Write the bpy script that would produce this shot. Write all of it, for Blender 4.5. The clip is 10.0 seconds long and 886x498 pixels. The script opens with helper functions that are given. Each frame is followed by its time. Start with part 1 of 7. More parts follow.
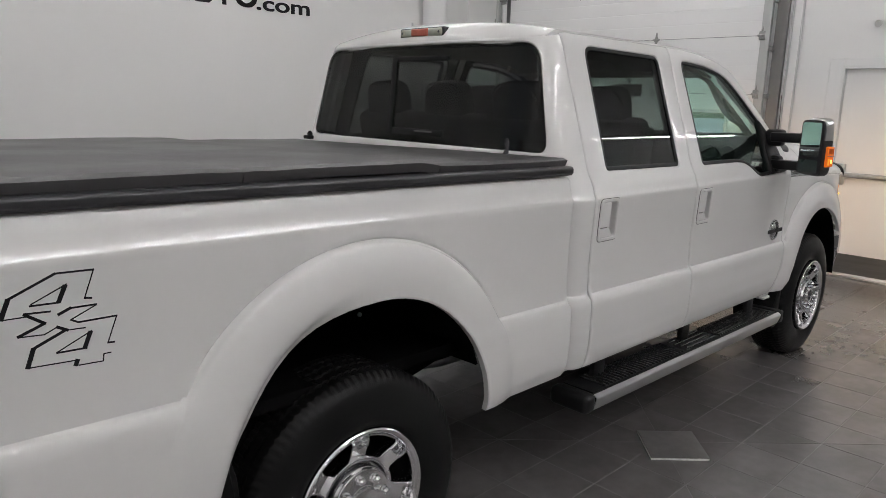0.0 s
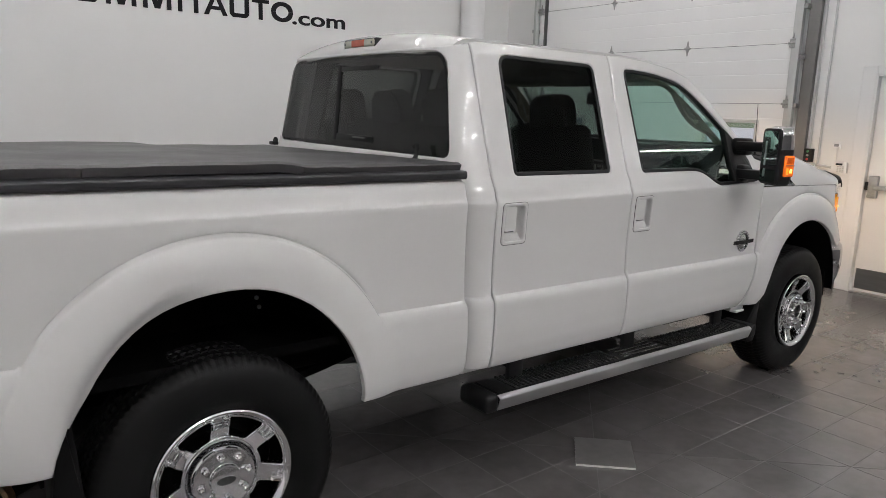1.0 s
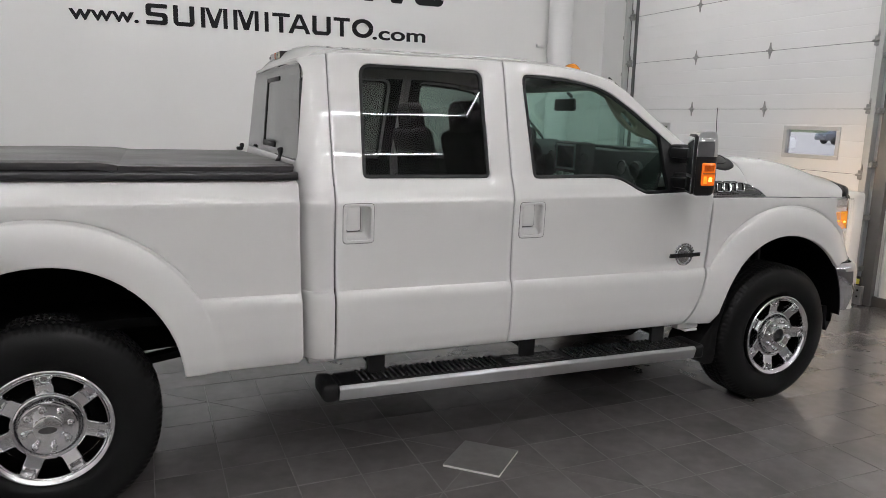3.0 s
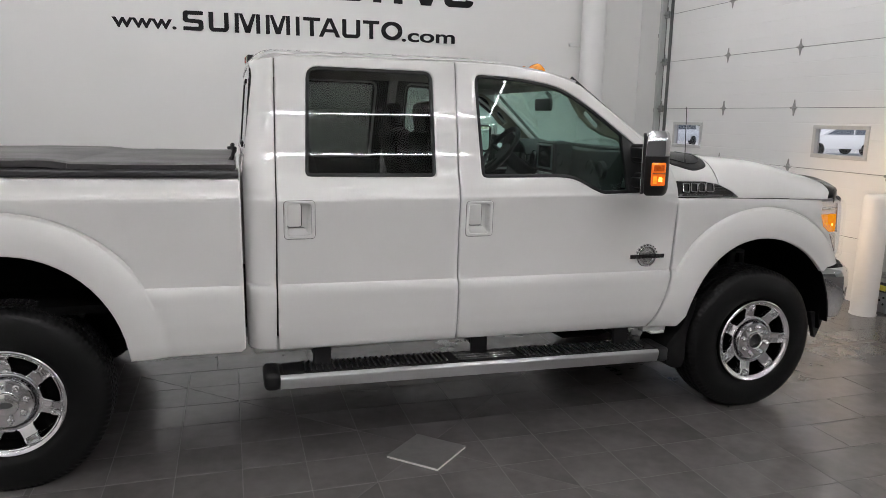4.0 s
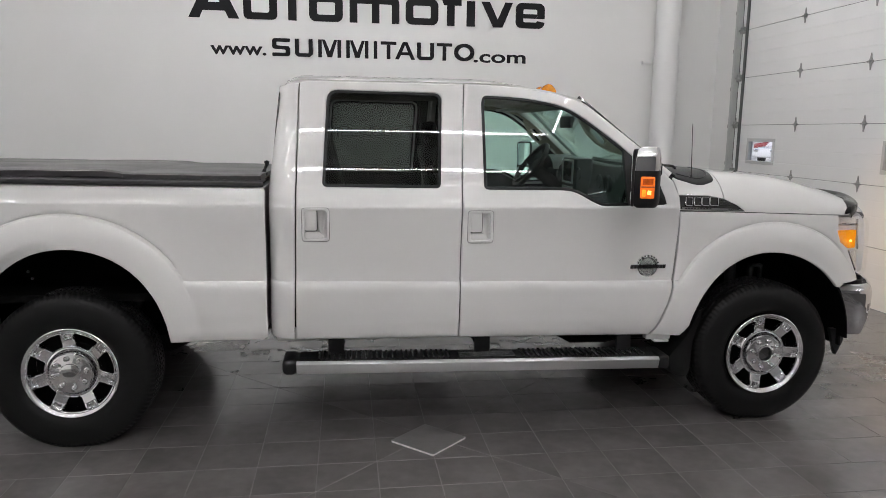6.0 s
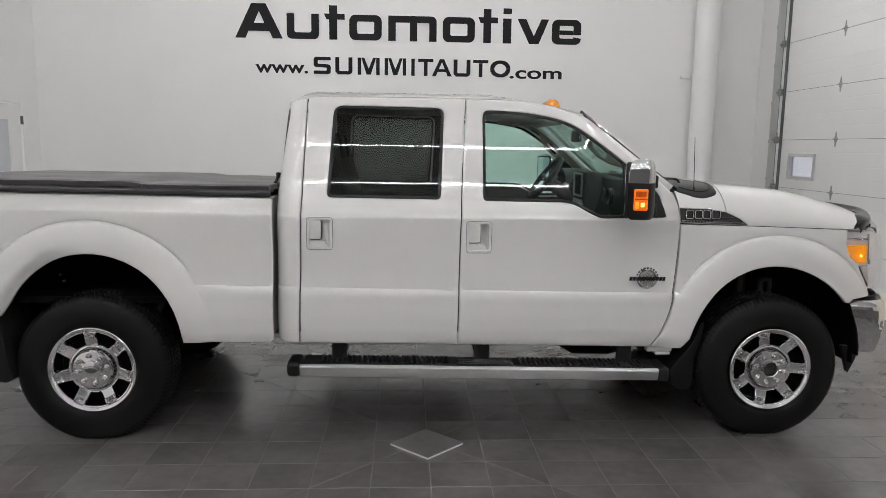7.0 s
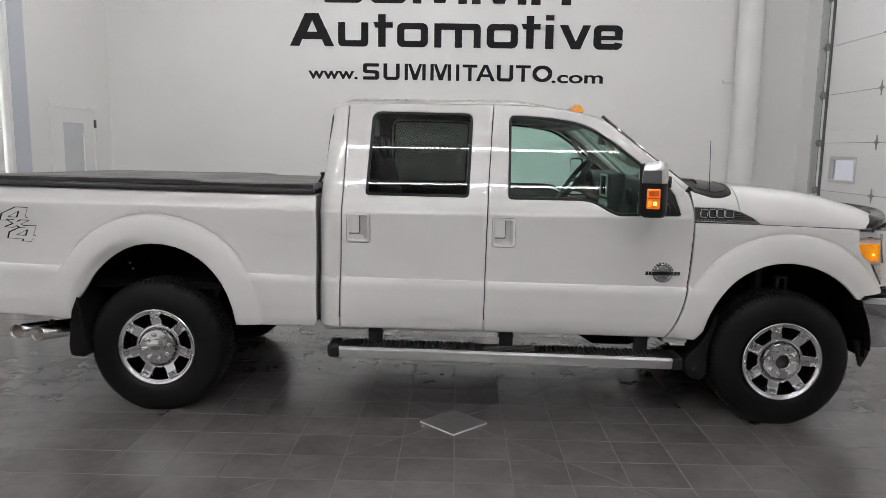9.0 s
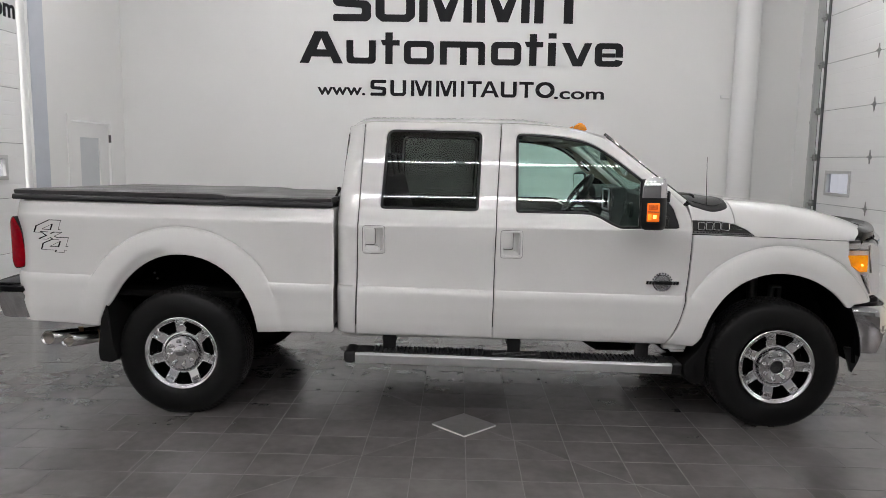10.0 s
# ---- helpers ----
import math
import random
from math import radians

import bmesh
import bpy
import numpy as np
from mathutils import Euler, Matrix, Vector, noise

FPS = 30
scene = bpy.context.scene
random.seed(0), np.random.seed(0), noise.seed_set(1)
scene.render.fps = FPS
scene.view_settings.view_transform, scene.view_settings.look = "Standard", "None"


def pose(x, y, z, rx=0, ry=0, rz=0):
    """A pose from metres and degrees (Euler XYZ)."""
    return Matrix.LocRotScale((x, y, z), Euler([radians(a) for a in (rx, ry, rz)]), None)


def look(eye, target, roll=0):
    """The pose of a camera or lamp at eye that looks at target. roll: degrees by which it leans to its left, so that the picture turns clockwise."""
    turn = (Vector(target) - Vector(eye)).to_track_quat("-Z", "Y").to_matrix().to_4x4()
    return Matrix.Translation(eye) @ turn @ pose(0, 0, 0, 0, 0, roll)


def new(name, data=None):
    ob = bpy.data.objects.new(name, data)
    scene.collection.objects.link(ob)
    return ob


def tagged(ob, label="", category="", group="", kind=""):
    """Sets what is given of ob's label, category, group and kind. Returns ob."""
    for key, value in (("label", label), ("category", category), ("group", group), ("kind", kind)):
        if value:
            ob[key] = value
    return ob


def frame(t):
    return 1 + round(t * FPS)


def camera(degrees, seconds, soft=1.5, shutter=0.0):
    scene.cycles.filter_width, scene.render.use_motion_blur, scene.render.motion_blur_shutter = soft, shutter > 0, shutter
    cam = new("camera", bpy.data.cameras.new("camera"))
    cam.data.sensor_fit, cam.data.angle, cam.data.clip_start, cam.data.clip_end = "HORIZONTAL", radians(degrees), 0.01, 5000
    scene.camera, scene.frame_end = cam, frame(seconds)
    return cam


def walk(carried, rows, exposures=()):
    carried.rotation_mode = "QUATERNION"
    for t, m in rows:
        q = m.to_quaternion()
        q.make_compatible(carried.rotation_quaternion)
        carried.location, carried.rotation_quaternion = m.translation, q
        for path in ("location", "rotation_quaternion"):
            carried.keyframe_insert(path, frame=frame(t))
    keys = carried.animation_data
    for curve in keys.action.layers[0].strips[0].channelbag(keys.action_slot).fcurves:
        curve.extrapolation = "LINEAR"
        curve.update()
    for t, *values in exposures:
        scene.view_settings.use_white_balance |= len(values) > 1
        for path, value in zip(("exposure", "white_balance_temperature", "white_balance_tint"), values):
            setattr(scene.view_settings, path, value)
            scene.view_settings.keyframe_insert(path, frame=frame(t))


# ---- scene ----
cam = camera(64.1, 10.0, soft=0.5)
PATH = [
    (0, (-1.307, -1.597, 1.699), (0.079, -0.214, 1.289), 1.7),
    (0.5, (-1.075, -1.935, 1.713), (0.217, -0.461, 1.312), 1.7),
    (1, (-0.818, -2.197, 1.701), (0.39, -0.65, 1.315), 1.7),
    (1.5, (-0.546, -2.451, 1.707), (0.565, -0.829, 1.336), 1.6),
    (2, (-0.251, -2.718, 1.717), (0.736, -1.019, 1.345), 1.4),
    (2.5, (0.078, -2.909, 1.707), (0.955, -1.15, 1.334), 1.3),
    (2.7, (0.213, -2.978, 1.717), (1.048, -1.199, 1.346), 1.3),
    (3.8, (0.89, -3.327, 1.706), (1.48, -1.452, 1.336), 1.0),
    (4, (0.99, -3.372, 1.724), (1.558, -1.49, 1.353), 1.0),
    (4.5, (1.221, -3.492, 1.712), (1.732, -1.594, 1.342), 1.1),
    (5, (1.339, -3.623, 1.714), (1.777, -1.707, 1.344), 1.0),
    (5.5, (1.38, -3.746, 1.727), (1.737, -1.811, 1.367), 1.0),
    (5.7, (1.396, -3.789, 1.734), (1.719, -1.847, 1.386), 0.9),
    (7, (1.779, -3.997, 1.722), (1.887, -2.021, 1.435), 0.8),
    (7.5, (1.831, -4.163, 1.715), (1.881, -2.183, 1.434), 0.8),
    (8, (1.861, -4.302, 1.719), (1.873, -2.322, 1.434), 0.9),
    (8.5, (1.885, -4.328, 1.723), (1.858, -2.349, 1.437), 0.9),
    (9, (1.914, -4.362, 1.723), (1.875, -2.383, 1.441), 0.9),
    (9.5, (1.886, -4.5, 1.737), (1.843, -2.52, 1.465), 0.9),
    (10, (1.852, -4.606, 1.747), (1.81, -2.622, 1.499), 0.9),
]
# the exposure opens up a little on the way
walk(cam, [(t, look(eye, target, roll)) for t, eye, target, roll in PATH], [(0, -0.16), (0.7, -0.12), (1.5, -0.02), (2.5, 0.03), (4.5, 0.0), (7, 0.05), (7.5, 0.04), (8, 0.0), (8.5, -0.10), (9, 0.02), (9.5, 0.06), (10, 0.07)])

# ---- world and exposure ----
scene.view_settings.exposure = 0.0
world = bpy.data.worlds.new("sky")
scene.world = world
world.use_nodes = True
wn = world.node_tree.nodes
sky = wn.new("ShaderNodeTexSky")
sky.sky_type, sky.sun_disc, sky.sun_elevation, sky.sun_rotation = "NISHITA", False, radians(51), radians(235)
world.node_tree.links.new(sky.outputs[0], wn["Background"].inputs[0])
wn["Background"].inputs[1].default_value = 0.15
sun = bpy.data.lights.new("sun", "SUN")
sun.energy, sun.angle, sun.color = 4.0, radians(0.5), (1.0, 0.95, 0.88)
sun_ob = new("sun", sun)
sun_ob.matrix_world = look((-20, -14, 30), (0, 0, 0))
STRIP = 112.0      # radiance of the ceiling strips
HEADLIGHT = 60.0  # watts of each lit headlight


# ---- materials ----
def mat(name, color, rough=0.5, metal=0.0, coat=0.0, scale=6.0, vary=0.0, fine=60.0, bump=0.0, rvary=0.0, rand=0.0, emit=0.0, spec=0.5, tint=None, stretch=(1, 1, 1), ior=1.5):
    """A principled material: two scales of noise vary its colour and gloss, a fine one its relief."""
    m = bpy.data.materials.new(name)
    m.use_nodes = True
    n, l = m.node_tree.nodes, m.node_tree.links
    b = n["Principled BSDF"]
    b.inputs["Base Color"].default_value = (*color, 1)
    b.inputs["Roughness"].default_value = rough
    b.inputs["Metallic"].default_value = metal
    b.inputs["IOR"].default_value = ior
    b.inputs["Coat Weight"].default_value = coat
    b.inputs["Coat Roughness"].default_value = 0.02
    b.inputs["Coat IOR"].default_value = 1.62
    b.inputs["Specular IOR Level"].default_value = spec
    if emit:
        b.inputs["Emission Color"].default_value = (*color, 1)
        b.inputs["Emission Strength"].default_value = emit
    if vary or bump or rvary or rand:
        tc, mp = n.new("ShaderNodeTexCoord"), n.new("ShaderNodeMapping")
        mp.inputs["Scale"].default_value = stretch
        l.new(tc.outputs["Object"], mp.inputs["Vector"])
        src = mp.outputs["Vector"]
        if rand:
            oi, sh = n.new("ShaderNodeObjectInfo"), n.new("ShaderNodeVectorMath")
            sc = n.new("ShaderNodeMath")
            sc.operation = "MULTIPLY"
            sc.inputs[1].default_value = 37.0
            l.new(oi.outputs["Random"], sc.inputs[0])
            l.new(mp.outputs["Vector"], sh.inputs[0])
            l.new(sc.outputs[0], sh.inputs[1])
            src = sh.outputs[0]
        big, small = n.new("ShaderNodeTexNoise"), n.new("ShaderNodeTexNoise")
        big.inputs["Scale"].default_value, small.inputs["Scale"].default_value = scale, fine
        big.inputs["Detail"].default_value, small.inputs["Detail"].default_value = 5, 4
        l.new(src, big.inputs["Vector"])
        l.new(src, small.inputs["Vector"])
        add = n.new("ShaderNodeMix")
        add.inputs[0].default_value = 0.35
        l.new(big.outputs[0], add.inputs[2])
        l.new(small.outputs[0], add.inputs[3])
        if vary or rand:
            rng = n.new("ShaderNodeMapRange")
            rng.inputs["From Min"].default_value, rng.inputs["From Max"].default_value = 0.3, 0.7
            rng.inputs["To Min"].default_value, rng.inputs["To Max"].default_value = 1 - vary, 1 + vary
            l.new(add.outputs[0], rng.inputs["Value"])
            fac = rng.outputs[0]
            if rand:
                r2 = n.new("ShaderNodeMapRange")
                r2.inputs["To Min"].default_value, r2.inputs["To Max"].default_value = 1 - rand, 1 + rand
                l.new(oi.outputs["Random"], r2.inputs["Value"])
                mu = n.new("ShaderNodeMath")
                mu.operation = "MULTIPLY"
                l.new(fac, mu.inputs[0])
                l.new(r2.outputs[0], mu.inputs[1])
                fac = mu.outputs[0]
            col = n.new("ShaderNodeVectorMath")
            col.operation = "SCALE"
            col.inputs[0].default_value = color
            l.new(fac, col.inputs["Scale"])
            out = col.outputs[0]
            if tint:
                mx = n.new("ShaderNodeMix")
                mx.data_type = "RGBA"
                mx.inputs["B"].default_value = (*tint, 1)
                t2 = n.new("ShaderNodeMapRange")
                t2.inputs["From Min"].default_value, t2.inputs["From Max"].default_value = 0.5, 0.75
                l.new(small.outputs[0], t2.inputs["Value"])
                l.new(t2.outputs[0], mx.inputs["Factor"])
                l.new(out, mx.inputs["A"])
                out = mx.outputs["Result"]
            l.new(out, b.inputs["Base Color"])
        if rvary:
            rr = n.new("ShaderNodeMapRange")
            rr.inputs["From Min"].default_value, rr.inputs["From Max"].default_value = 0.3, 0.7
            rr.inputs["To Min"].default_value, rr.inputs["To Max"].default_value = max(0.02, rough - rvary), rough + rvary
            l.new(big.outputs[0], rr.inputs["Value"])
            l.new(rr.outputs[0], b.inputs["Roughness"])
        if bump:
            bp = n.new("ShaderNodeBump")
            bp.inputs["Strength"].default_value, bp.inputs["Distance"].default_value = bump, 0.002
            l.new(small.outputs[0], bp.inputs["Height"])
            l.new(bp.outputs[0], b.inputs["Normal"])
    return m


def glass(name, tint, gloss=0.05):
    """A thin pane: tinted see-through with a mirror reflection that grows at flat angles."""
    m = bpy.data.materials.new(name)
    m.use_nodes = True
    n, l = m.node_tree.nodes, m.node_tree.links
    n.remove(n["Principled BSDF"])
    tr, gl, mx, lw = n.new("ShaderNodeBsdfTransparent"), n.new("ShaderNodeBsdfGlossy"), n.new("ShaderNodeMixShader"), n.new("ShaderNodeLayerWeight")
    tr.inputs[0].default_value = (*tint, 1)
    gl.inputs[0].default_value, gl.inputs[1].default_value = (1, 1, 1, 1), 0.0
    p, a = n.new("ShaderNodeMath"), n.new("ShaderNodeMath")
    p.operation, a.operation = "POWER", "MULTIPLY_ADD"
    p.inputs[1].default_value = 4.5
    a.inputs[1].default_value, a.inputs[2].default_value = 0.9, gloss
    l.new(lw.outputs["Facing"], p.inputs[0])
    l.new(p.outputs[0], a.inputs[0])
    l.new(a.outputs[0], mx.inputs[0])
    l.new(tr.outputs[0], mx.inputs[1])
    l.new(gl.outputs[0], mx.inputs[2])
    l.new(mx.outputs[0], n["Material Output"].inputs[0])
    return m


def glow(name, color, strength):
    m = bpy.data.materials.new(name)
    m.use_nodes = True
    b = m.node_tree.nodes["Principled BSDF"]
    b.inputs["Base Color"].default_value = (*color, 1)
    b.inputs["Emission Color"].default_value = (*color, 1)
    b.inputs["Emission Strength"].default_value = strength
    return m


PAINT = mat("white_paint", (0.745, 0.737, 0.72), 0.4, coat=1.0, scale=3, vary=0.012, spec=0.2)
BLACK = mat("black_plastic", (0.009, 0.009, 0.0095), 0.45, scale=8, vary=0.15, fine=500, bump=0.15, spec=0.3)
GLOSSBLACK = mat("black_trim", (0.012, 0.012, 0.013), 0.15, coat=0.5, scale=8, vary=0.1)
VINYL = mat("black_vinyl", (0.060, 0.058, 0.059), 0.40, scale=2.5, vary=0.18, fine=420, bump=0.35, rvary=0.07)
RUBBER = mat("tyre_rubber", (0.0065, 0.0065, 0.0065), 0.46, scale=9, vary=0.25, fine=160, bump=0.3, rvary=0.08, spec=0.17)
UNDER = mat("underbody_black", (0.0035, 0.0035, 0.0035), 0.7, scale=7, vary=0.35, fine=90, bump=0.5, spec=0.05)
CHROME = mat("chrome", (0.62, 0.62, 0.63), 0.07, 1.0, scale=5, vary=0.03, rvary=0.025)
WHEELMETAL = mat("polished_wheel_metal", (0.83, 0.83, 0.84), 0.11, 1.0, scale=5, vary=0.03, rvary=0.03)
ALLOY = mat("brushed_aluminium", (0.60, 0.60, 0.61), 0.30, 1.0, scale=6, vary=0.04)
STEEL = mat("galvanised_steel", (0.45, 0.46, 0.47), 0.38, 1.0, scale=14, vary=0.2, fine=70, rvary=0.1)
DARKSTEEL = mat("dark_steel", (0.10, 0.10, 0.10), 0.5, 0.8, scale=12, vary=0.3)
AMBER = mat("amber_lens", (0.85, 0.17, 0.012), 0.12, coat=1.0, emit=0.42, scale=60, vary=0.15)
AMBERLAMP = mat("amber_corner_lens", (0.92, 0.33, 0.008), 0.15, emit=0.28, scale=90, vary=0.5)
AMBERDIM = mat("amber_lens_unlit", (0.80, 0.27, 0.010), 0.12, coat=0.6, scale=60, vary=0.15)
AMBERLIT = glow("amber_bulb", (1.0, 0.48, 0.08), 3.0)
RED = mat("red_lens", (0.20, 0.0, 0.004), 0.15, spec=0.25, emit=0.15, scale=50, vary=0.25)
LAMPLIT = glow("warm_white_lamp", (1.0, 0.90, 0.75), 1.6)
REDLIT = glow("red_bulb", (1.0, 0.08, 0.06), 1.6)
LAMPBODY = mat("lamp_reflector", (0.88, 0.88, 0.88), 0.22, 0.05, scale=25, vary=0.08)
DARKGLASS = glass("dark_rear_glass", (0.48, 0.485, 0.48), 0.025)
LAMPLENS = glass("lamp_lens", (0.97, 0.97, 0.97), 0.025)
YARDPANE = glass("door_window_glass", (0.88, 0.87, 0.88), 0.05)
TINTED = glass("privacy_glass", (0.25, 0.275, 0.257), 0.016)
DOORGLASS = glass("green_door_glass", (0.72, 0.91, 0.845), 0.044)
INNER = glass("clear_inner_face", (0.98, 0.98, 0.98), 0.0)
GREENGLASS = glass("green_glass", (0.85, 0.955, 0.92), 0.022)
MIRROR = mat("mirror_glass", (0.80, 0.86, 0.84), 0.01, 1.0)
TRIM = mat("interior_trim", (0.018, 0.018, 0.018), 0.6, scale=10, vary=0.15, fine=300, bump=0.3)
PILLAR = mat("pillar_trim", (0.38, 0.335, 0.26), 0.7, scale=10, vary=0.08, fine=250, bump=0.2)
# unseen south wall: grey picked to weaken bounce light on the truck side
SOUTH = mat("unseen_wall_grey", (0.24, 0.24, 0.237), 0.6, scale=1.2, vary=0.03)
BEIGE = mat("headliner", (0.56, 0.53, 0.47), 0.9, scale=10, vary=0.08, fine=250, bump=0.3)
LEATHER = mat("seat_leather", (0.012, 0.0115, 0.011), 0.55, scale=9, vary=0.2, fine=200, bump=0.1, spec=0.25)
SCREEN = mat("screen", (0.02, 0.03, 0.03), 0.08)
WALL = mat("wall_paint", (0.80, 0.80, 0.785), 0.55, scale=1.2, vary=0.018, fine=220, bump=0.12, rvary=0.06)
WALLTRIM = mat("trim_paint", (0.80, 0.80, 0.79), 0.4, scale=2, vary=0.02, fine=120, bump=0.06)
BLUEGREY = mat("jamb_paint", (0.52, 0.55, 0.60), 0.45, scale=3, vary=0.04)
DOORWHITE = mat("door_panel_paint", (0.80, 0.80, 0.79), 0.38, scale=1.5, vary=0.02, fine=150, bump=0.10)
LETTER = mat("dark_lettering", (0.013, 0.013, 0.0145), 0.6, scale=8, vary=0.1, spec=0.15)
TILE = mat("porcelain_tile", (0.136, 0.126, 0.123), 0.23, scale=3.0, vary=0.26, fine=14, bump=0.004, rvary=0.012, rand=0.06, spec=0.85, ior=1.70)
LOOSETILE = mat("loose_porcelain_tile", (0.135, 0.127, 0.124), 0.28, scale=5, vary=0.25, fine=25)
GROUT = mat("grout", (0.120, 0.112, 0.107), 0.85, scale=5, vary=0.25, fine=120, bump=0.4)
TILEEDGE = mat("pale_tile_edge", (0.66, 0.65, 0.62), 0.6, scale=30, vary=0.15)
CEIL = mat("ceiling_paint", (0.84, 0.84, 0.83), 0.8, scale=2, vary=0.03)
BASE = mat("rubber_baseboard", (0.09, 0.088, 0.085), 0.45, scale=4, vary=0.12)
KICK = mat("steel_kickplate", (0.30, 0.30, 0.30), 0.35, 1.0, scale=20, vary=0.12, stretch=(1, 0.1, 1))
STRIPGLOW = glow("strip_glow", (0.992, 0.975, 0.996), STRIP)
CONCRETE = mat("pale_concrete", (0.50, 0.50, 0.49), 0.9, scale=1.5, vary=0.12, fine=40, bump=0.3)


# ---- building helpers ----
OFF = {}


def finish(name, bm, material, angle=35):
    me = bpy.data.meshes.new(name)
    bm.normal_update()
    bm.to_mesh(me)
    bm.free()
    me.materials.append(material)
    me.polygons.foreach_set("use_smooth", [True] * len(me.polygons))
    me.set_sharp_from_angle(angle=radians(angle))
    return me


def thing(name, at, label, category, kind="", group=""):
    """An Empty at a thing's base; its parts are given in world places."""
    ob = new(name)
    ob.empty_display_size = 0.1
    ob.location = at
    OFF[ob] = Vector(at)
    return tagged(ob, label, category, group, kind)


def part(name, bm, material, parent, label="", angle=35, local=False):
    ob = new(name, finish(name, bm, material, angle))
    ob.parent = parent
    if not local:
        ob.location = -OFF.get(parent, Vector((0, 0, 0)))
        if parent not in OFF:
            ob.location = (0, 0, 0)
    return tagged(ob, label)


def solid(name, bm, material, label="", category="", kind="", group="", at=None, angle=35):
    """A thing of one mesh, its origin at its base."""
    if at is None:
        co = np.array([v.co for v in bm.verts])
        at = Vector(((co[:, 0].min() + co[:, 0].max()) / 2, (co[:, 1].min() + co[:, 1].max()) / 2, co[:, 2].min()))
    bmesh.ops.translate(bm, verts=bm.verts, vec=-Vector(at))
    ob = new(name, finish(name, bm, material, angle))
    ob.location = at
    OFF[ob] = Vector(at)
    return tagged(ob, label, category, group, kind)


def box(x0, x1, y0, y1, z0, z1, bevel=0.0, seg=2, bm=None):
    tmp = bmesh.new()
    bmesh.ops.create_cube(tmp, size=1, matrix=Matrix.Translation(((x0 + x1) / 2, (y0 + y1) / 2, (z0 + z1) / 2)) @ Matrix.Diagonal((x1 - x0, y1 - y0, z1 - z0, 1)))
    if bevel:
        bmesh.ops.bevel(tmp, geom=tmp.edges[:], offset=bevel, segments=seg, affect="EDGES", profile=0.5)
    return merge(bm, tmp)


def merge(bm, tmp):
    """Adds tmp to bm."""
    if bm is None:
        return tmp
    vs = [bm.verts.new(v.co) for v in tmp.verts]
    tmp.verts.index_update()
    for f in tmp.faces:
        bm.faces.new([vs[v.index] for v in f.verts])
    tmp.free()
    return bm


def moved(bm, m):
    bmesh.ops.transform(bm, matrix=m, verts=bm.verts)
    return bm


def sheet(fn, nu, nv, thick=0.0, bm=None, flip=False):
    """A grid of fn(u, v), u and v from 0 to 1, thickened against its normal."""
    tmp = bmesh.new()
    vs = [[tmp.verts.new(fn(i / nu, j / nv)) for j in range(nv + 1)] for i in range(nu + 1)]
    for i in range(nu):
        for j in range(nv):
            q = [vs[i][j], vs[i + 1][j], vs[i + 1][j + 1], vs[i][j + 1]]
            tmp.faces.new(q[::-1] if flip else q)
    tmp.normal_update()
    if thick:
        bmesh.ops.solidify(tmp, geom=tmp.faces[:], thickness=thick)
    return merge(bm, tmp)


def tube(pts, r, seg=10, bm=None, closed=False, caps=True):
    """A round bar along points; r may be one radius or one for each point."""
    tmp = bmesh.new()
    pts = [Vector(p) for p in pts]
    rs = r if isinstance(r, (list, tuple)) else [r] * len(pts)
    rings, n = [], len(pts)
    up = Vector((0, 0, 1))
    for i, p in enumerate(pts):
        a = pts[(i - 1) % n] if closed or i else p
        b = pts[(i + 1) % n] if closed or i < n - 1 else p
        d = (b - a).normalized()
        s = d.cross(up if abs(d.z) < 0.9 else Vector((1, 0, 0))).normalized()
        w = s.cross(d)
        rings.append([tmp.verts.new(p + rs[i] * (math.cos(k * math.tau / seg) * s + math.sin(k * math.tau / seg) * w)) for k in range(seg)])
    for i in range(n if closed else n - 1):
        a, b = rings[i], rings[(i + 1) % n]
        for k in range(seg):
            tmp.faces.new((a[k], a[(k + 1) % seg], b[(k + 1) % seg], b[k]))
    if caps and not closed:
        tmp.faces.new(rings[0][::-1])
        tmp.faces.new(rings[-1])
    return merge(bm, tmp)


def lathe(profile, seg, bm=None, close=False):
    """Turns (radius, y) points about the y axis."""
    tmp = bmesh.new()
    rings = []
    for i in range(seg):
        a = i * math.tau / seg
        rings.append([tmp.verts.new((r * math.cos(a), y, r * math.sin(a))) for r, y in profile])
    n = len(profile)
    for i in range(seg):
        a, b = rings[i], rings[(i + 1) % seg]
        for k in range(n if close else n - 1):
            tmp.faces.new((a[k], b[k], b[(k + 1) % n], a[(k + 1) % n]))
    bmesh.ops.remove_doubles(tmp, verts=tmp.verts, dist=1e-5)
    bmesh.ops.recalc_face_normals(tmp, faces=tmp.faces)
    return merge(bm, tmp)


def prism(poly, fn0, fn1, bm=None, bevel=0.0):
    """A slab between two maps of one 2D outline."""
    tmp = bmesh.new()
    a, b = [tmp.verts.new(fn0(*p)) for p in poly], [tmp.verts.new(fn1(*p)) for p in poly]
    tmp.faces.new(a)
    tmp.faces.new(b[::-1])
    for i in range(len(poly)):
        j = (i + 1) % len(poly)
        tmp.faces.new((a[j], a[i], b[i], b[j]))
    bmesh.ops.recalc_face_normals(tmp, faces=tmp.faces)
    if bevel:
        bmesh.ops.bevel(tmp, geom=tmp.edges[:], offset=bevel, segments=2, affect="EDGES", profile=0.5)
    return merge(bm, tmp)


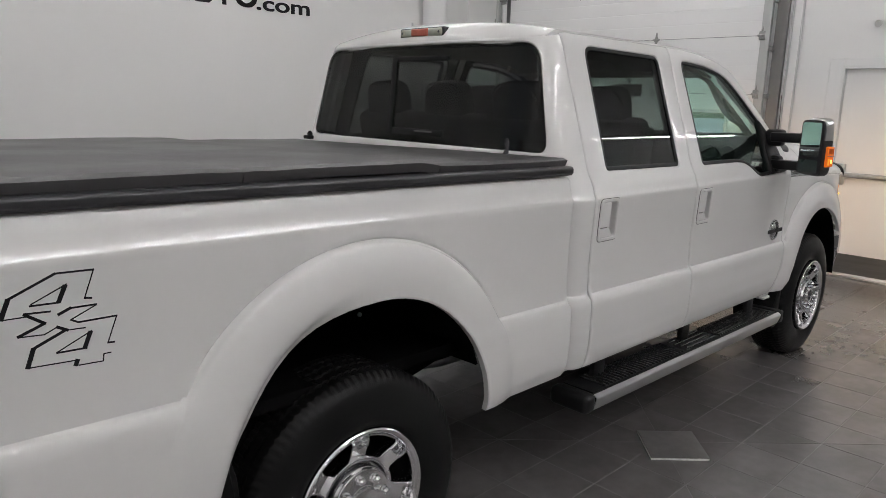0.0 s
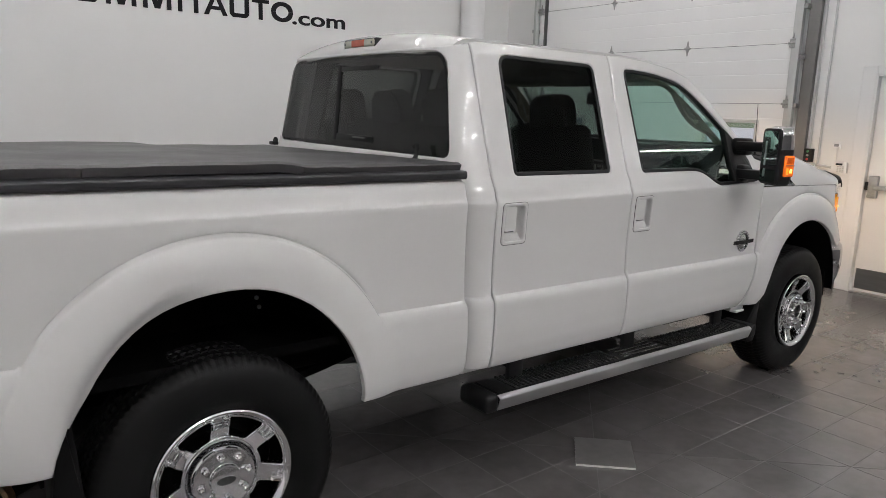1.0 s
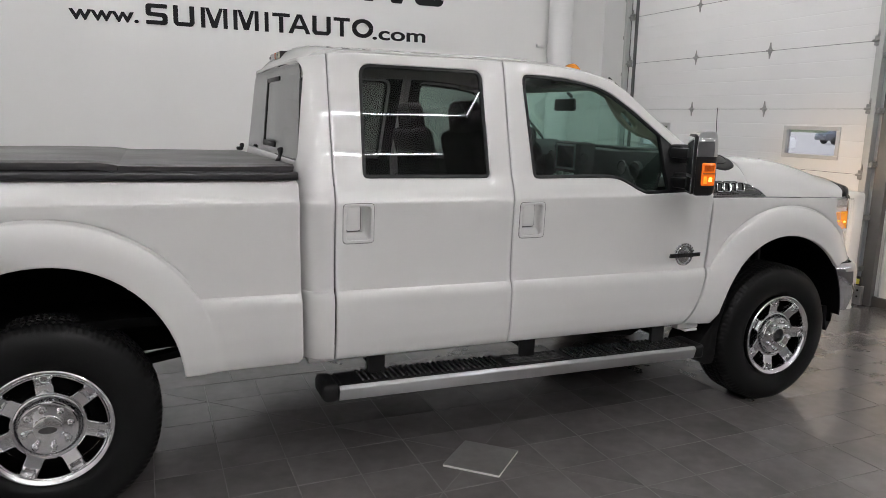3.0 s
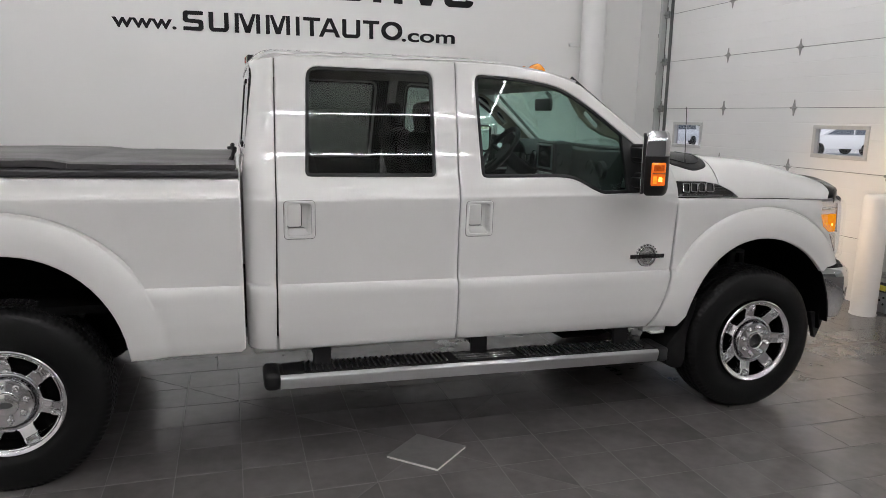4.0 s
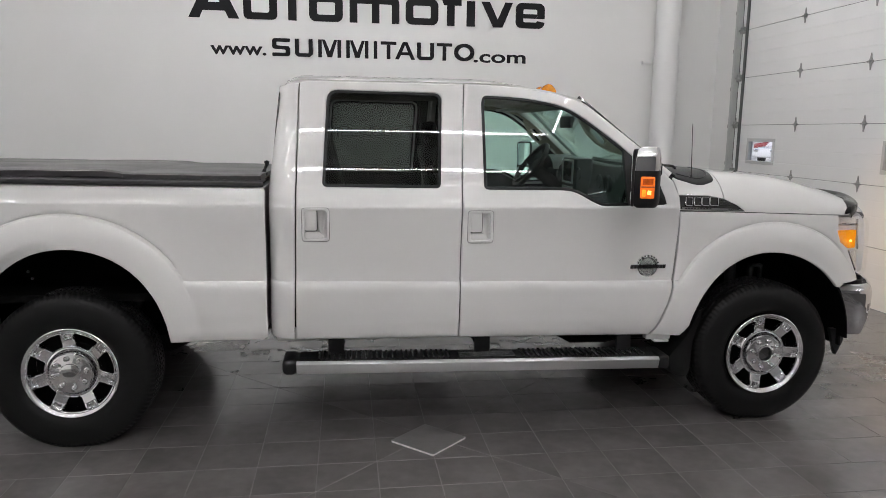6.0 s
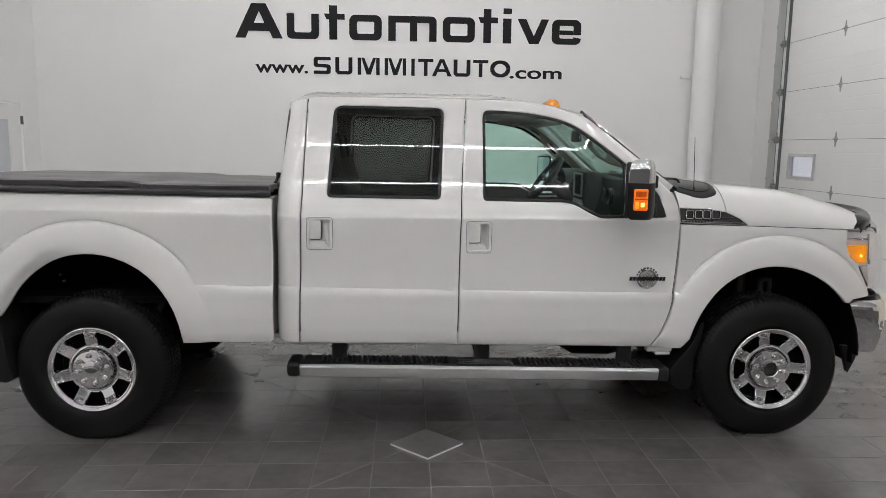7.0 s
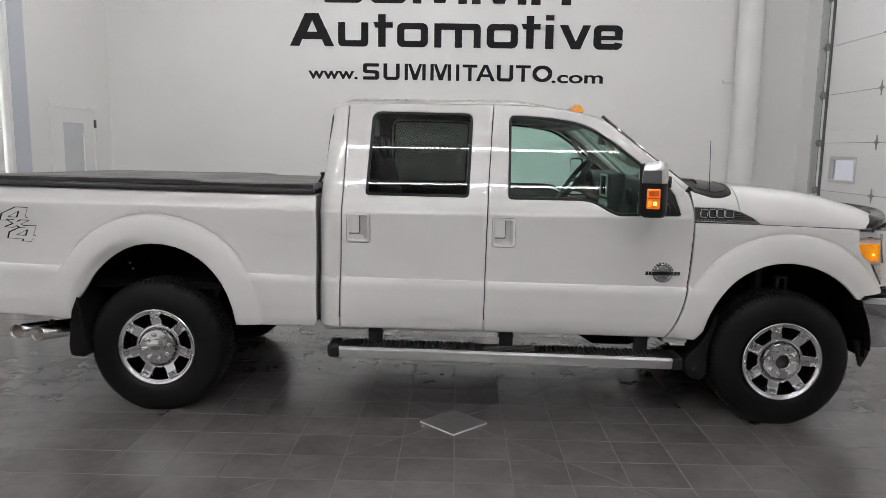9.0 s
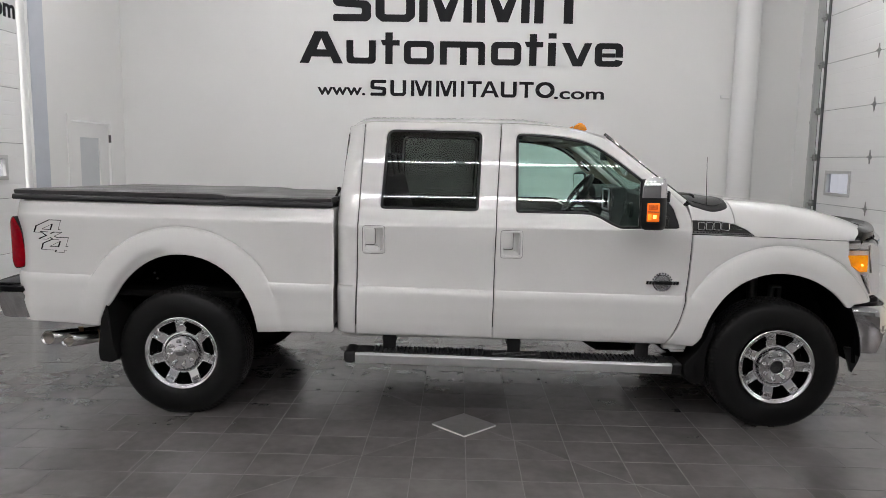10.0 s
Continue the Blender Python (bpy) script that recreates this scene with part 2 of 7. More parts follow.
def rounded(points, r, seg=5):
    """A closed outline with its corners rounded; r may be one radius or one for each corner."""
    out, n = [], len(points)
    for i in range(n):
        p, a, b = Vector(points[i]), Vector(points[i - 1]), Vector(points[(i + 1) % n])
        rr = r[i] if isinstance(r, (list, tuple)) else r
        if rr <= 0:
            out.append(tuple(p))
            continue
        da, db = (a - p), (b - p)
        ka, kb = min(rr, da.length * 0.48), min(rr, db.length * 0.48)
        s, e = p + da.normalized() * ka, p + db.normalized() * kb
        for k in range(seg + 1):
            t = k / seg
            out.append(tuple((1 - t) ** 2 * s + 2 * t * (1 - t) * p + t * t * e))
    return out


def resample(poly, step):
    """A closed outline with points no further apart than step."""
    out, n = [], len(poly)
    for i in range(n):
        a, b = Vector(poly[i]), Vector(poly[(i + 1) % n])
        if (b - a).length < 1e-5:
            continue
        k = max(1, math.ceil((b - a).length / step))
        out += [tuple(a + (b - a) * j / k) for j in range(k)]
    return out


def curve2(points, steps=8):
    """A smooth open line through 2D points."""
    p = [Vector(points[0])] + [Vector(q) for q in points] + [Vector(points[-1])]
    out = []
    for i in range(1, len(p) - 2):
        for k in range(steps):
            t = k / steps
            a, b, c, d = p[i - 1], p[i], p[i + 1], p[i + 2]
            out.append(tuple(0.5 * (2 * b + (c - a) * t + (2 * a - 5 * b + 4 * c - d) * t * t + (3 * b - a - 3 * c + d) * t ** 3)))
    return out + [tuple(points[-1])]


def area2(poly):
    p = np.array(poly)
    q = np.roll(p, -1, 0)
    return 0.5 * float((p[:, 0] * q[:, 1] - q[:, 0] * p[:, 1]).sum())


def inset(poly, d):
    """An outline moved inwards by d (outwards where d < 0)."""
    p = np.array(poly)
    if area2(poly) < 0:
        d = -d
    e = np.roll(p, -1, 0) - p
    e /= np.linalg.norm(e, axis=1)[:, None] + 1e-12
    nrm = np.stack([-e[:, 1], e[:, 0]], 1)
    v = nrm + np.roll(nrm, 1, 0)
    ln = np.maximum((v ** 2).sum(1) / 2, 0.35)
    return [tuple(a) for a in p + d * v / ln[:, None]]


def inside(poly, pts):
    p, q = np.array(poly), np.roll(np.array(poly), -1, 0)
    x, y = pts[:, 0][:, None], pts[:, 1][:, None]
    cond = (p[:, 1] > y) != (q[:, 1] > y)
    xi = (q[:, 0] - p[:, 0]) * (y - p[:, 1]) / (q[:, 1] - p[:, 1] + 1e-15) + p[:, 0]
    return (cond & (x < xi)).sum(1) % 2 == 1


def far_from(poly, pts, d):
    p, q = np.array(poly), np.roll(np.array(poly), -1, 0)
    keep = np.ones(len(pts), bool)
    for a, b in zip(p, q):
        ab = b - a
        t = np.clip(((pts - a) @ ab) / (ab @ ab + 1e-15), 0, 1)
        keep &= ((pts - a - t[:, None] * ab) ** 2).sum(1) > d * d
    return keep


from mathutils.geometry import delaunay_2d_cdt


def panel(outer, holes, fn, step=0.02, edge=0.005, sink=0.004, thick=0.022, lines=(), crown=None):
    """A sheet-metal panel: fn(u, v, depth) shapes it; its rim and its holes' rims are rolled over and turned in."""
    loops = [resample(outer, step * 1.2)] + [resample(h, step) for h in holes]
    rims = [inset(loops[0], edge)] + [inset(h, -edge) for h in loops[1:]]
    guards = [inset(loops[0], edge * 1.9)] + [inset(h, -edge * 1.9) for h in loops[1:]]
    spare, rims = rims, guards
    verts, edges, depth = [], [], []
    loop_ids = []
    for rim, is_rim in [(r, False) for r in rims] + [(r, False) for r in spare] + [(o, True) for o in loops]:
        s = len(verts)
        ids = list(range(s, s + len(rim)))
        verts += rim
        depth += [sink if is_rim else 0.0] * len(rim)
        edges += [(ids[i], ids[(i + 1) % len(ids)]) for i in range(len(ids))]
        if is_rim:
            loop_ids.append(ids)
    lo, hi = np.min(loops[0], 0), np.max(loops[0], 0)
    gx, gy = np.meshgrid(np.arange(lo[0] + step / 2, hi[0], step), np.arange(lo[1] + step / 2, hi[1], step))
    g = np.stack([gx.ravel(), gy.ravel()], 1)
    g = g[inside(rims[0], g)]
    for h in rims[1:]:
        g = g[~inside(h, g)]
    for r in rims:
        g = g[far_from(r, g, step * 0.55)]
    for ln in lines:
        pts = np.array([p for a, b in zip(ln[:-1], ln[1:]) for p in [tuple(Vector(a).lerp(Vector(b), k / max(1, math.ceil((Vector(b) - Vector(a)).length / step)))) for k in range(max(1, math.ceil((Vector(b) - Vector(a)).length / step)))]] + [ln[-1]])
        ok = inside(rims[0], pts)
        for r in rims:
            ok &= far_from(r, pts, 0.006)
        for h in rims[1:]:
            ok &= ~inside(h, pts)
        for i, p in enumerate(pts):
            if ok[i]:
                verts.append(tuple(p))
                depth.append(0.0)
                if i and ok[i - 1]:
                    edges.append((len(verts) - 2, len(verts) - 1))
        if len(g):
            near_ln = np.zeros(len(g), bool)
            for p in pts:
                near_ln |= ((g - p) ** 2).sum(1) < (step * 0.45) ** 2
            g = g[~near_ln]
    verts += [tuple(a) for a in g]
    depth += [0.0] * len(g)
    vo, eo, fo, src, _, _ = delaunay_2d_cdt([Vector(v) for v in verts], edges, [], 0, 1e-6)
    v2 = np.array(vo)
    dep = [depth[s[0]] if s else 0.0 for s in src]
    tri = np.array([f for f in fo if len(f) == 3])
    c = v2[tri].mean(1)
    keep = inside(loops[0], c)
    for h in loops[1:]:
        keep &= ~inside(h, c)
    tri = tri[keep]
    if crown:
        wide, deep = crown
        dist = np.full(len(v2), 9.0)
        for lp in loops:
            for a, b in zip(np.array(lp), np.roll(np.array(lp), -1, 0)):
                ab = b - a
                t = np.clip(((v2 - a) @ ab) / (ab @ ab + 1e-15), 0, 1)
                dist = np.minimum(dist, np.sqrt(((v2 - a - t[:, None] * ab) ** 2).sum(1)))
        dep = [d + deep(v[0], v[1]) * max(0.0, 1 - e / wide) ** 2 for d, v, e in zip(dep, v2, dist)]
    bm = bmesh.new()
    bv = [bm.verts.new(fn(v[0], v[1], d)) for v, d in zip(v2, dep)]
    for t in tri:
        try:
            bm.faces.new([bv[i] for i in t])
        except ValueError:
            pass
    rim_edges = [e for e in bm.edges if len(e.link_faces) == 1]
    back = {}
    at = {v: i for i, v in enumerate(bv)}
    for e in rim_edges:
        for v in e.verts:
            if v not in back:
                i = at[v]
                back[v] = bm.verts.new(fn(v2[i][0], v2[i][1], dep[i] + thick))
    for e in rim_edges:
        f = e.link_faces[0]
        a, b = e.verts
        for lp in f.loops:
            if lp.edge == e:
                a, b = lp.vert, lp.link_loop_next.vert
        bm.faces.new((b, a, back[a], back[b]))
    bmesh.ops.delete(bm, geom=[v for v in bm.verts if not v.link_faces], context="VERTS")
    return bm


def flipped(bm):
    """The same panel on the truck's other side."""
    tmp = bm.copy()
    for v in tmp.verts:
        v.co.y = 2.0 - v.co.y
    bmesh.ops.reverse_faces(tmp, faces=tmp.faces)
    return tmp


def same(bm):
    return bm.copy()


def words(body, width, height_ref, name, material, m, depth=0.006, bold=0.012, label="", category="lettering", kind=""):
    """Built-in font lettering, scaled to a width, as a flat raised mesh in the local xy plane."""
    cu = bpy.data.curves.new(name, "FONT")
    cu.body, cu.size, cu.offset, cu.extrude, cu.resolution_u = body, 1.0, bold, 0.0, 6
    ob = bpy.data.objects.new(name, cu)
    scene.collection.objects.link(ob)
    dg = bpy.context.evaluated_depsgraph_get()
    me = bpy.data.meshes.new_from_object(ob.evaluated_get(dg))
    bpy.data.objects.remove(ob)
    co = np.array([v.co for v in me.vertices])
    lo, hi = co.min(0), co.max(0)
    bm = bmesh.new()
    bm.from_mesh(me)
    sx, sy = width / (hi[0] - lo[0]), height_ref
    for v in bm.verts:
        v.co.x, v.co.y, v.co.z = (v.co.x - lo[0]) * sx, v.co.y * sy, 0
    top = bmesh.ops.extrude_face_region(bm, geom=bm.faces[:])
    for v in [g for g in top["geom"] if isinstance(g, bmesh.types.BMVert)]:
        v.co.z += depth
    bmesh.ops.recalc_face_normals(bm, faces=bm.faces)
    bmesh.ops.transform(bm, matrix=m, verts=bm.verts)
    return bm


# ---- the room ----
XL, XR, YB, YF, ZC = -3.24, 6.83, 6.14, -13.0, 4.9
XE, YE = 17.0, -0.75   # the hall's open bay beyond the end of the east wall
solid("floor", merge(box(XL, XR + 0.09, YF, YB, -0.12, -0.0012), box(XR + 0.09, XE, YF, YE, -0.12, -0.0012)), GROUT, "grey grout bed under dark porcelain floor tiles", "floor", "structure")
solid("wall_north", box(XL - 0.2, XR + 0.2, YB, YB + 0.2, -0.12, ZC), WALL, "smooth white painted wall behind the truck", "wall", "structure")
# never in view; added far off and dark to hold back bounce light
solid("wall_south", box(XL - 0.2, XE + 0.2, YF - 0.2, YF, -0.12, ZC), SOUTH, "unseen south wall, kept dark to limit bounce light", "wall", "structure")
solid("wall_bay", merge(box(XR + 0.09, XE, YE, YE + 0.2, -0.12, ZC), box(XE, XE + 0.2, YF, YE + 0.2, -0.12, ZC)), WALL, "plain white painted wall closing the next bay", "wall", "structure")
solid("ceiling", merge(box(XL - 0.2, XR + 0.2, YF - 0.2, YB + 0.2, ZC, ZC + 0.2), box(XR + 0.2, XE + 0.2, YF - 0.2, YE + 0.2, ZC, ZC + 0.2)), CEIL, "plain white ceiling over the showroom", "ceiling", "structure")


def wall_x(name, x0, x1, openings, label, start=YF):
    """A wall along y with rectangular openings (y0, y1, z0, z1) right through it."""
    bm, y = None, start
    for y0, y1, z0, z1 in sorted(openings):
        bm = box(x0, x1, y, y0, -0.12, ZC, bm=bm)
        if z1 < ZC:
            bm = box(x0, x1, y0, y1, z1, ZC, bm=bm)
        if z0 > 0:
            bm = box(x0, x1, y0, y1, -0.12, z0, bm=bm)
        else:
            bm = box(x0, x1, y0, y1, -0.12, -0.004, bm=bm)
        y = y1
    return solid(name, box(x0, x1, y, YB, -0.12, ZC, bm=bm), WALL, label, "wall", "structure")


DOOR_Y0, DOOR_Y1, DOOR_TOP = 1.60, 5.395, 4.35
wall_x("wall_east", XR, XR + 0.09, [(-0.097, 0.818, 0, 2.155), (DOOR_Y0 + 0.04, DOOR_Y1 - 0.04, 0, DOOR_TOP - 0.05)], "white painted wall with an overhead door and an exit door", YE)
wall_x("wall_west", XL - 0.2, XL, [(-0.6, 3.70, 0, 4.3), (4.66, 5.68, 0, 2.2)], "white painted wall with an overhead door and a glazed door")


# overhead door: sections with ribs, hinges, two windows, tracks
def overhead_door(name, x, side, y0, y1, z1, wins, label, seams, hinge_ys):
    d = thing(name, (x, (y0 + y1) / 2, 0), label, "garage door", "structure")
    marks = [0.0] + seams + [z1]
    for a, b in zip(marks[:-1], marks[1:]):
        mine = [w for w in wins if a < w[2] < b]
        ribs = [a + (b - a) * k / 4 for k in (1, 2, 3)]

        def face(u, v, dd, a=a, b=b, ribs=ribs):
            g = sum(0.0016 * math.exp(-((v - r) / 0.004) ** 2) for r in ribs)
            return (x + side * (dd + g), u, v)

        tmp = bmesh.new()
        zs = sorted({a + 0.002, a + 0.004, b - 0.002, b - 0.004, *[r + o for r in ribs for o in (-0.012, -0.006, 0, 0.006, 0.012)], *[w[2] for w in mine], *[w[3] for w in mine]})
        ys = sorted({y0, y1, *[w[0] for w in mine], *[w[1] for w in mine]})
        grid = [[tmp.verts.new(face(yy, zz, 0.006 if zz in (a + 0.002, b - 0.002) else 0)) for zz in zs] for yy in ys]
        for i in range(len(ys) - 1):
            for j in range(len(zs) - 1):
                cy, cz = (ys[i] + ys[i + 1]) / 2, (zs[j] + zs[j + 1]) / 2
                if any(w[0] < cy < w[1] and w[2] < cz < w[3] for w in mine):
                    continue
                tmp.faces.new((grid[i][j], grid[i + 1][j], grid[i + 1][j + 1], grid[i][j + 1]))
        bmesh.ops.delete(tmp, geom=[v for v in tmp.verts if not v.link_faces], context="VERTS")
        bmesh.ops.recalc_face_normals(tmp, faces=tmp.faces)
        tmp.normal_update()
        want = -side
        if sum(f.normal.x for f in tmp.faces) * want < 0:
            bmesh.ops.reverse_faces(tmp, faces=tmp.faces)
        bmesh.ops.solidify(tmp, geom=tmp.faces[:], thickness=0.045)
        sec = part("panel", tmp, DOORWHITE, d, angle=3)
        for w in mine:
            fr = None
            for yy0, yy1, zz0, zz1 in ((w[0] - 0.035, w[1] + 0.035, w[3] - 0.006, w[3] + 0.035), (w[0] - 0.035, w[1] + 0.035, w[2] - 0.035, w[2] + 0.006), (w[0] - 0.035, w[0] + 0.006, w[2] + 0.006, w[3] - 0.006), (w[1] - 0.006, w[1] + 0.035, w[2] + 0.006, w[3] - 0.006)):
                xs = sorted((x - side * 0.016, x + side * 0.05))
                fr = box(xs[0], xs[1], yy0, yy1, zz0, zz1, 0.004, 1, fr)
            part("window_frame", fr, STEELGREY, sec)
            xs = sorted((x + side * 0.02, x + side * 0.026))
            pane = part("pane", box(xs[0], xs[1], w[0] + 0.004, w[1] - 0.004, w[2] + 0.004, w[3] - 0.004), YARDPANE, sec)
            pane.visible_shadow = False
    # dark rubber seals behind the joints
    for zz in seams:
        part("seam_seal", box(*sorted((x + side * 0.010, x + side * 0.040)), y0, y1, zz - 0.012, zz + 0.012), BASE, d)
    # strap hinges over each seam
    for zz in seams:
        for yy in hinge_ys:
            xa = x - side * 0.004
            h = prism([(yy - 0.035, zz), (yy - 0.014, zz + 0.035), (yy - 0.006, zz + 0.085), (yy + 0.006, zz + 0.085), (yy + 0.014, zz + 0.035), (yy + 0.035, zz), (yy + 0.014, zz - 0.035), (yy + 0.006, zz - 0.085), (yy - 0.006, zz - 0.085), (yy - 0.014, zz - 0.035)],
                      lambda u, v: (xa, u, v), lambda u, v: (xa - side * 0.005, u, v))
            h = tube([(xa - side * 0.008, yy - 0.045, zz), (xa - side * 0.008, yy + 0.045, zz)], 0.009, 8, h)
            h = box(*sorted((xa - side * 0.02, xa)), yy - 0.012, yy + 0.012, zz - 0.012, zz + 0.012, bm=h)
            part("hinge", h, HINGE, d)
    return d


HINGE = mat("galvanised_hinge", (0.34, 0.34, 0.33), 0.45, 0.7, scale=30, vary=0.25)
STEELGREY = mat("grey_window_frame", (0.55, 0.55, 0.54), 0.4, scale=10, vary=0.06)
SEAMS = [0.62, 1.245, 1.868, 2.492, 3.115, 3.74]
east = overhead_door("door_1", 6.77, 1, DOOR_Y0, DOOR_Y1, DOOR_TOP, [(1.975, 2.585, 1.40, 1.66), (4.475, 5.02, 1.40, 1.66)], "white ribbed sectional overhead door with two small windows", SEAMS, [2.92, 4.06])
overhead_door("door_2", XL - 0.02, -1, -0.55, 3.66, 4.3, [(2.80, 3.30, 1.49, 1.70)], "white sectional overhead door in the far side wall", [0.62, 1.245, 1.868, 2.492, 3.115, 3.74], [2.3, 0.9])

GALV = mat("dull_galvanised", (0.50, 0.515, 0.50), 0.5, 0.25, scale=5, vary=0.06, fine=90, stretch=(1, 1, 0.15))
JAMB = mat("brown_grey_jamb", (0.175, 0.168, 0.162), 0.5, scale=4, vary=0.08)
RAILDARK = mat("dull_dark_rail", (0.13, 0.13, 0.13), 0.45, 0.5, scale=8, vary=0.15)
for y, s in ((5.425, -1), (1.577, 1)):
    tr = thing("door_track", (6.74, y, 0), "dark galvanised vertical track beside the overhead door", "door track", "structure", "overhead door tracks")
    rail = box(6.70, 6.775, y - 0.008, y + 0.008, 0.02, 4.4)
    rail = box(6.69, 6.70, y - 0.022, y + 0.022, 0.02, 4.4, bm=rail)
    part("rail", rail, GALV, tr)
    part("angle_iron", box(6.775, 6.829, *((5.470, 5.497) if s < 0 else (1.418, 1.535)), 0.0, 4.4), RAILDARK if s < 0 else JAMB, tr)
    # the far stile's shade is put into its colour: darker than the near one
    part("door_edge_stile", box(6.755, 6.766, *((5.243, 5.300) if s < 0 else (1.606, 1.672)), 0.01, 4.34), RAILDARK if s < 0 else GALV, tr, "galvanised end stile")
    for z in SEAMS:
        b = box(6.735, 6.765, *sorted((y + s * 0.02, y + s * 0.11)), z - 0.045, z + 0.045, 0.006, 1)
        b = tube([(6.735, y, z), (6.735, y + s * 0.12, z)], 0.012, 8, b)
        b = prism([(y + s * 0.075 - 0.014, z + 0.03), (y + s * 0.075, z + 0.10), (y + s * 0.075 + 0.014, z + 0.03)], lambda u, v: (6.752, u, v), lambda u, v: (6.744, u, v), b)
        part("roller_bracket", b, HINGE, tr)
    for k in range(9):
        z = 0.35 + 0.5 * k
        part("track_clip", box(6.70, 6.829, y - s * 0.035 - 0.022, y - s * 0.035 + 0.022, z - 0.025, z + 0.025, 0.004, 1), HINGE, tr)
lock = thing("track_foot", (6.72, 1.52, 0), "worn steel foot bracket with a yellow sticker at the track's end", "bracket", "structure")
part("plate", box(6.645, 6.685, 1.42, 1.565, 0.02, 0.205, 0.006, 1), STEEL, lock)
part("sticker", box(6.640, 6.6445, 1.45, 1.555, 0.222, 0.272), mat("yellow_sticker", (0.75, 0.68, 0.10), 0.5, scale=20, vary=0.1), lock)
part("backing", box(6.6446, 6.68, 1.44, 1.565, 0.206, 0.29, 0.003, 1), DARKSTEEL, lock)
for y, z in ((1.46, 0.16), (1.50, 0.13), (1.46, 0.10), (1.53, 0.16), (1.53, 0.10)):
    part("bolt_hole", tube([(6.641, y, z), (6.6455, y, z)], 0.010, 10), BLACK, lock)
part("bolt", tube([(6.62, 1.54, 0.06), (6.645, 1.54, 0.06)], 0.022, 6), DARKSTEEL, lock)

cam_ = thing("wall_sensor", (6.80, 0.54, 2.56), "small grey wall sensor beside a white junction box", "sensor")
part("sensor", tube([(6.829, 0.55, 2.565), (6.79, 0.55, 2.565), (6.77, 0.555, 2.56)], [0.012, 0.03, 0.034], 14), STEELGREY, cam_)
part("junction_box", box(6.79, 6.829, 0.33, 0.485, 2.46, 2.74, 0.006, 2), WALLTRIM, cam_)

boll = thing("bollard", (6.50, 1.53, 0), "white painted round steel bollard standing before the overhead door", "bollard")
part("post", tube([(6.50, 1.53, 0.0), (6.50, 1.53, 1.06), (6.50, 1.53, 1.085), (6.50, 1.53, 1.10)], [0.108, 0.108, 0.104, 0.09], 32), WALLTRIM, boll)
part("base_ring", tube([(6.50, 1.53, 0.0), (6.50, 1.53, 0.012)], 0.113, 32), WALL, boll)

# steel exit door
m = thing("door_3", (6.86, 0.33, 0), "white painted steel exit door with a push bar and kick plate", "door", "structure")
leaf = part("leaf", box(6.85, 6.895, -0.12, 0.75, 0.012, 2.135, 0.003, 1), DOORWHITE, m)
part("kick_plate", box(6.845, 6.849, -0.10, 0.73, 0.040, 0.245), KICK, leaf, "brushed steel kick plate")
bar = box(6.785, 6.815, -0.02, 0.66, 1.045, 1.095, 0.008, 2)
part("push_bar", bar, STEEL, leaf, "brushed steel push bar")
part("latch_box", box(6.79, 6.848, 0.63, 0.715, 0.965, 1.185, 0.01, 2), STEEL, leaf)
part("strike", box(6.825, 6.849, 0.722, 0.757, 1.04, 1.12, 0.003, 1), BLACK, leaf)
fr = None
for y0, y1, z0, z1 in ((0.775, 0.905, 0.0, 2.24), (-0.27, -0.14, 0.0, 2.24), (-0.14, 0.775, 2.155, 2.24)):
    fr = box(6.80, 6.829, y0, y1, z0, z1, 0.004, 1, fr)
for y0, y1, z0, z1 in ((0.757, 0.775, 0.0, 2.155), (-0.14, -0.124, 0.0, 2.155), (-0.124, 0.757, 2.139, 2.155)):
    fr = box(6.80, 6.93, y0, y1, z0, z1, bm=fr)
part("door_frame", fr, WALLTRIM, m)
part("threshold", box(6.79, 6.93, -0.12, 0.75, -0.002, 0.01), ALLOY, m)
solid("baseboard", merge(box(6.80, 6.829, 0.955, 1.45, 0.0, 0.10, 0.003, 1), box(6.80, 6.829, YE, -0.23, 0.0, 0.10, 0.003, 1)), BASE, "dark grey rubber baseboard", "baseboard", "structure")
solid("baseboard", merge(box(XL, XR, YB - 0.02, YB, 0.0, 0.10, 0.003, 1), box(6.81, 6.829, 5.65, YB - 0.02, 0, 0.10)), BASE, "dark grey rubber baseboard", "baseboard", "structure")

SHIFTED = []
ctl = thing("door_control", (6.81, 1.33, 1.28), "black wall control with red and green buttons", "switch")
part("case", box(6.775, 6.829, 1.285, 1.375, 1.275, 1.415, 0.006, 2), BLACK, ctl)
for k, c in enumerate(((0.05, 0.25, 0.10), (0.25, 0.25, 0.25), (0.5, 0.02, 0.02))):
    part("button", tube([(6.768, 1.33, 1.385 - 0.040 * k), (6.777, 1.33, 1.385 - 0.040 * k)], 0.012, 12), mat("button", c, 0.4), ctl)
part("junction_box", box(6.785, 6.829, 1.25, 1.37, 1.195, 1.262, 0.005, 2), STEELGREY, ctl)
SHIFTED.append(solid("conduit", tube([(6.815, 1.325, 0.10), (6.815, 1.325, 1.195)], 0.010, 10), STEELGREY, "thin painted conduit down to the floor", "conduit"))
kp = thing("alarm_keypad", (6.81, 1.01, 1.19), "white alarm keypad with a dark display", "keypad")
part("case", box(6.79, 6.829, 0.935, 1.09, 1.185, 1.295, 0.008, 2), WALLTRIM, kp)
part("display", box(6.785, 6.7895, 0.975, 1.04, 1.265, 1.285), SCREEN, kp)
for i in range(3):
    for j in range(4):
        part("key", box(6.785, 6.7895, 0.960 + 0.024 * i, 0.976 + 0.024 * i, 1.195 + 0.017 * j, 1.206 + 0.017 * j), STEELGREY, kp)
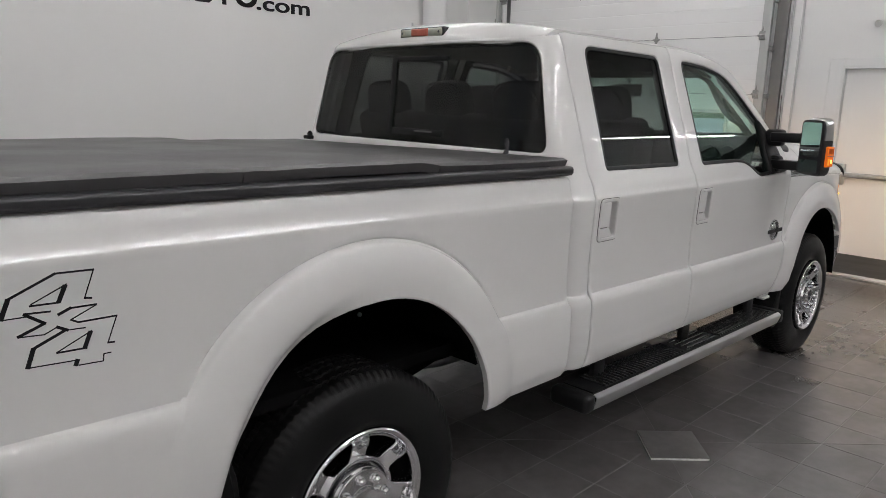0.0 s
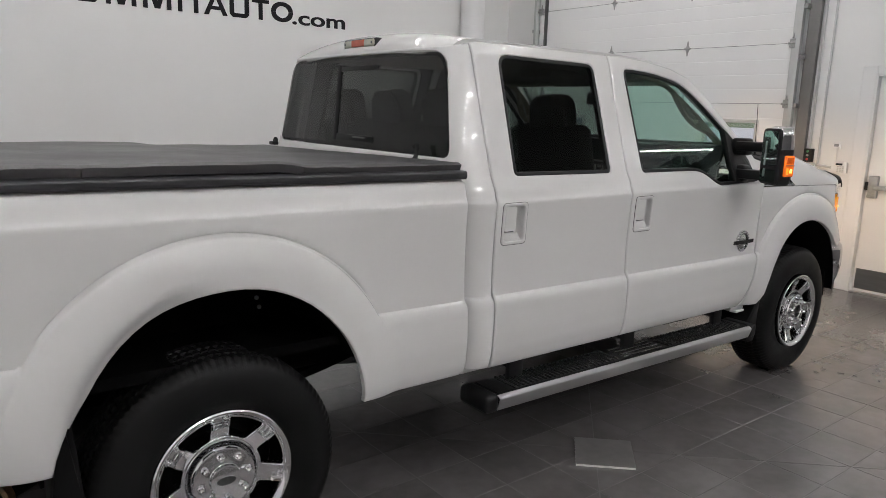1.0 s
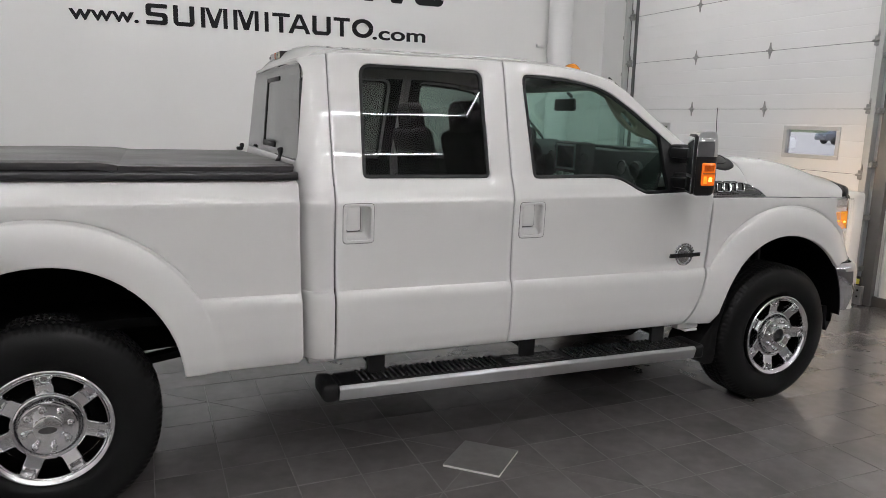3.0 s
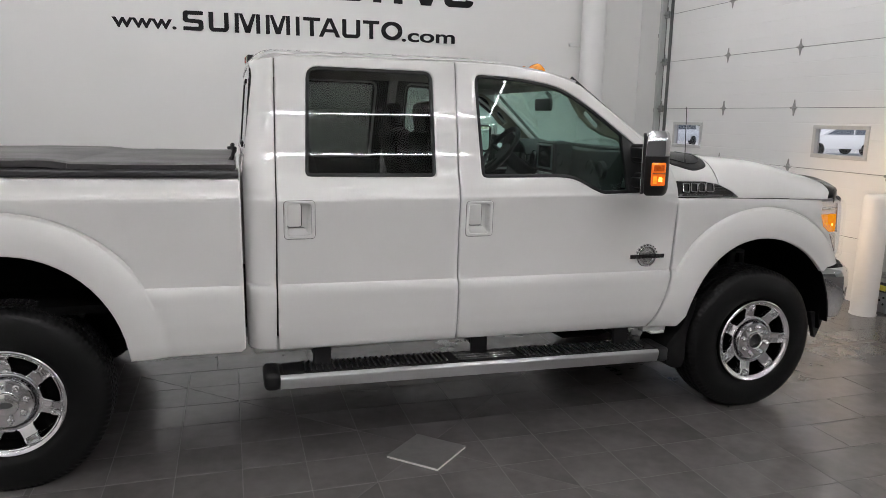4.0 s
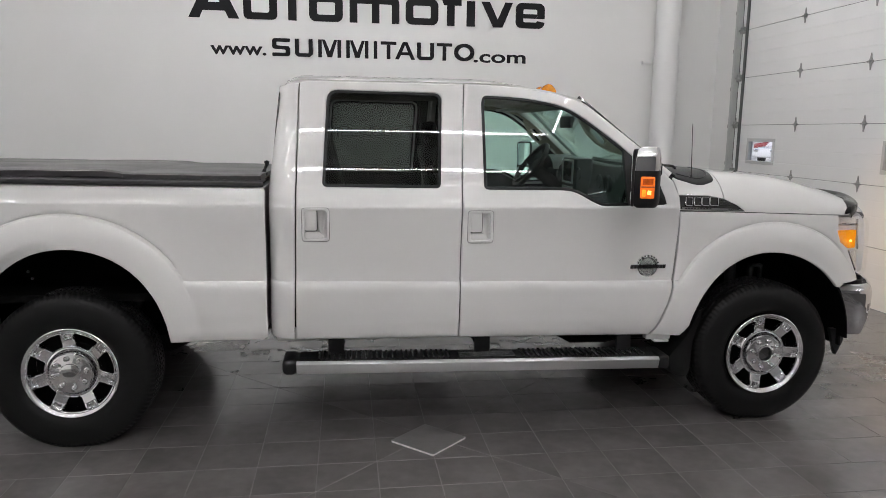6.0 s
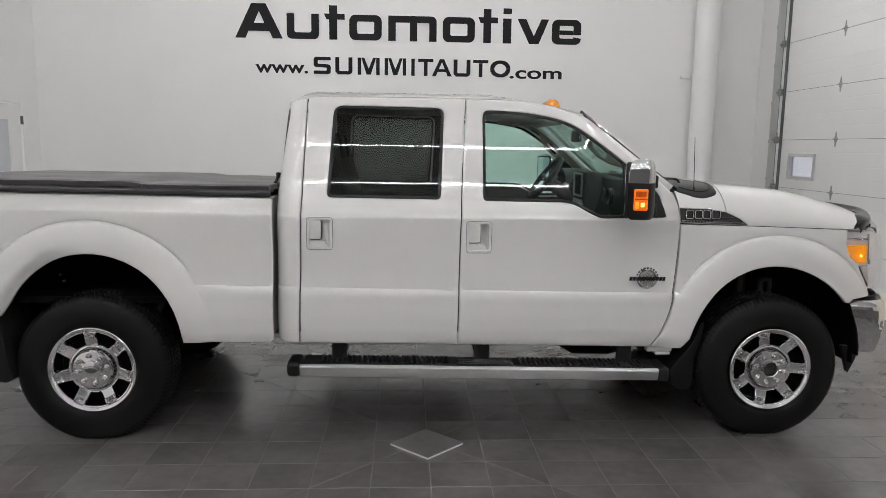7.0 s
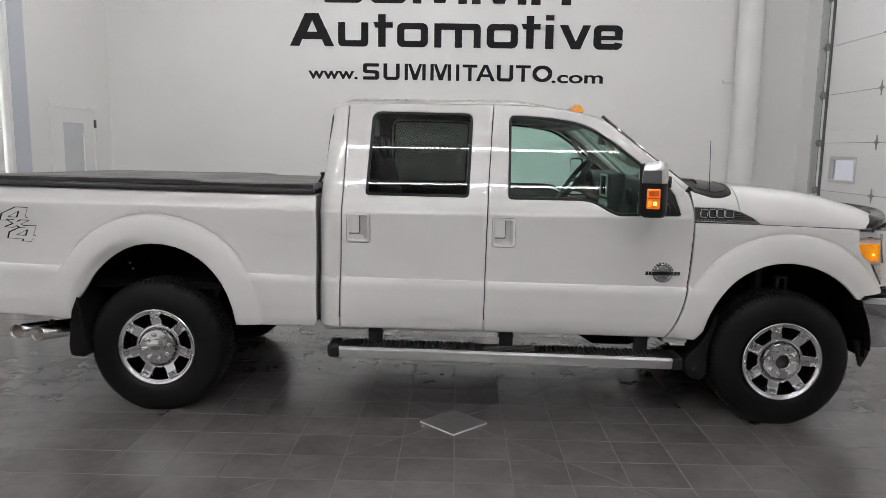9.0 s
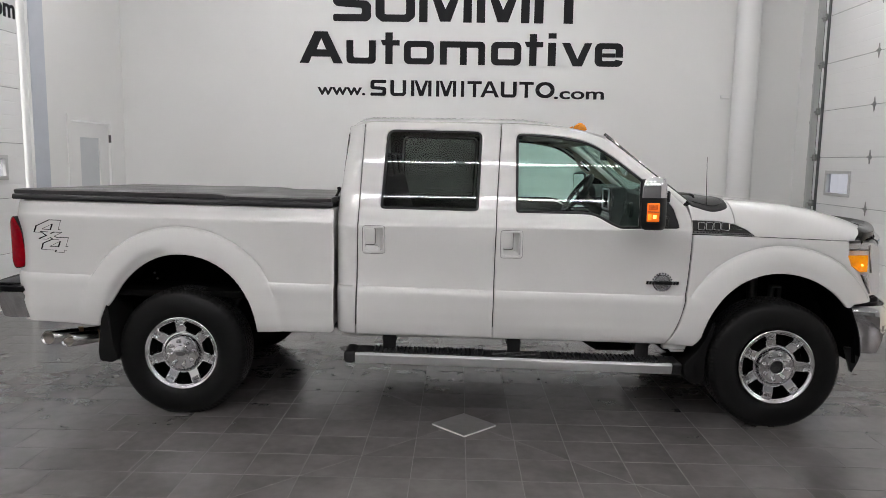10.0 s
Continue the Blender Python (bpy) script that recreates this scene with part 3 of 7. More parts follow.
th = thing("thermostat", (6.815, 1.06, 1.42), "small white wall thermostat with a grey display", "thermostat")
part("case", box(6.80, 6.829, 1.028, 1.097, 1.425, 1.490, 0.005, 2), WALLTRIM, th)
part("display", box(6.795, 6.7995, 1.042, 1.082, 1.450, 1.478), KICK, th)
for y, z in ((1.335, 1.41), (1.235, 1.25)):
    cn = tube([(6.812, y, z), (6.812, y, 4.85)], 0.012, 10)
    SHIFTED.append(solid("conduit", cn, STEELGREY, "thin painted conduit on the wall", "conduit"))
SHIFTED.append(solid("conduit", tube([(6.812, 1.29, 1.255), (6.812, 1.09, 1.235)], 0.012, 10), STEELGREY, "thin painted conduit to the keypad", "conduit"))
SHIFTED.append(solid("conduit", tube([(6.818, 1.06, 1.30), (6.818, 1.06, 1.425)], 0.007, 8), WALLTRIM, "thin white cable to the thermostat", "cable"))
for ob in SHIFTED + [m, ctl, kp, th]:
    ob.location.y += 0.043

# white painted pipe with its clips
pp = thing("wall_pipe", (5.98, 5.97, 0), "large white painted vertical pipe held by wall brackets", "pipe")
part("pipe", tube([(5.97, 5.968, 0), (5.97, 5.968, ZC)], 0.168, 36), WALLTRIM, pp)
for z in (1.0, 2.74, 4.5):
    b = lathe([(0.169, -0.022), (0.175, -0.022), (0.175, 0.022), (0.169, 0.022)], 36, close=True)
    moved(b, Matrix.Translation((5.97, 5.968, z)) @ Matrix.Rotation(radians(90), 4, "X"))
    b = box(5.68, 5.82, 6.10, YB - 0.001, z - 0.02, z + 0.02, 0.004, 1, b)
    part("bracket", b, WALLTRIM, pp)

# far wall: jamb strip and a glazed door
solid("trim", box(XL, XL + 0.03, 3.80, 4.10, 0, ZC), BLUEGREY, "blue-grey painted jamb strip", "trim", "structure")
solid("trim", box(XL, XL + 0.05, 3.70, 3.76, 0, ZC), WALLTRIM, "white painted door jamb", "trim", "structure")
g = thing("door_4", (XL, 5.17, 0), "white painted door with a frosted glass pane", "door", "structure")
lf = None
for y0, y1, z0, z1 in ((4.68, 4.89, 0.01, 2.185), (5.41, 5.66, 0.01, 2.185), (4.89, 5.41, 1.985, 2.185), (4.89, 5.41, 0.01, 0.9)):
    lf = box(XL - 0.05, XL - 0.008, y0, y1, z0, z1, bm=lf)
leaf4 = part("leaf", lf, DOORWHITE, g)
part("pane", box(XL - 0.035, XL - 0.028, 4.89, 5.41, 0.9, 1.985), mat("frosted_glass", (0.58, 0.60, 0.62), 0.3, scale=6, vary=0.03), leaf4)
part("closer_hinge", box(XL - 0.007, XL + 0.02, 5.67, 5.70, 1.93, 2.04, 0.003, 1), DARKSTEEL, leaf4, "dark steel hinge")
fr = None
for y0, y1, z0, z1 in ((4.56, 4.66, 0, 2.28), (5.68, 5.74, 0, 2.28), (4.66, 5.68, 2.2, 2.28)):
    fr = box(XL, XL + 0.012, y0, y1, z0, z1, bm=fr)
part("door_frame", fr, WALLTRIM, g)

# lettering on the back wall
WY = YB - 0.001


def on_wall(x, z):
    return Matrix.Translation((x, WY, z)) @ Matrix.Rotation(radians(90), 4, "X")


sign = thing("wall_sign", (1.85, YB, 2.6), "large dark lettering painted on the white wall", "sign")
part("word", words("www.", 0.72, 0.235, "word", LETTER, on_wall(-0.292, 2.70), bold=0.02), LETTER, sign, angle=20)
part("word", words(".com", 0.74, 0.235, "word", LETTER, on_wall(3.235, 2.685), bold=0.02), LETTER, sign, angle=20)


def slab(polys, x0, z0, w, h):
    """Plain flat shapes given in a unit square, raised from the wall."""
    bm = None
    for p in polys:
        bm = prism([(x0 + a * w, z0 + b * h) for a, b in p], lambda x, z: (x, WY - 0.006, z), lambda x, z: (x, WY, z), bm)
    part("letter_block", bm, LETTER, sign)


def ring(x0, x1, z0, z1, sx, sz, r, gap=None):
    """A rounded frame of short blocks, with an optional gap (x0, x1, z0, z1)."""
    n = 7
    def loop(a, b, c, d, q):
        out = []
        for cx, cz, t0 in ((b - q, d - q, 0), (a + q, d - q, 1), (a + q, c + q, 2), (b - q, c + q, 3)):
            out += [(cx + q * math.cos((t0 + k / n) * math.pi / 2), cz + q * math.sin((t0 + k / n) * math.pi / 2)) for k in range(n + 1)]
        return out
    o, i = loop(x0, x1, z0, z1, r), loop(x0 + sx, x1 - sx, z0 + sz, z1 - sz, max(0.01 * (x1 - x0), r - 0.6 * max(sx, sz)))
    out = []
    for k in range(len(o)):
        j = (k + 1) % len(o)
        q = [o[k], o[j], i[j], i[k]]
        if gap and j == 0:
            out.append([(x1 - sx, gap[1]), (x1, gap[1]), o[j], i[j]])
            continue
        out.append(q)
    return out


def bar(a, b, c, d):
    return [(a, c), (b, c), (b, d), (a, d)]


SHAPES = {
    "s": [rounded([(0.0, 0.0), (0.9, 0.0), (1.0, 0.1), (1.0, 0.47), (0.9, 0.57), (0.24, 0.60), (0.24, 0.80), (1.0, 0.80), (1.0, 1.0), (0.1, 1.0), (0.0, 0.9), (0.0, 0.5), (0.1, 0.41), (0.76, 0.37), (0.76, 0.2), (0.0, 0.2)], 0.06, 3)],
    "u": [rounded([(0.0, 1.0), (0.0, 0.15), (0.15, 0.0), (0.85, 0.0), (1.0, 0.15), (1.0, 1.0), (0.77, 1.0), (0.77, 0.2), (0.23, 0.2), (0.23, 1.0)], [0, 0.05, 0.05, 0.05, 0.05, 0, 0, 0.05, 0.05, 0], 3)],
    "m": [bar(0, 0.16, 0, 1), bar(0.84, 1, 0, 1), [(0.165, 1.0), (0.30, 1.0), (0.50, 0.36), (0.70, 1.0), (0.835, 1.0), (0.60, 0.02), (0.40, 0.02)]],
    "i": [bar(0, 1, 0, 1)],
    "t": [bar(0, 1, 0.82, 1), bar(0.38, 0.62, 0, 0.815)],
    "a": [[(0, 0), (0.20, 0), (0.29, 0.25), (0.35, 0.42), (0.50, 0.82), (0.50, 1.0), (0.39, 1.0)], [(1, 0), (0.61, 1.0), (0.50, 1.0), (0.50, 0.82), (0.65, 0.42), (0.71, 0.25), (0.80, 0)], [(0.29, 0.25), (0.71, 0.25), (0.65, 0.42), (0.35, 0.42)]],
    "o": ring(0, 1, 0, 1, 0.20, 0.19, 0.46),
}


def cells(kinds, starts, ends, x0, unit, z0, h):
    for k, a, b in zip(kinds, starts, ends):
        slab(SHAPES[k], x0 + a * unit, z0, (b - a) * unit, h)


cells("summit", [0, 210, 426, 710, 993, 1065], [188, 406, 686, 970, 1038, 1256], -0.05, 3.742 / 1256, 3.765, 0.52)
cells("summitauto", [0, 95, 193, 312, 430, 460, 522, 618, 705, 782], [75, 170, 290, 407, 445, 528, 610, 693, 773, 872], 0.505, 2.738 / 872, 2.692, 0.232)
# the wide square-cut word between the two lines
B = 3.157
for word_part in (
    [[(-0.554, 0), (-0.415, 0), (-0.374, 0.095), (-0.300, 0.20), (-0.228, 0.36), (-0.228, 0.46), (-0.328, 0.46)], [(0.091, 0), (-0.135, 0.46), (-0.228, 0.46), (-0.228, 0.36), (-0.155, 0.20), (-0.091, 0.095), (-0.045, 0)], [(-0.374, 0.095), (-0.091, 0.095), (-0.155, 0.20), (-0.300, 0.20)]],
    [rounded([(0.146, 0.338), (0.146, 0.0), (0.583, 0.0), (0.583, 0.338), (0.480, 0.338), (0.480, 0.088), (0.249, 0.088), (0.249, 0.338)], [0, 0.075, 0.075, 0, 0, 0.03, 0.03, 0], 5)],
    [bar(0.724, 0.833, 0, 0.455), bar(0.833, 0.936, 0.268, 0.345), [(0.724, 0.268), (0.724, 0.345), (0.655, 0.345), (0.686, 0.268)]],
    ring(0.998, 1.444, 0, 0.338, 0.105, 0.088, 0.085),
    [bar(1.533, 1.637, 0, 0.338), bar(1.830, 1.933, 0, 0.248), rounded([(2.100, 0), (2.202, 0), (2.202, 0.338), (1.637, 0.338), (1.637, 0.248), (2.100, 0.248)], [0, 0, 0.08, 0, 0, 0.02], 5)],
    ring(2.287, 2.735, 0, 0.338, 0.105, 0.088, 0.085),
    [bar(2.853, 2.960, 0, 0.455), bar(2.960, 3.054, 0.268, 0.345), [(2.853, 0.268), (2.853, 0.345), (2.780, 0.345), (2.812, 0.268)]],
    [bar(3.126, 3.243, 0, 0.335), bar(3.128, 3.245, 0.395, 0.470)],
    [[(3.328, 0.335), (3.499, 0), (3.632, 0), (3.772, 0.335), (3.664, 0.335), (3.562, 0.105), (3.448, 0.335)]],
    ring(3.815, 4.228, 0, 0.338, 0.108, 0.083, 0.085, gap=(0, 0.133)) + [bar(3.925, 4.118, 0.133, 0.192)],
):
    slab([[(x, B + z) for x, z in poly] for poly in word_part], 0, 0, 1, 1)
side_sign = thing("side_sign", (XL, 3.2, 3.2), "dark lettering at the top of the side door", "sign")
part("word", words("com", 0.50, 0.30, "word", LETTER, Matrix.Translation((XL - 0.014, 3.12, 3.275)) @ Matrix.Rotation(radians(90), 4, "Z") @ Matrix.Rotation(radians(90), 4, "X"), bold=0.02), LETTER, side_sign, angle=20)


# ---- ceiling strips ----
def strip_light(a, b):
    a, b = Vector(a), Vector(b)
    s = thing("strip_light", (a + b) / 2, "slim white linear ceiling light, switched on; some are added fill", "ceiling light", group="linear ceiling lights")
    x0, x1, y0, y1 = min(a.x, b.x), max(a.x, b.x), min(a.y, b.y), max(a.y, b.y)
    w = 0.0085
    if x1 - x0 > y1 - y0:
        part("housing", box(x0, x1, y0 - w, y1 + w, a.z + 0.012, a.z + 0.07, 0.004, 1), WALLTRIM, s)
        part("diffuser", box(x0 + 0.01, x1 - 0.01, y0 - w + 0.002, y1 + w - 0.002, a.z - 0.002, a.z + 0.010, 0.003, 1), STRIPGLOW, s)
    else:
        part("housing", box(x0 - w, x1 + w, y0, y1, a.z + 0.012, a.z + 0.07, 0.004, 1), WALLTRIM, s)
        part("diffuser", box(x0 - w + 0.002, x1 + w - 0.002, y0 + 0.01, y1 - 0.01, a.z - 0.002, a.z + 0.010, 0.003, 1), STRIPGLOW, s)
    for p in (a.lerp(b, 0.08), a.lerp(b, 0.92)):
        part("hanger", tube([(p.x, p.y, a.z + 0.07), (p.x, p.y, ZC)], 0.004, 6), STEEL, s)


LZ = 4.6
# rows y -6.4 and -8.4 are unseen, added to brighten the truck's side
for y in (-3.5, 3.5, -4.3, -6.4, -8.4):
    strip_light((-2.0, y, LZ), (1.895, y, LZ))
    strip_light((1.92, y, LZ), (3.98, y, LZ))
for x in (-2.04, 4.02):
    for y0, y1 in ((-3.5, -0.9), (-0.86, 1.75), (1.79, 4.4)):
        strip_light((x, y0, LZ), (x, y1, LZ))

strip_light((5.9, 1.79, LZ), (5.9, 4.4, LZ))
# unseen eastward runs of those rows, added to brighten the truck's front
for y in (-6.4, -8.4):
    strip_light((4.0, y, LZ), (6.98, y, LZ))
# the next bay's lights; rows y -6.5 and -8.4 are unseen, added fill
for y in (-4.5, -6.5, -8.4):
    strip_light((9.6, y, LZ), (12.58, y, LZ))
    strip_light((12.6, y, LZ), (15.58, y, LZ))

# lit headlights of the truck throw warm light on the door ahead
for y in (0.16, 1.84):
    la = bpy.data.lights.new("headlight_beam", "SPOT")
    la.energy, la.color, la.spot_size, la.spot_blend, la.shadow_soft_size = HEADLIGHT, (1.0, 0.66, 0.36), radians(74), 1.0, 0.05
    lo = new("headlight_beam", la)
    lo.matrix_world = look((4.84, y, 1.02), (6.8, y, 0.86))


# ---- outside the overhead door: a bright yard with parked cars ----
solid("ground", box(7.2, 160, -120, 220, -0.2, -0.05), CONCRETE, "pale concrete yard outside", "ground", "structure")
solid("ground", box(-90, -3.6, -120, 120, -0.2, -0.05), CONCRETE, "pale concrete yard outside", "ground", "structure")


CARGLASS = mat("car_glass", (0.10, 0.12, 0.15), 0.08, coat=0.5, scale=3, vary=0.1)


def parked_car(x, y, turn, tall, color, label):
    """A simple closed car: body, glasshouse, wheels, lamps."""
    c = new("parked_car")
    c.matrix_basis = Matrix.Translation((x, y, -0.05)) @ Matrix.Rotation(radians(turn), 4, "Z")
    tagged(c, label, "car", "cars parked outside")
    paint = mat("car_paint", color, 0.3, coat=1.0, scale=4, vary=0.03)
    lower = [(-2.25, 0.35), (-2.3, 0.75), (-2.2, 1.0), (-0.9, 1.0 + 0.06), (1.3, 1.06), (2.2, 0.95), (2.3, 0.6), (2.25, 0.35)]
    part("body", prism(rounded(lower, 0.12), lambda a, b: (a, -0.9, b), lambda a, b: (a, 0.9, b), bevel=0.03), paint, c, local=True)
    top = [(-2.05, 1.05), (-1.9, tall - 0.1), (-1.6, tall), (0.2, tall), (0.5, tall - 0.06), (1.25, 1.05)]
    part("roof", prism(rounded(top, 0.1), lambda a, b: (a, -0.78, b), lambda a, b: (a, 0.78, b), bevel=0.03), paint, c, local=True)
    for s in (-1, 1):
        for p in ([(-1.8, 1.12), (-1.7, tall - 0.13), (-0.72, tall - 0.12), (-0.72, 1.12)], [(-0.62, 1.12), (-0.62, tall - 0.12), (0.25, tall - 0.13), (0.95, 1.12)]):
            part("window", prism(rounded(p, 0.05), lambda a, b: (a, s * 0.775, b), lambda a, b: (a, s * 0.79, b)), CARGLASS, c, local=True)
        for w in (-1.4, 1.4):
            b = lathe([(0.0005, -0.1), (0.21, -0.1), (0.33, -0.09), (0.34, 0.0), (0.33, 0.09), (0.0005, 0.1)], 24)
            part("wheel", moved(b, Matrix.Translation((w, s * 0.83, 0.34))), RUBBER, c, local=True)
        part("headlamp", box(2.2, 2.3, s * 0.62 - 0.18, s * 0.62 + 0.18, 0.72, 0.88, 0.03, 2), CHROME, c, local=True)
        part("tail_lamp", box(-2.31, -2.22, s * 0.7 - 0.12, s * 0.7 + 0.12, 0.78, 0.98, 0.02, 2), RED, c, local=True)


parked_car(33.0, 28.4, 170, 1.6, (0.78, 0.79, 0.80), "white car parked in the yard outside")
parked_car(30.5, 40.0, 200, 1.75, (0.76, 0.77, 0.79), "white van-like car parked in the yard outside")
parked_car(59.0, 42.8, 160, 1.7, (0.05, 0.055, 0.07), "dark grey car parked in the yard outside")
parked_car(46.0, 47.0, 100, 1.7, (0.16, 0.17, 0.19), "grey car parked in the yard outside")
parked_car(44.0, 62.0, 100, 1.5, (0.30, 0.03, 0.03), "red car parked in the yard outside")
solid("backdrop", box(130, 131, -60, 219, -0.2, 9), mat("far_woods", (0.16, 0.20, 0.13), 0.9, scale=0.35, vary=0.45, fine=2.5), "grey-green woods across the yard", "backdrop", "structure")


# ---- the pickup truck ----
TRUCK = thing("pickup_truck", (1.8, 1.0, 0), "white crew-cab pickup truck with chrome wheels and a black bed cover", "pickup truck")


def smooth(t):
    t = min(1.0, max(0.0, t))
    return t * t * (3 - 2 * t)


def crease(x):
    return 0.9385 - 0.0225 * x + 0.0022 * x * x


# cross-sections of the side, from the sill to the roof or rail, as smoothed tables
ZT = np.arange(0.3, 2.2, 0.0025)


def table(zs, ys, width=3):
    y = np.interp(ZT, zs, ys)
    k = np.hanning(2 * width + 1)
    k /= k.sum()
    p = np.pad(y, width, mode="edge")
    return np.convolve(p, k, "valid")


CAB = table([0.3, 0.56, 0.60, 0.66, 0.74, 1.0, 1.318, 1.328, 1.338, 1.352, 1.37, 1.43, 1.95, 2.01, 2.05], [0.06, 0.046, 0.028, 0.015, 0.010, 0.012, 0.007, 0.0135, 0.0178, 0.0220, 0.0268, 0.060, 0.240, 0.272, 0.31], 2)
BED = table([0.3, 0.58, 0.64, 0.74, 1.0, 1.330, 1.340, 1.350, 1.364, 1.40, 1.425, 1.44, 1.5], [0.06, 0.035, 0.016, 0.008, 0.012, 0.009, 0.0155, 0.0198, 0.0240, 0.0315, 0.043, 0.060, 0.09], 2)
FENDER = table([0.3, 0.55, 0.62, 0.72, 1.0, 1.20, 1.27, 1.30, 1.4], [0.06, 0.045, 0.02, 0.010, 0.012, 0.012, 0.020, 0.030, 0.07], 8)


def swell(t):
    return 1 - (1 - min(1.0, max(0.0, t))) ** 2


def flare(x, z, cx, cz, r):
    d = math.hypot(x - cx, z - cz) if z > cz else abs(x - cx)
    groove = 0.008 * math.exp(-((d - r - 0.004) / 0.0050) ** 2) * smooth((z - 0.97) / 0.09)
    return 0.013 * swell((r - d) / 0.011) + 0.033 * swell((r - d) / 0.12) - groove


def F(x, z):
    """How far in the body's right side lies at x, z."""
    tab = BED if x < 1.037 else CAB if x < 3.385 else FENDER
    rise = 0.0105 * (1.03 - x) * smooth((z - 1.1) / 0.2) if x < 1.037 else 0.0
    y = float(np.interp(z - rise, ZT, tab))
    zc = crease(x)
    shoulder = 0.009 * swell((zc - z) / 0.008) + 0.017 * swell((zc - z) / 0.055)
    y += 0.006 * math.sin(math.pi * min(1, max(0, (z - zc) / (1.31 - zc))))
    wide = flare(x, z, -0.002, 0.600, 0.683) if x < 2 else flare(x, z, 3.98, 0.547, 0.678)
    y -= (shoulder ** 2.5 + max(0.0, wide) ** 2.5) ** 0.4 + min(0.0, wide)
    if x < 0.1:
        # the arch's rear leg rolls inwards towards its edge
        q = math.hypot((x - 0.02) / 0.51, max(0.0, z - 0.57) / 0.535)
        y += 0.045 * smooth((1.11 - q) / 0.11) * smooth((0.02 - x) / 0.30)
    if x < -0.98:
        y += 4.0 * (-0.98 - x) ** 2
    if x > 4.25:
        y += 0.45 * (x - 4.25) ** 2
    return y


def side(x, z, d):
    return (x, F(x, z) + d, z)


def arch(cx, cz, a_left, a_right, b, z_left, z_right, n=30):
    """The wheel opening from its front foot over the top to its rear foot."""
    out = [(cx + a_right, z_right)] if z_right < cz else []
    a0 = 0 if z_right < cz else math.asin((z_right - cz) / b)
    for k in range(n + 1):
        t = a0 + (math.pi - a0) * k / n
        out.append((cx + (a_right if math.cos(t) > 0 else a_left) * math.cos(t), cz + b * math.sin(t)))
    if z_left < cz:
        out.append((cx - a_left, z_left))
    return out


def crease_lines(x0, x1):
    xs = [x0 + (x1 - x0) * k / 12 for k in range(13)]
    belt = [z + (0.012 if x1 < 1.04 else 0.0) for z in (1.316, 1.322, 1.328, 1.334, 1.341, 1.352, 1.366)]
    return [[(x, crease(x) + o) for x in xs] for o in (0.004, 0.0, -0.003, -0.007, -0.014, -0.022, -0.032, -0.046)] + [[(x, z + (0.0105 * (1.03 - x) if x1 < 1.04 else 0.0)) for x in xs] for z in belt]


def flare_lines(cx, cz, r):
    out = []
    for o in (0.014, 0.009, 0.005, 0.0, -0.003, -0.007, -0.011, -0.018, -0.026, -0.034, -0.042, -0.052, -0.064, -0.078, -0.094):
        a0 = math.asin((0.84 - cz) / (r + o))
        out.append([(cx + (r + o) * math.cos(a0 + (math.pi - 2 * a0) * k / 70), cz + (r + o) * math.sin(a0 + (math.pi - 2 * a0) * k / 70)) for k in range(71)])
    return out


def both(name, bm, material, label="", angle=35, parent=TRUCK):
    other = flipped(bm)
    return part(name, bm, material, parent, label, angle), part(name, other, material, parent, label, angle)


# bed sides
rear_arch = arch(0.02, 0.57, 0.51, 0.504, 0.535, 0.612, 0.598)[1:-1]
rear_arch = [(x, z) for x, z in rear_arch if x > -0.3 or z > 0.80]
bed_outline = [(-1.012, 0.640), (-0.536, 0.615), (-0.524, 0.665), (-0.502, 0.715), (-0.468, 0.766)] + rear_arch[::-1] + [(0.525, 0.594), (1.010, 0.592), (1.032, 0.612), (1.030, 1.405), (1.020, 1.424), (-1.095, 1.449), (-1.122, 1.424), (-1.120, 0.95), (-1.045, 0.735), (-1.018, 0.66)]
both("bed_side", panel(bed_outline, [], side, 0.017, lines=flare_lines(-0.002, 0.600, 0.683) + crease_lines(-1.11, -0.60)[:8] + crease_lines(0.58, 1.02)[:8] + crease_lines(-1.11, 1.02)[8:]), PAINT, "white bed side with flared wheel arch", 40)
part("tailgate", box(-1.10, -1.04, 0.075, 1.925, 0.62, 1.43, 0.015, 2), PAINT, TRUCK)
part("bed_floor", box(-1.05, 1.02, 0.10, 1.90, 0.80, 0.84), UNDER, TRUCK)
part("bed_front_wall", box(0.985, 1.02, 0.06, 1.94, 0.62, 1.42, 0.005, 1), PAINT, TRUCK)

# wheel tubs: black liners behind the arches
for cx, cz, r, a0, a1 in ((-0.01, 0.57, 0.545, 0.115, 1.0), (3.95, 0.50, 0.57, 0.0, 0.90)):
    def tub(u, v, cx=cx, cz=cz, r=r, a0=a0, a1=a1):
        t = math.pi * (a0 + (a1 - a0) * u)
        return (cx + r * math.cos(t), 0.02 + 0.44 * v, cz + r * 1.02 * math.sin(t))
    bm = sheet(tub, 28, 4, 0.01)
    poly = [tub(k / 20, 0)[::2] for k in range(21)]
    bm = prism(poly, lambda u, v: (u, 0.46, v), lambda u, v: (u, 0.475, v), bm)
    both("wheel_liner", bm, UNDER)
for x, z in ((-0.36, 0.90), (-0.34, 0.86), (0.30, 0.93), (0.31, 0.89)):
    both("bolt", tube([(x, 0.452, z), (x, 0.462, z)], 0.009, 8), STEEL)

# cab corner pillars and back wall as one wrapped panel, mirrored
RC = 0.11


def back_x(z):
    return 1.042 if z < 1.42 else 1.042 + 0.092 * (z - 1.42)


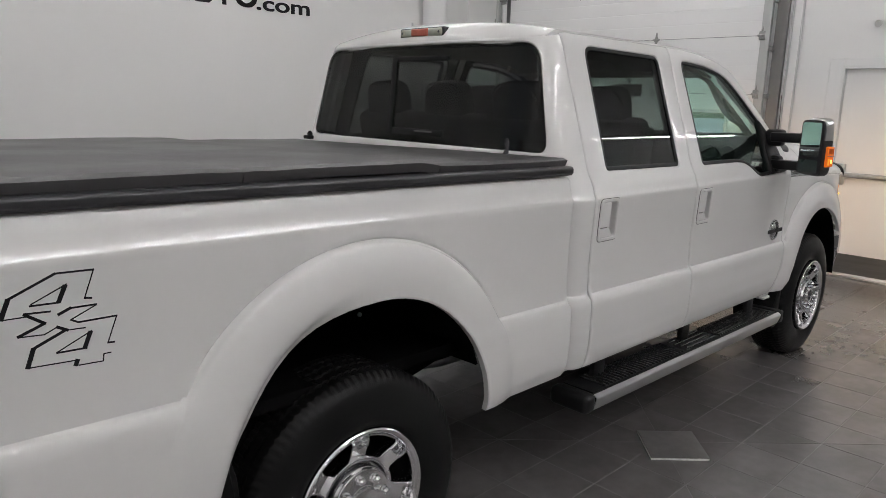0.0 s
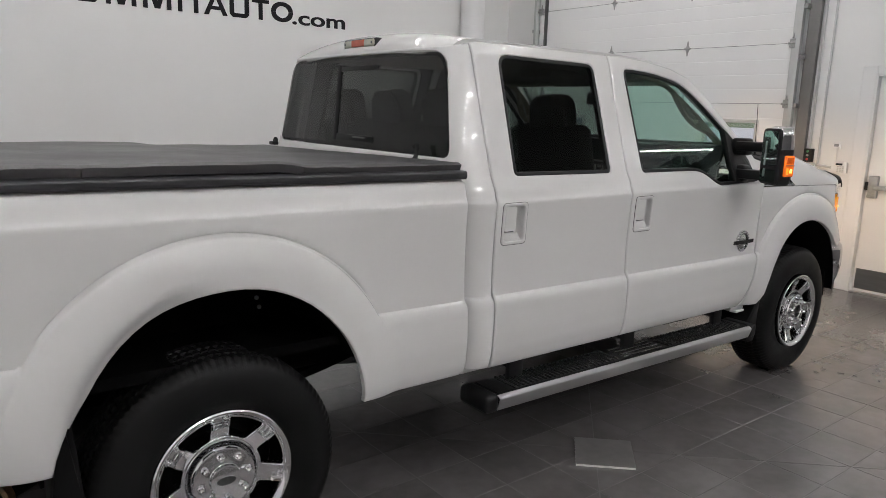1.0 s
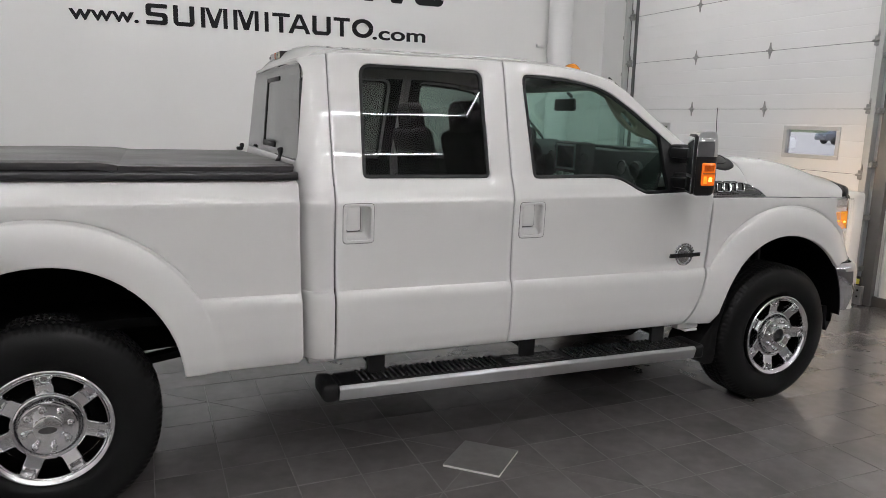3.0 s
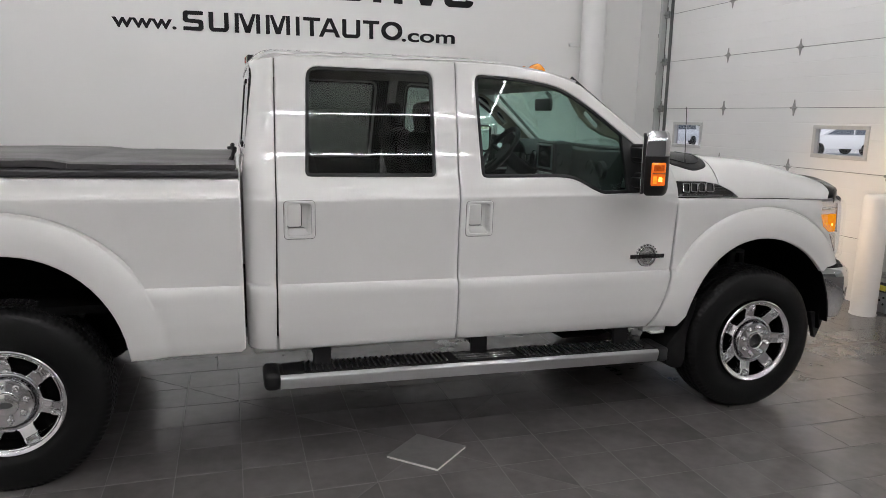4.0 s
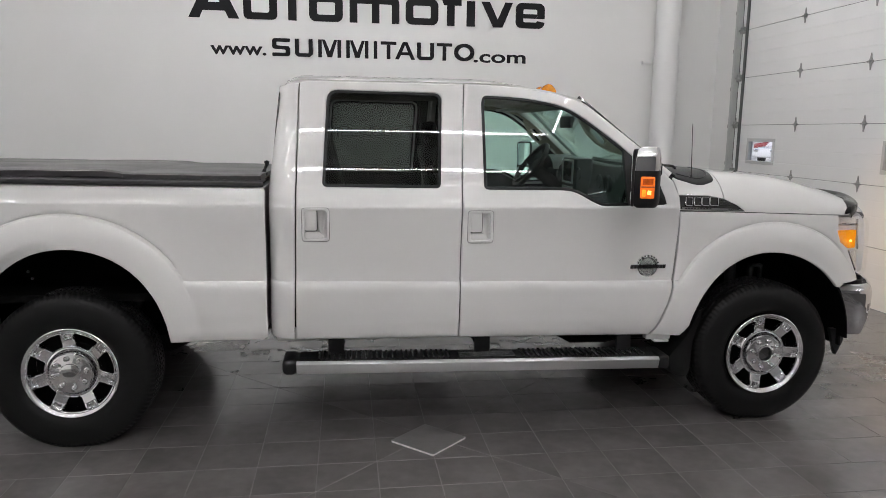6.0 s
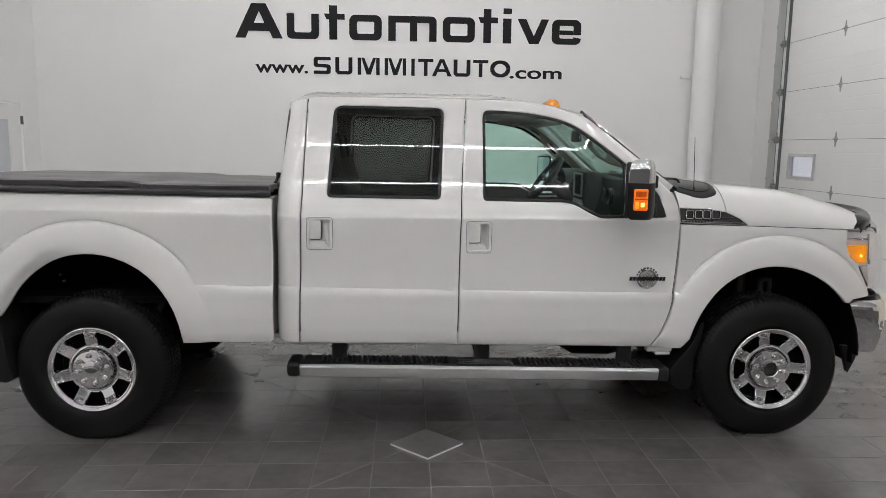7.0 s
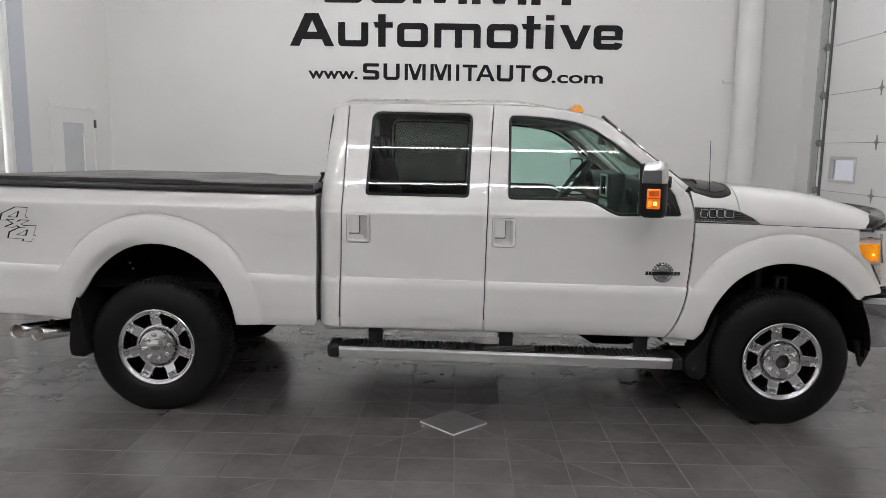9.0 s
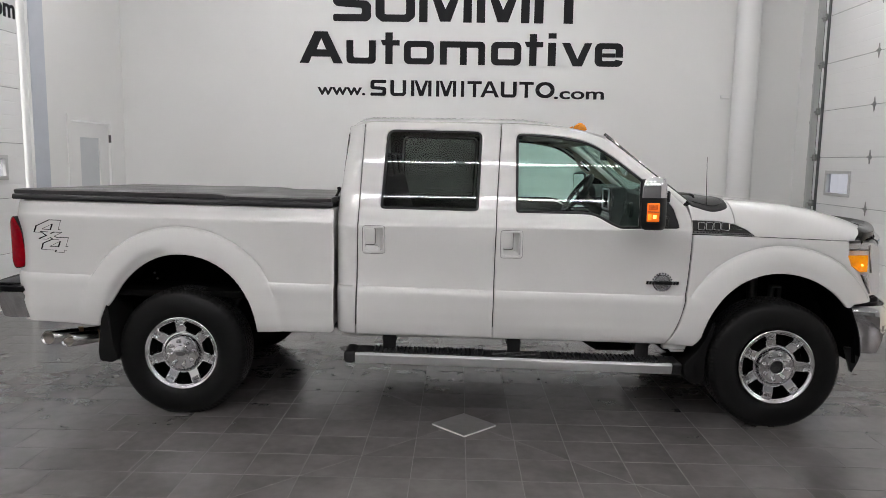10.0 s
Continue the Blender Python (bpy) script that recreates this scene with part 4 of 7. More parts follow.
def wrap(u, z, d):
    base, xr = F(1.10, z), back_x(z) + RC
    s = 1.16 - u
    if s <= 0:
        return (u + (xr - 1.16) * max(0.0, 1 + s / 0.03), F(max(u, 1.1), z) + d, z)
    if s < RC * math.pi / 2:
        a = s / RC
        return (xr - (RC - d) * math.sin(a), base + RC - (RC - d) * math.cos(a), z)
    y = base + RC + s - RC * math.pi / 2
    return (back_x(z) + d * smooth((0.9995 - y) / 0.012), y, z)


def u_of(y, z):
    """Where on the wrapped panel the back wall's point y lies."""
    return 1.16 - (y - F(1.10, z) - RC + RC * math.pi / 2)


# the window's half: from the middle line to the rounded outer corners
half = rounded([(0.9995, 1.497), (0.172, 1.497), (0.282, 1.951), (0.70, 1.959), (0.9995, 1.960)], [0, 0.055, 0.085, 0.1, 0])


low = [(1.178, 0.588), (1.190, 1.41), (1.198, 1.69), (1.207, 1.985), (1.16, 1.987), (1.10, 1.979), (1.04, 1.971), (u_of(0.60, 1.972), 1.974), (u_of(0.9999, 1.977), 1.977)]
mid_top = [(u_of(y, z), z) for y, z in half[::-1]]
cab_outline = low + mid_top + [(u_of(0.9999, z), z) for z in np.linspace(1.48, 0.593, 30)] + [(1.06, 0.593)]
bm = panel(cab_outline, [], wrap, 0.02, lines=crease_lines(0.95, 1.175))
both("cab_corner", bm, PAINT, "white rear corner and back wall of the cab", 40)
whole = half + [(2 - y, z) for y, z in half[::-1]]
whole = [p for k, p in enumerate(whole) if abs(p[0] - 1.0) > 0.01]


def back_plane(y, z, d):
    return (back_x(z) + d, y, z)


RW = part("rear_window", prism(inset(resample(whole, 0.03), 0.004), lambda y, z: back_plane(y, z, 0.006), lambda y, z: back_plane(y, z, 0.011)), DARKGLASS, TRUCK, "dark tinted rear window with a sliding middle pane")
for y0, y1, z0, z1 in ((1.150, 1.184, 1.53, 1.905), (0.800, 1.150, 1.882, 1.905), (0.800, 1.150, 1.532, 1.562)):
    part("slider_rail", prism([(y0, z0), (y1, z0), (y1, z1), (y0, z1)], lambda y, z: back_plane(y, z, 0.001), lambda y, z: back_plane(y, z, 0.02), bevel=0.002), RUBBER, RW)
part("slider_pull", prism(rounded([(0.86, 1.548), (0.98, 1.548), (0.98, 1.556), (0.86, 1.556)], 0.003), lambda y, z: back_plane(y, z, -0.004), lambda y, z: back_plane(y, z, 0.001)), DARKSTEEL, RW)
# printed black border behind the glass edge
frit = resample(whole, 0.03)
part("window_border", panel(inset(frit, 0.003), [inset(frit, 0.020)], lambda y, z, d: back_plane(y, z, 0.0125 + d), 0.06, 0.002, 0.0, 0.001), RUBBER, RW, "black printed border")

# roof


def roof_drop(x):
    return 0.095 * max(0, (1.25 - x) / 0.165) ** 3.0 + 0.085 * max(0, (x - 2.2) / 0.65) ** 2.2


def roof_z(x, y):
    s = abs(y - 1) / 0.728
    return 2.008 + 0.058 * (1 - 0.78 * smooth((x - 2.25) / 0.55)) * (1 - s ** 2.4) - roof_drop(x)


def roof_pt(u, v, lift=0.0):
    y = 0.272 + 1.456 * v
    s = abs(y - 1) / 0.728
    x0, x1 = 1.094 + 0.045 * s ** 8, 2.845 + 0.03 * (1 - s * s)
    x = x0 + (x1 - x0) * u
    return (x, y, roof_z(x, y) + lift)


bm = sheet(roof_pt, 90, 56, 0.0)
rim = [e for e in bm.edges if len(e.link_faces) == 1]
ext = bmesh.ops.extrude_edge_only(bm, edges=rim)
for v in [g for g in ext["geom"] if isinstance(g, bmesh.types.BMVert)]:
    c = Vector((1.97, 1.0, v.co.z))
    d = (c - v.co).normalized()
    v.co += d * (0.002 if v.co.x < 1.15 else 0.012) + Vector((0, 0, -0.02))
bmesh.ops.recalc_face_normals(bm, faces=bm.faces)
part("roof", bm, PAINT, TRUCK, angle=60)
part("headliner", sheet(lambda u, v: roof_pt(0.02 + 0.96 * u, 0.04 + 0.92 * v, -0.05), 20, 14, 0.01), BEIGE, TRUCK)
for v in (0.16, 0.33, 0.5, 0.67, 0.84):
    y = 0.272 + 1.456 * v
    x = 2.695 + 0.06 * (0.46 - (2 * v - 1) ** 2)
    z = roof_z(x, y)
    z += 0.012
    ml = part("marker_lamp", moved(sheet(lambda a, b: ((a - 0.5) * 0.105, (b - 0.5) * 0.09, 0.052 * max(0.0, math.sin(math.pi * a ** 1.25)) ** 0.6 * max(0, 1 - (2 * b - 1) ** 4) ** 0.5 - 0.008), 12, 10, 0), Matrix.Translation((x, y, z))), AMBERDIM, TRUCK, "amber roof marker lamp")
    part("bulb", moved(sheet(lambda a, b: ((a - 0.5) * 0.03, (b - 0.5) * 0.03, 0.025), 2, 2, 0.004), Matrix.Translation((x + 0.012, y, z + 0.003))), AMBERLIT, ml)
ch = part("brake_lamp", box(1.096, 1.160, 0.853, 1.147, 1.996, 2.036, 0.014, 4), mat("lamp_bezel", (0.36, 0.35, 0.28), 0.25, coat=0.6, scale=20, vary=0.15), TRUCK, "high brake lamp in a pale bezel")
part("gasket", box(1.103, 1.165, 0.846, 1.154, 1.989, 2.040, 0.010, 3), BLACK, ch)
part("lens", box(1.092, 1.110, 0.945, 1.062, 2.000, 2.033, 0.004, 1), mat("faded_red_lens", (0.45, 0.10, 0.06), 0.2, coat=0.6, scale=30, vary=0.15), ch, "faded red lens")
for yy in (0.872, 1.126):
    part("screw", tube([(1.0935, yy, 2.016), (1.100, yy, 2.016)], 0.006, 8), DARKSTEEL, ch)

# windows and doors
WR = rounded([(1.332, 1.424), (1.985, 1.418), (2.006, 1.945), (1.362, 1.952)], [0.03, 0.03, 0.05, 0.06])
front_curve = curve2([(2.30, 1.936), (2.42, 1.930), (2.542, 1.918), (2.719, 1.880), (2.872, 1.793), (3.045, 1.662), (3.19, 1.543)])
low_curve = curve2([(2.90, 1.327), (2.847, 1.350), (2.782, 1.386), (2.731, 1.404), (2.66, 1.411)], 5)
WF = rounded([(2.66, 1.411), (2.229, 1.412), (2.232, 1.936), (2.30, 1.936)], [0, 0.03, 0.055, 0])[1:-1] + front_curve + rounded([(3.19, 1.543), (3.265, 1.460), (3.295, 1.330), (2.92, 1.322), (2.90, 1.327)], [0, 0.04, 0.02, 0.015, 0])[1:-1] + low_curve


def dedupe(poly):
    out = []
    for p in poly:
        if not out or (Vector(p) - Vector(out[-1])).length > 0.004:
            out.append(p)
    if (Vector(out[0]) - Vector(out[-1])).length < 0.004:
        out.pop()
    return out


WF = dedupe(WF)


def roofline(x):
    return 2.000 - roof_drop(x)


b_seam = curve2([(2.088, 0.575), (2.094, 0.93), (2.103, 1.38), (2.118, 1.70), (2.134, roofline(2.134))], 6)
rear_door = [(1.184, 0.585)] + [(x - 0.003, z) for x, z in b_seam] + [(1.9, roofline(1.9)), (1.5, roofline(1.5)), (1.25, roofline(1.25)), (1.213, 1.99), (1.204, 1.69), (1.196, 1.41)]
f_seam = curve2([(3.237, 0.558), (3.285, 0.64), (3.335, 0.777), (3.362, 0.933), (3.376, 1.129), (3.378, 1.303), (3.371, 1.40), (3.352, 1.462)], 6)
top = [(3.25, 1.556), (3.09, 1.694), (2.94, 1.822), (2.87, 1.878), (2.80, 1.920), (2.66, roofline(2.66)), (2.46, roofline(2.46)), (2.3, roofline(2.3))]
front_door = [(2.094, 0.575)] + [(x - 0.003, z) for x, z in f_seam] + top + [(x + 0.003, z) for x, z in b_seam[::-1][:-1]]


def handle_pocket(x0, x1, z0, z1):
    return rounded([(x0, z0), (x1, z0), (x1, z1), (x0, z1)], 0.02)


def build_door(name, outline, window, hx0, hx1, hz0, hz1, tint, label, sail):
    upright = 0.014 if sail else 0.001
    pocket = handle_pocket(hx0 + 0.014, hx1 - 0.014, hz0 + 0.014, hz1 - 0.014)
    made = []
    skin = panel(outline, [window, pocket], side, 0.0185, lines=crease_lines(outline[0][0] + 0.01, 3.36 if sail else 2.08), crown=(0.016, lambda x, z: 0.0016))
    frame_in = inset(resample(window, 0.025), 0.017)
    seal = panel(inset(resample(window, 0.025), 0.001), [frame_in], lambda x, z, d: side(x, z, d + 0.004), 0.05, 0.004, 0.003, 0.02)
    pane = prism(resample(inset(resample(window, 0.025), 0.010), 0.05), lambda x, z: side(x, z, 0.012 - upright * (z - 1.6)), lambda x, z: side(x, z, 0.016 - upright * (z - 1.6)))
    trim = panel(inset(resample(outline, 0.05), 0.03), [inset(resample(window, 0.03), -0.012)], lambda x, z, d: side(x, z, d + (0.045 if z > 1.40 else 0.045 + 0.05 * smooth((1.40 - z) / 0.08))), 0.05, 0.004, 0.004, 0.01)
    bezel = panel(handle_pocket(hx0, hx1, hz0, hz1), [inset(resample(pocket, 0.02), 0.002)], lambda x, z, d: side(x, z, d - 0.005), 0.03, 0.004, 0.004, 0.012)
    ctr = ((hx0 + hx1) / 2, (hz0 + hz1) / 2)
    bowl = bmesh.new()
    ring = resample(pocket, 0.02)
    loops = []
    for k, (s, d) in enumerate(((1.0, 0.004), (0.94, 0.024), (0.72, 0.034))):
        loops.append([bowl.verts.new(side(ctr[0] + (x - ctr[0]) * s, ctr[1] + (z - ctr[1]) * s, d)) for x, z in ring])
    for a, b in zip(loops[:-1], loops[1:]):
        for i in range(len(ring)):
            j = (i + 1) % len(ring)
            bowl.faces.new((a[i], a[j], b[j], b[i]))
    bowl.faces.new(loops[-1])
    bmesh.ops.recalc_face_normals(bowl, faces=bowl.faces)
    px0, px1 = hx0 + 0.016, hx0 + 0.080
    face = rounded([(px0, hz0 + 0.060), (px1, hz0 + 0.060), (px1, hz1 - 0.015), (px0, hz1 - 0.015)], 0.010)
    # black plate under the paddle stands in for shade in its gap
    gap = prism(inset(resample(face, 0.02), -0.0032), lambda x, z: side(x, z, 0.003), lambda x, z: side(x, z, 0.02))
    # thin black outline stands in for the bezel's shadow line
    gasket = panel(inset(resample(handle_pocket(hx0, hx1, hz0, hz1), 0.02), -0.0014), [inset(resample(pocket, 0.02), -0.005)], lambda x, z, d: side(x, z, d - 0.0015), 0.03, 0.001, 0.0005, 0.006)
    paddle = prism(face, lambda x, z: side(x, z, -0.003), lambda x, z: side(x, z, 0.022), bevel=0.0025)
    lock = prism(rounded([(px0, hz0 + 0.015), (hx1 - 0.024, hz0 + 0.015), (hx1 - 0.050, hz0 + 0.052), (px0, hz0 + 0.052)], 0.006), lambda x, z: side(x, z, 0.004), lambda x, z: side(x, z, 0.03), bevel=0.002)
    for f in (same, flipped):
        d = part(name, f(skin), PAINT, TRUCK, label, 40)
        part("window_seal", f(seal), BLACK, d)
        pane_ob = part("window", f(pane), tint, d)
        pane_ob.data.materials.append(INNER)
        outward = -1 if f is same else 1
        pane_ob.data.polygons.foreach_set("material_index", [0 if p.normal.y * outward > 0.5 else 1 for p in pane_ob.data.polygons])
        part("door_trim", f(trim), TRIM, d)
        part("handle_bezel", f(bezel), PAINT, d)
        part("handle_pocket", f(bowl), PAINT, d)
        part("handle", f(paddle), PAINT, d)
        part("handle_gap", f(gap), BLACK, d)
        part("handle_gasket", f(gasket), BLACK, d)
        part("handle_base", f(lock), PAINT, d)
        if sail:
            sp = prism(resample(rounded([(3.06, 1.640), (3.20, 1.531), (3.262, 1.455), (3.292, 1.335), (3.06, 1.330)], 0.008), 0.05), lambda x, z: side(x, z, -0.006), lambda x, z: side(x, z, 0.03), bevel=0.002)
            part("sail_panel", f(sp), BLACK, d)
        made.append(d)
    return made


build_door("rear_door", rear_door, WR, 1.224, 1.370, 1.132, 1.316, TINTED, "white rear door with dark tinted window", False)
build_door("front_door", front_door, WF, 2.132, 2.276, 1.117, 1.299, DOORGLASS, "white front door with green tinted window", True)

# A pillars and windscreen
def beam(a, b, ra, rb, seg=14):
    return tube([a, Vector(a).lerp(Vector(b), 0.17), Vector(a).lerp(Vector(b), 0.5), b], [ra * 0.3, ra, (ra + rb) / 2, rb], seg)


both("front_pillar", beam((2.76, 0.318, 1.950), (3.350, 0.135, 1.490), 0.032, 0.026), PAINT)
both("windscreen_trim", tube([(2.845, 0.345, 1.945), (3.13, 0.26, 1.705), (3.40, 0.165, 1.485)], 0.011, 8), GLOSSBLACK)


def screen_pt(u, v):
    s = 2 * v - 1
    top = Vector((2.850 + 0.03 * (1 - s * s), 1 + 0.655 * s, roof_z(2.845, 1 + 0.655 * s) - 0.022))
    low = Vector((3.40 + 0.075 * (1 - s * s), 1 + 0.855 * s, 1.475 + 0.01 * (1 - s * s)))
    return top.lerp(low, u) + Vector((0, 0, 0.006 * math.sin(math.pi * u)))


part("windscreen", sheet(screen_pt, 12, 20, 0.004), GREENGLASS, TRUCK, "clear green-tinted windscreen")

# hood, cowl and fenders
def seam_z(x):
    return 1.298 - 0.028 * (x - 3.4)


def hood_top(x):
    return float(np.interp(x, [3.3, 3.633, 3.873, 4.10, 4.291, 4.45, 4.59, 4.72, 4.82, 4.90], [1.522, 1.514, 1.499, 1.479, 1.453, 1.416, 1.376, 1.336, 1.314, 1.306]))


HT = np.convolve(np.pad([hood_top(x) for x in np.arange(3.3, 5.0, 0.01)], 6, mode="edge"), np.hanning(13) / np.hanning(13).sum(), "valid")


def hood_z(x, y):
    q = min(1.0, max(0.0, (min(y, 2 - y) - 0.032) / (0.34 + 0.36 * smooth((x - 4.0) / 0.55) + 0.25 * smooth((x - 4.5) / 0.25))))
    t = float(np.interp(x, np.arange(3.3, 5.0, 0.01), HT))
    g = (1 - (1 - q) ** 2.6) ** (0.62 + 0.35 * smooth((x - 4.5) / 0.2))
    zs = seam_z(min(x, 4.6))
    return zs + max(0.0, t - zs) * g + 0.012 * math.sin(math.pi * min(1, max(0, (y - 0.1) / 1.8)))


def hood_end(y):
    """The hood's leading edge in plan."""
    return float(np.interp(min(y, 2 - y), [0.03, 0.06, 0.10, 0.15, 0.20, 0.30, 0.40, 0.55, 0.75, 1.0], [4.46, 4.505, 4.548, 4.592, 4.630, 4.692, 4.740, 4.790, 4.832, 4.852]))


def row_y(v):
    s = 2 * v - 1
    return 1 + 0.968 * math.copysign(1 - (1 - abs(s)) ** 1.8, s)


def hood_pt(x0, x1):
    def fn(u, v):
        y = row_y(v)
        end = x1 if x1 < 4 else hood_end(y)
        x = x0 + (end - x0) * u
        return (x, y, hood_z(x, y))
    return fn


part("hood", sheet(hood_pt(3.667, 4.83), 60, 60, 0.012), PAINT, TRUCK, "white hood", 60)
part("cowl_side", sheet(lambda u, v: hood_pt(3.384, 3.660)(u, 0.30 * v), 16, 24, 0.012), PAINT, TRUCK, angle=60)
part("cowl_side", sheet(lambda u, v: hood_pt(3.384, 3.660)(u, 0.70 + 0.30 * v), 16, 24, 0.012), PAINT, TRUCK, angle=60)
cowl = resample(rounded([(3.395, 0.150), (3.53, 0.100), (3.645, 0.140), (3.655, 0.30), (3.60, 0.50), (3.58, 1.0), (3.36, 1.0)], [0.02, 0.06, 0.04, 0.06, 0.05, 0, 0]), 0.03)
bm = panel(cowl, [], lambda x, y, d: (x, y, hood_z(max(x, 3.4), y) + 0.006 - d), 0.03, 0.006, 0.006, 0.03)
bmesh.ops.reverse_faces(bm, faces=bm.faces)
part("cowl", merge(bm, flipped(bm)), BLACK, TRUCK, "black cowl grille under the windscreen")
both("cowl_rib", tube(curve2([(x, y, hood_z(x, y) + 0.007) for x, y in ((3.42, 0.19), (3.53, 0.150), (3.605, 0.18), (3.625, 0.26), (3.61, 0.42))], 5), 0.004, 8), BLACK)
both("wiper", tube(curve2([(3.46, 0.28, 1.505), (3.45, 0.28, 1.535), (3.435, 0.34, 1.542), (3.44, 0.6, 1.532), (3.48, 1.0, 1.528)], 5), 0.008, 8), BLACK)
an = part("antenna", tube([(3.507, 0.165, 1.46), (3.498, 0.175, 1.796)], [0.0026, 0.0018], 8), BLACK, TRUCK, "thin black whip antenna")
part("antenna_base", tube([(3.508, 0.165, 1.435), (3.508, 0.165, 1.466), (3.507, 0.165, 1.480), (3.5065, 0.165, 1.50)], [0.020, 0.017, 0.009, 0.005], 12), BLACK, an)

front_arch = arch(3.95, 0.50, 0.50, 0.553, 0.553, 0.56, 0.80)
front_arch = [(x, z) for x, z in front_arch if x < 4.40 and (z > 0.63 or x > 3.9)]
fender_outline = [(x + 0.005, z) for x, z in curve2([(3.240, 0.558), (3.288, 0.64), (3.338, 0.777), (3.365, 0.933), (3.379, 1.129), (3.381, 1.290)], 6)]
fender_outline += [(3.6, seam_z(3.6) - 0.005), (4.0, seam_z(4.0) - 0.005), (4.398, seam_z(4.398) - 0.005), (4.398, 1.170), (4.43, 1.100), (4.484, 1.064), (4.528, 0.985), (4.582, 0.886), (4.570, 0.868), (4.44, 0.858), (4.412, 0.835)]
fender_outline += front_arch + [(3.462, 0.618), (3.440, 0.584), (3.416, 0.556), (3.380, 0.555)]
both("front_fender", panel(dedupe(fender_outline), [], side, 0.017, lines=flare_lines(3.98, 0.547, 0.678)), PAINT, "white front fender with flared wheel arch", 40)

# hood deflector along the hood's leading edge
def deflector(u, v):
    s = 2 * v - 1
    y = 1 + 0.968 * math.copysign(1 - (1 - abs(s)) ** 1.5, s)
    q = min(y, 2 - y)
    xe = hood_end(y)
    wide = float(np.interp(q, [0.03, 0.06, 0.15, 0.30, 0.60, 1.0], [0.03, 0.04, 0.085, 0.09, 0.06, 0.045]))
    x = xe - wide * (1 - min(1.0, u / 0.75))
    # lift off the hood along its own slope
    e, inward = 0.02, 1 if y < 1 else -1
    slope_y = inward * (hood_z(x, y + inward * (e + 0.012)) - hood_z(x, y + inward * 0.012)) / e
    slope_x = (hood_z(x, y) - hood_z(x - e, y)) / e
    n = Vector((-slope_x, -slope_y, 1)).normalized()
    lift = 0.005 + (0.008 + 0.024 * smooth((q - 0.15) / 0.45)) * smooth(u * 1.6)
    over = max(0.0, (u - 0.75) / 0.25)
    return Vector((x + 0.012 * math.sin(over * math.pi / 2), y, hood_z(x, y) - (0.018 + lift) * over ** 2)) + n * lift


part("hood_deflector", sheet(deflector, 24, 90, 0.005), mat("smoked_acrylic", (0.006, 0.006, 0.0065), 0.16, spec=0.2), TRUCK, "glossy black hood deflector", 60)

# side vent badge: black insert with pale bars
def on_hood_side(x, z, d=0.0):
    lo, hi = 0.03, 0.4
    for _ in range(24):
        mid = (lo + hi) / 2
        if hood_z(x, mid) < z:
            lo = mid
        else:
            hi = mid
    return (x, lo + d, z)


vent = resample(rounded([(3.386, 1.304), (3.386, 1.386), (3.56, 1.382), (3.66, 1.364), (3.735, 1.330), (3.785, 1.291)], [0.005, 0.008, 0.05, 0.05, 0.04, 0.004]), 0.015)
for f in (same, flipped):
    vb = part("side_vent", f(prism(vent, lambda x, z: on_hood_side(x, z, -0.006), lambda x, z: on_hood_side(x, z, 0.02))), GLOSSBLACK, TRUCK, "black side vent badge with chrome shapes")
    part("chrome_edge", f(tube([on_hood_side(x, z, -0.007) for x, z in ((3.39, 1.384), (3.56, 1.380), (3.66, 1.362), (3.735, 1.328), (3.782, 1.292))], 0.0035, 8)), CHROME, vb)
    strip_ = [(3.39, 1.303), (3.55, 1.300), (3.775, 1.2935), (3.76, 1.305), (3.39, 1.317)]
    part("name_strip", f(prism(resample(strip_, 0.03), lambda x, z: on_hood_side(x, z, -0.0085), lambda x, z: on_hood_side(x, z, 0.0))), CHROME, vb, "pale strip with small dark marks")
    for k in range(9):
        x = 3.41 + 0.019 * k
        part("mark", f(prism([(x, 1.306), (x + 0.011, 1.306), (x + 0.011, 1.313), (x, 1.313)], lambda a, b: on_hood_side(a, b, -0.0095), lambda a, b: on_hood_side(a, b, -0.004))), BLACK, vb)
    for k in range(5):
        x = 3.68 + 0.014 * k
        part("mark", f(prism([(x, 1.2985), (x + 0.008, 1.2985), (x + 0.008, 1.3035), (x, 1.3035)], lambda a, b: on_hood_side(a, b, -0.0095), lambda a, b: on_hood_side(a, b, -0.004))), BLACK, vb)
    # four outlined blocks
    for k, (x0, w_) in enumerate(((3.415, 0.042), (3.468, 0.042), (3.518, 0.042), (3.568, 0.05))):
        loop = rounded([(x0, 1.326), (x0 + w_, 1.324), (x0 + w_ + 0.008, 1.371), (x0 + 0.008, 1.373)], 0.008, 3)
        part("shape", f(tube([on_hood_side(a, b, -0.009) for a, b in loop], 0.0026, 6, closed=True)), CHROME, vb)
    for z in (1.332, 1.345, 1.358):
        part("louvre", f(tube([on_hood_side(3.63, z, -0.007), on_hood_side(3.70 - (z - 1.332) * 1.4, z, -0.007)], 0.003, 6)), DARKSTEEL, vb)

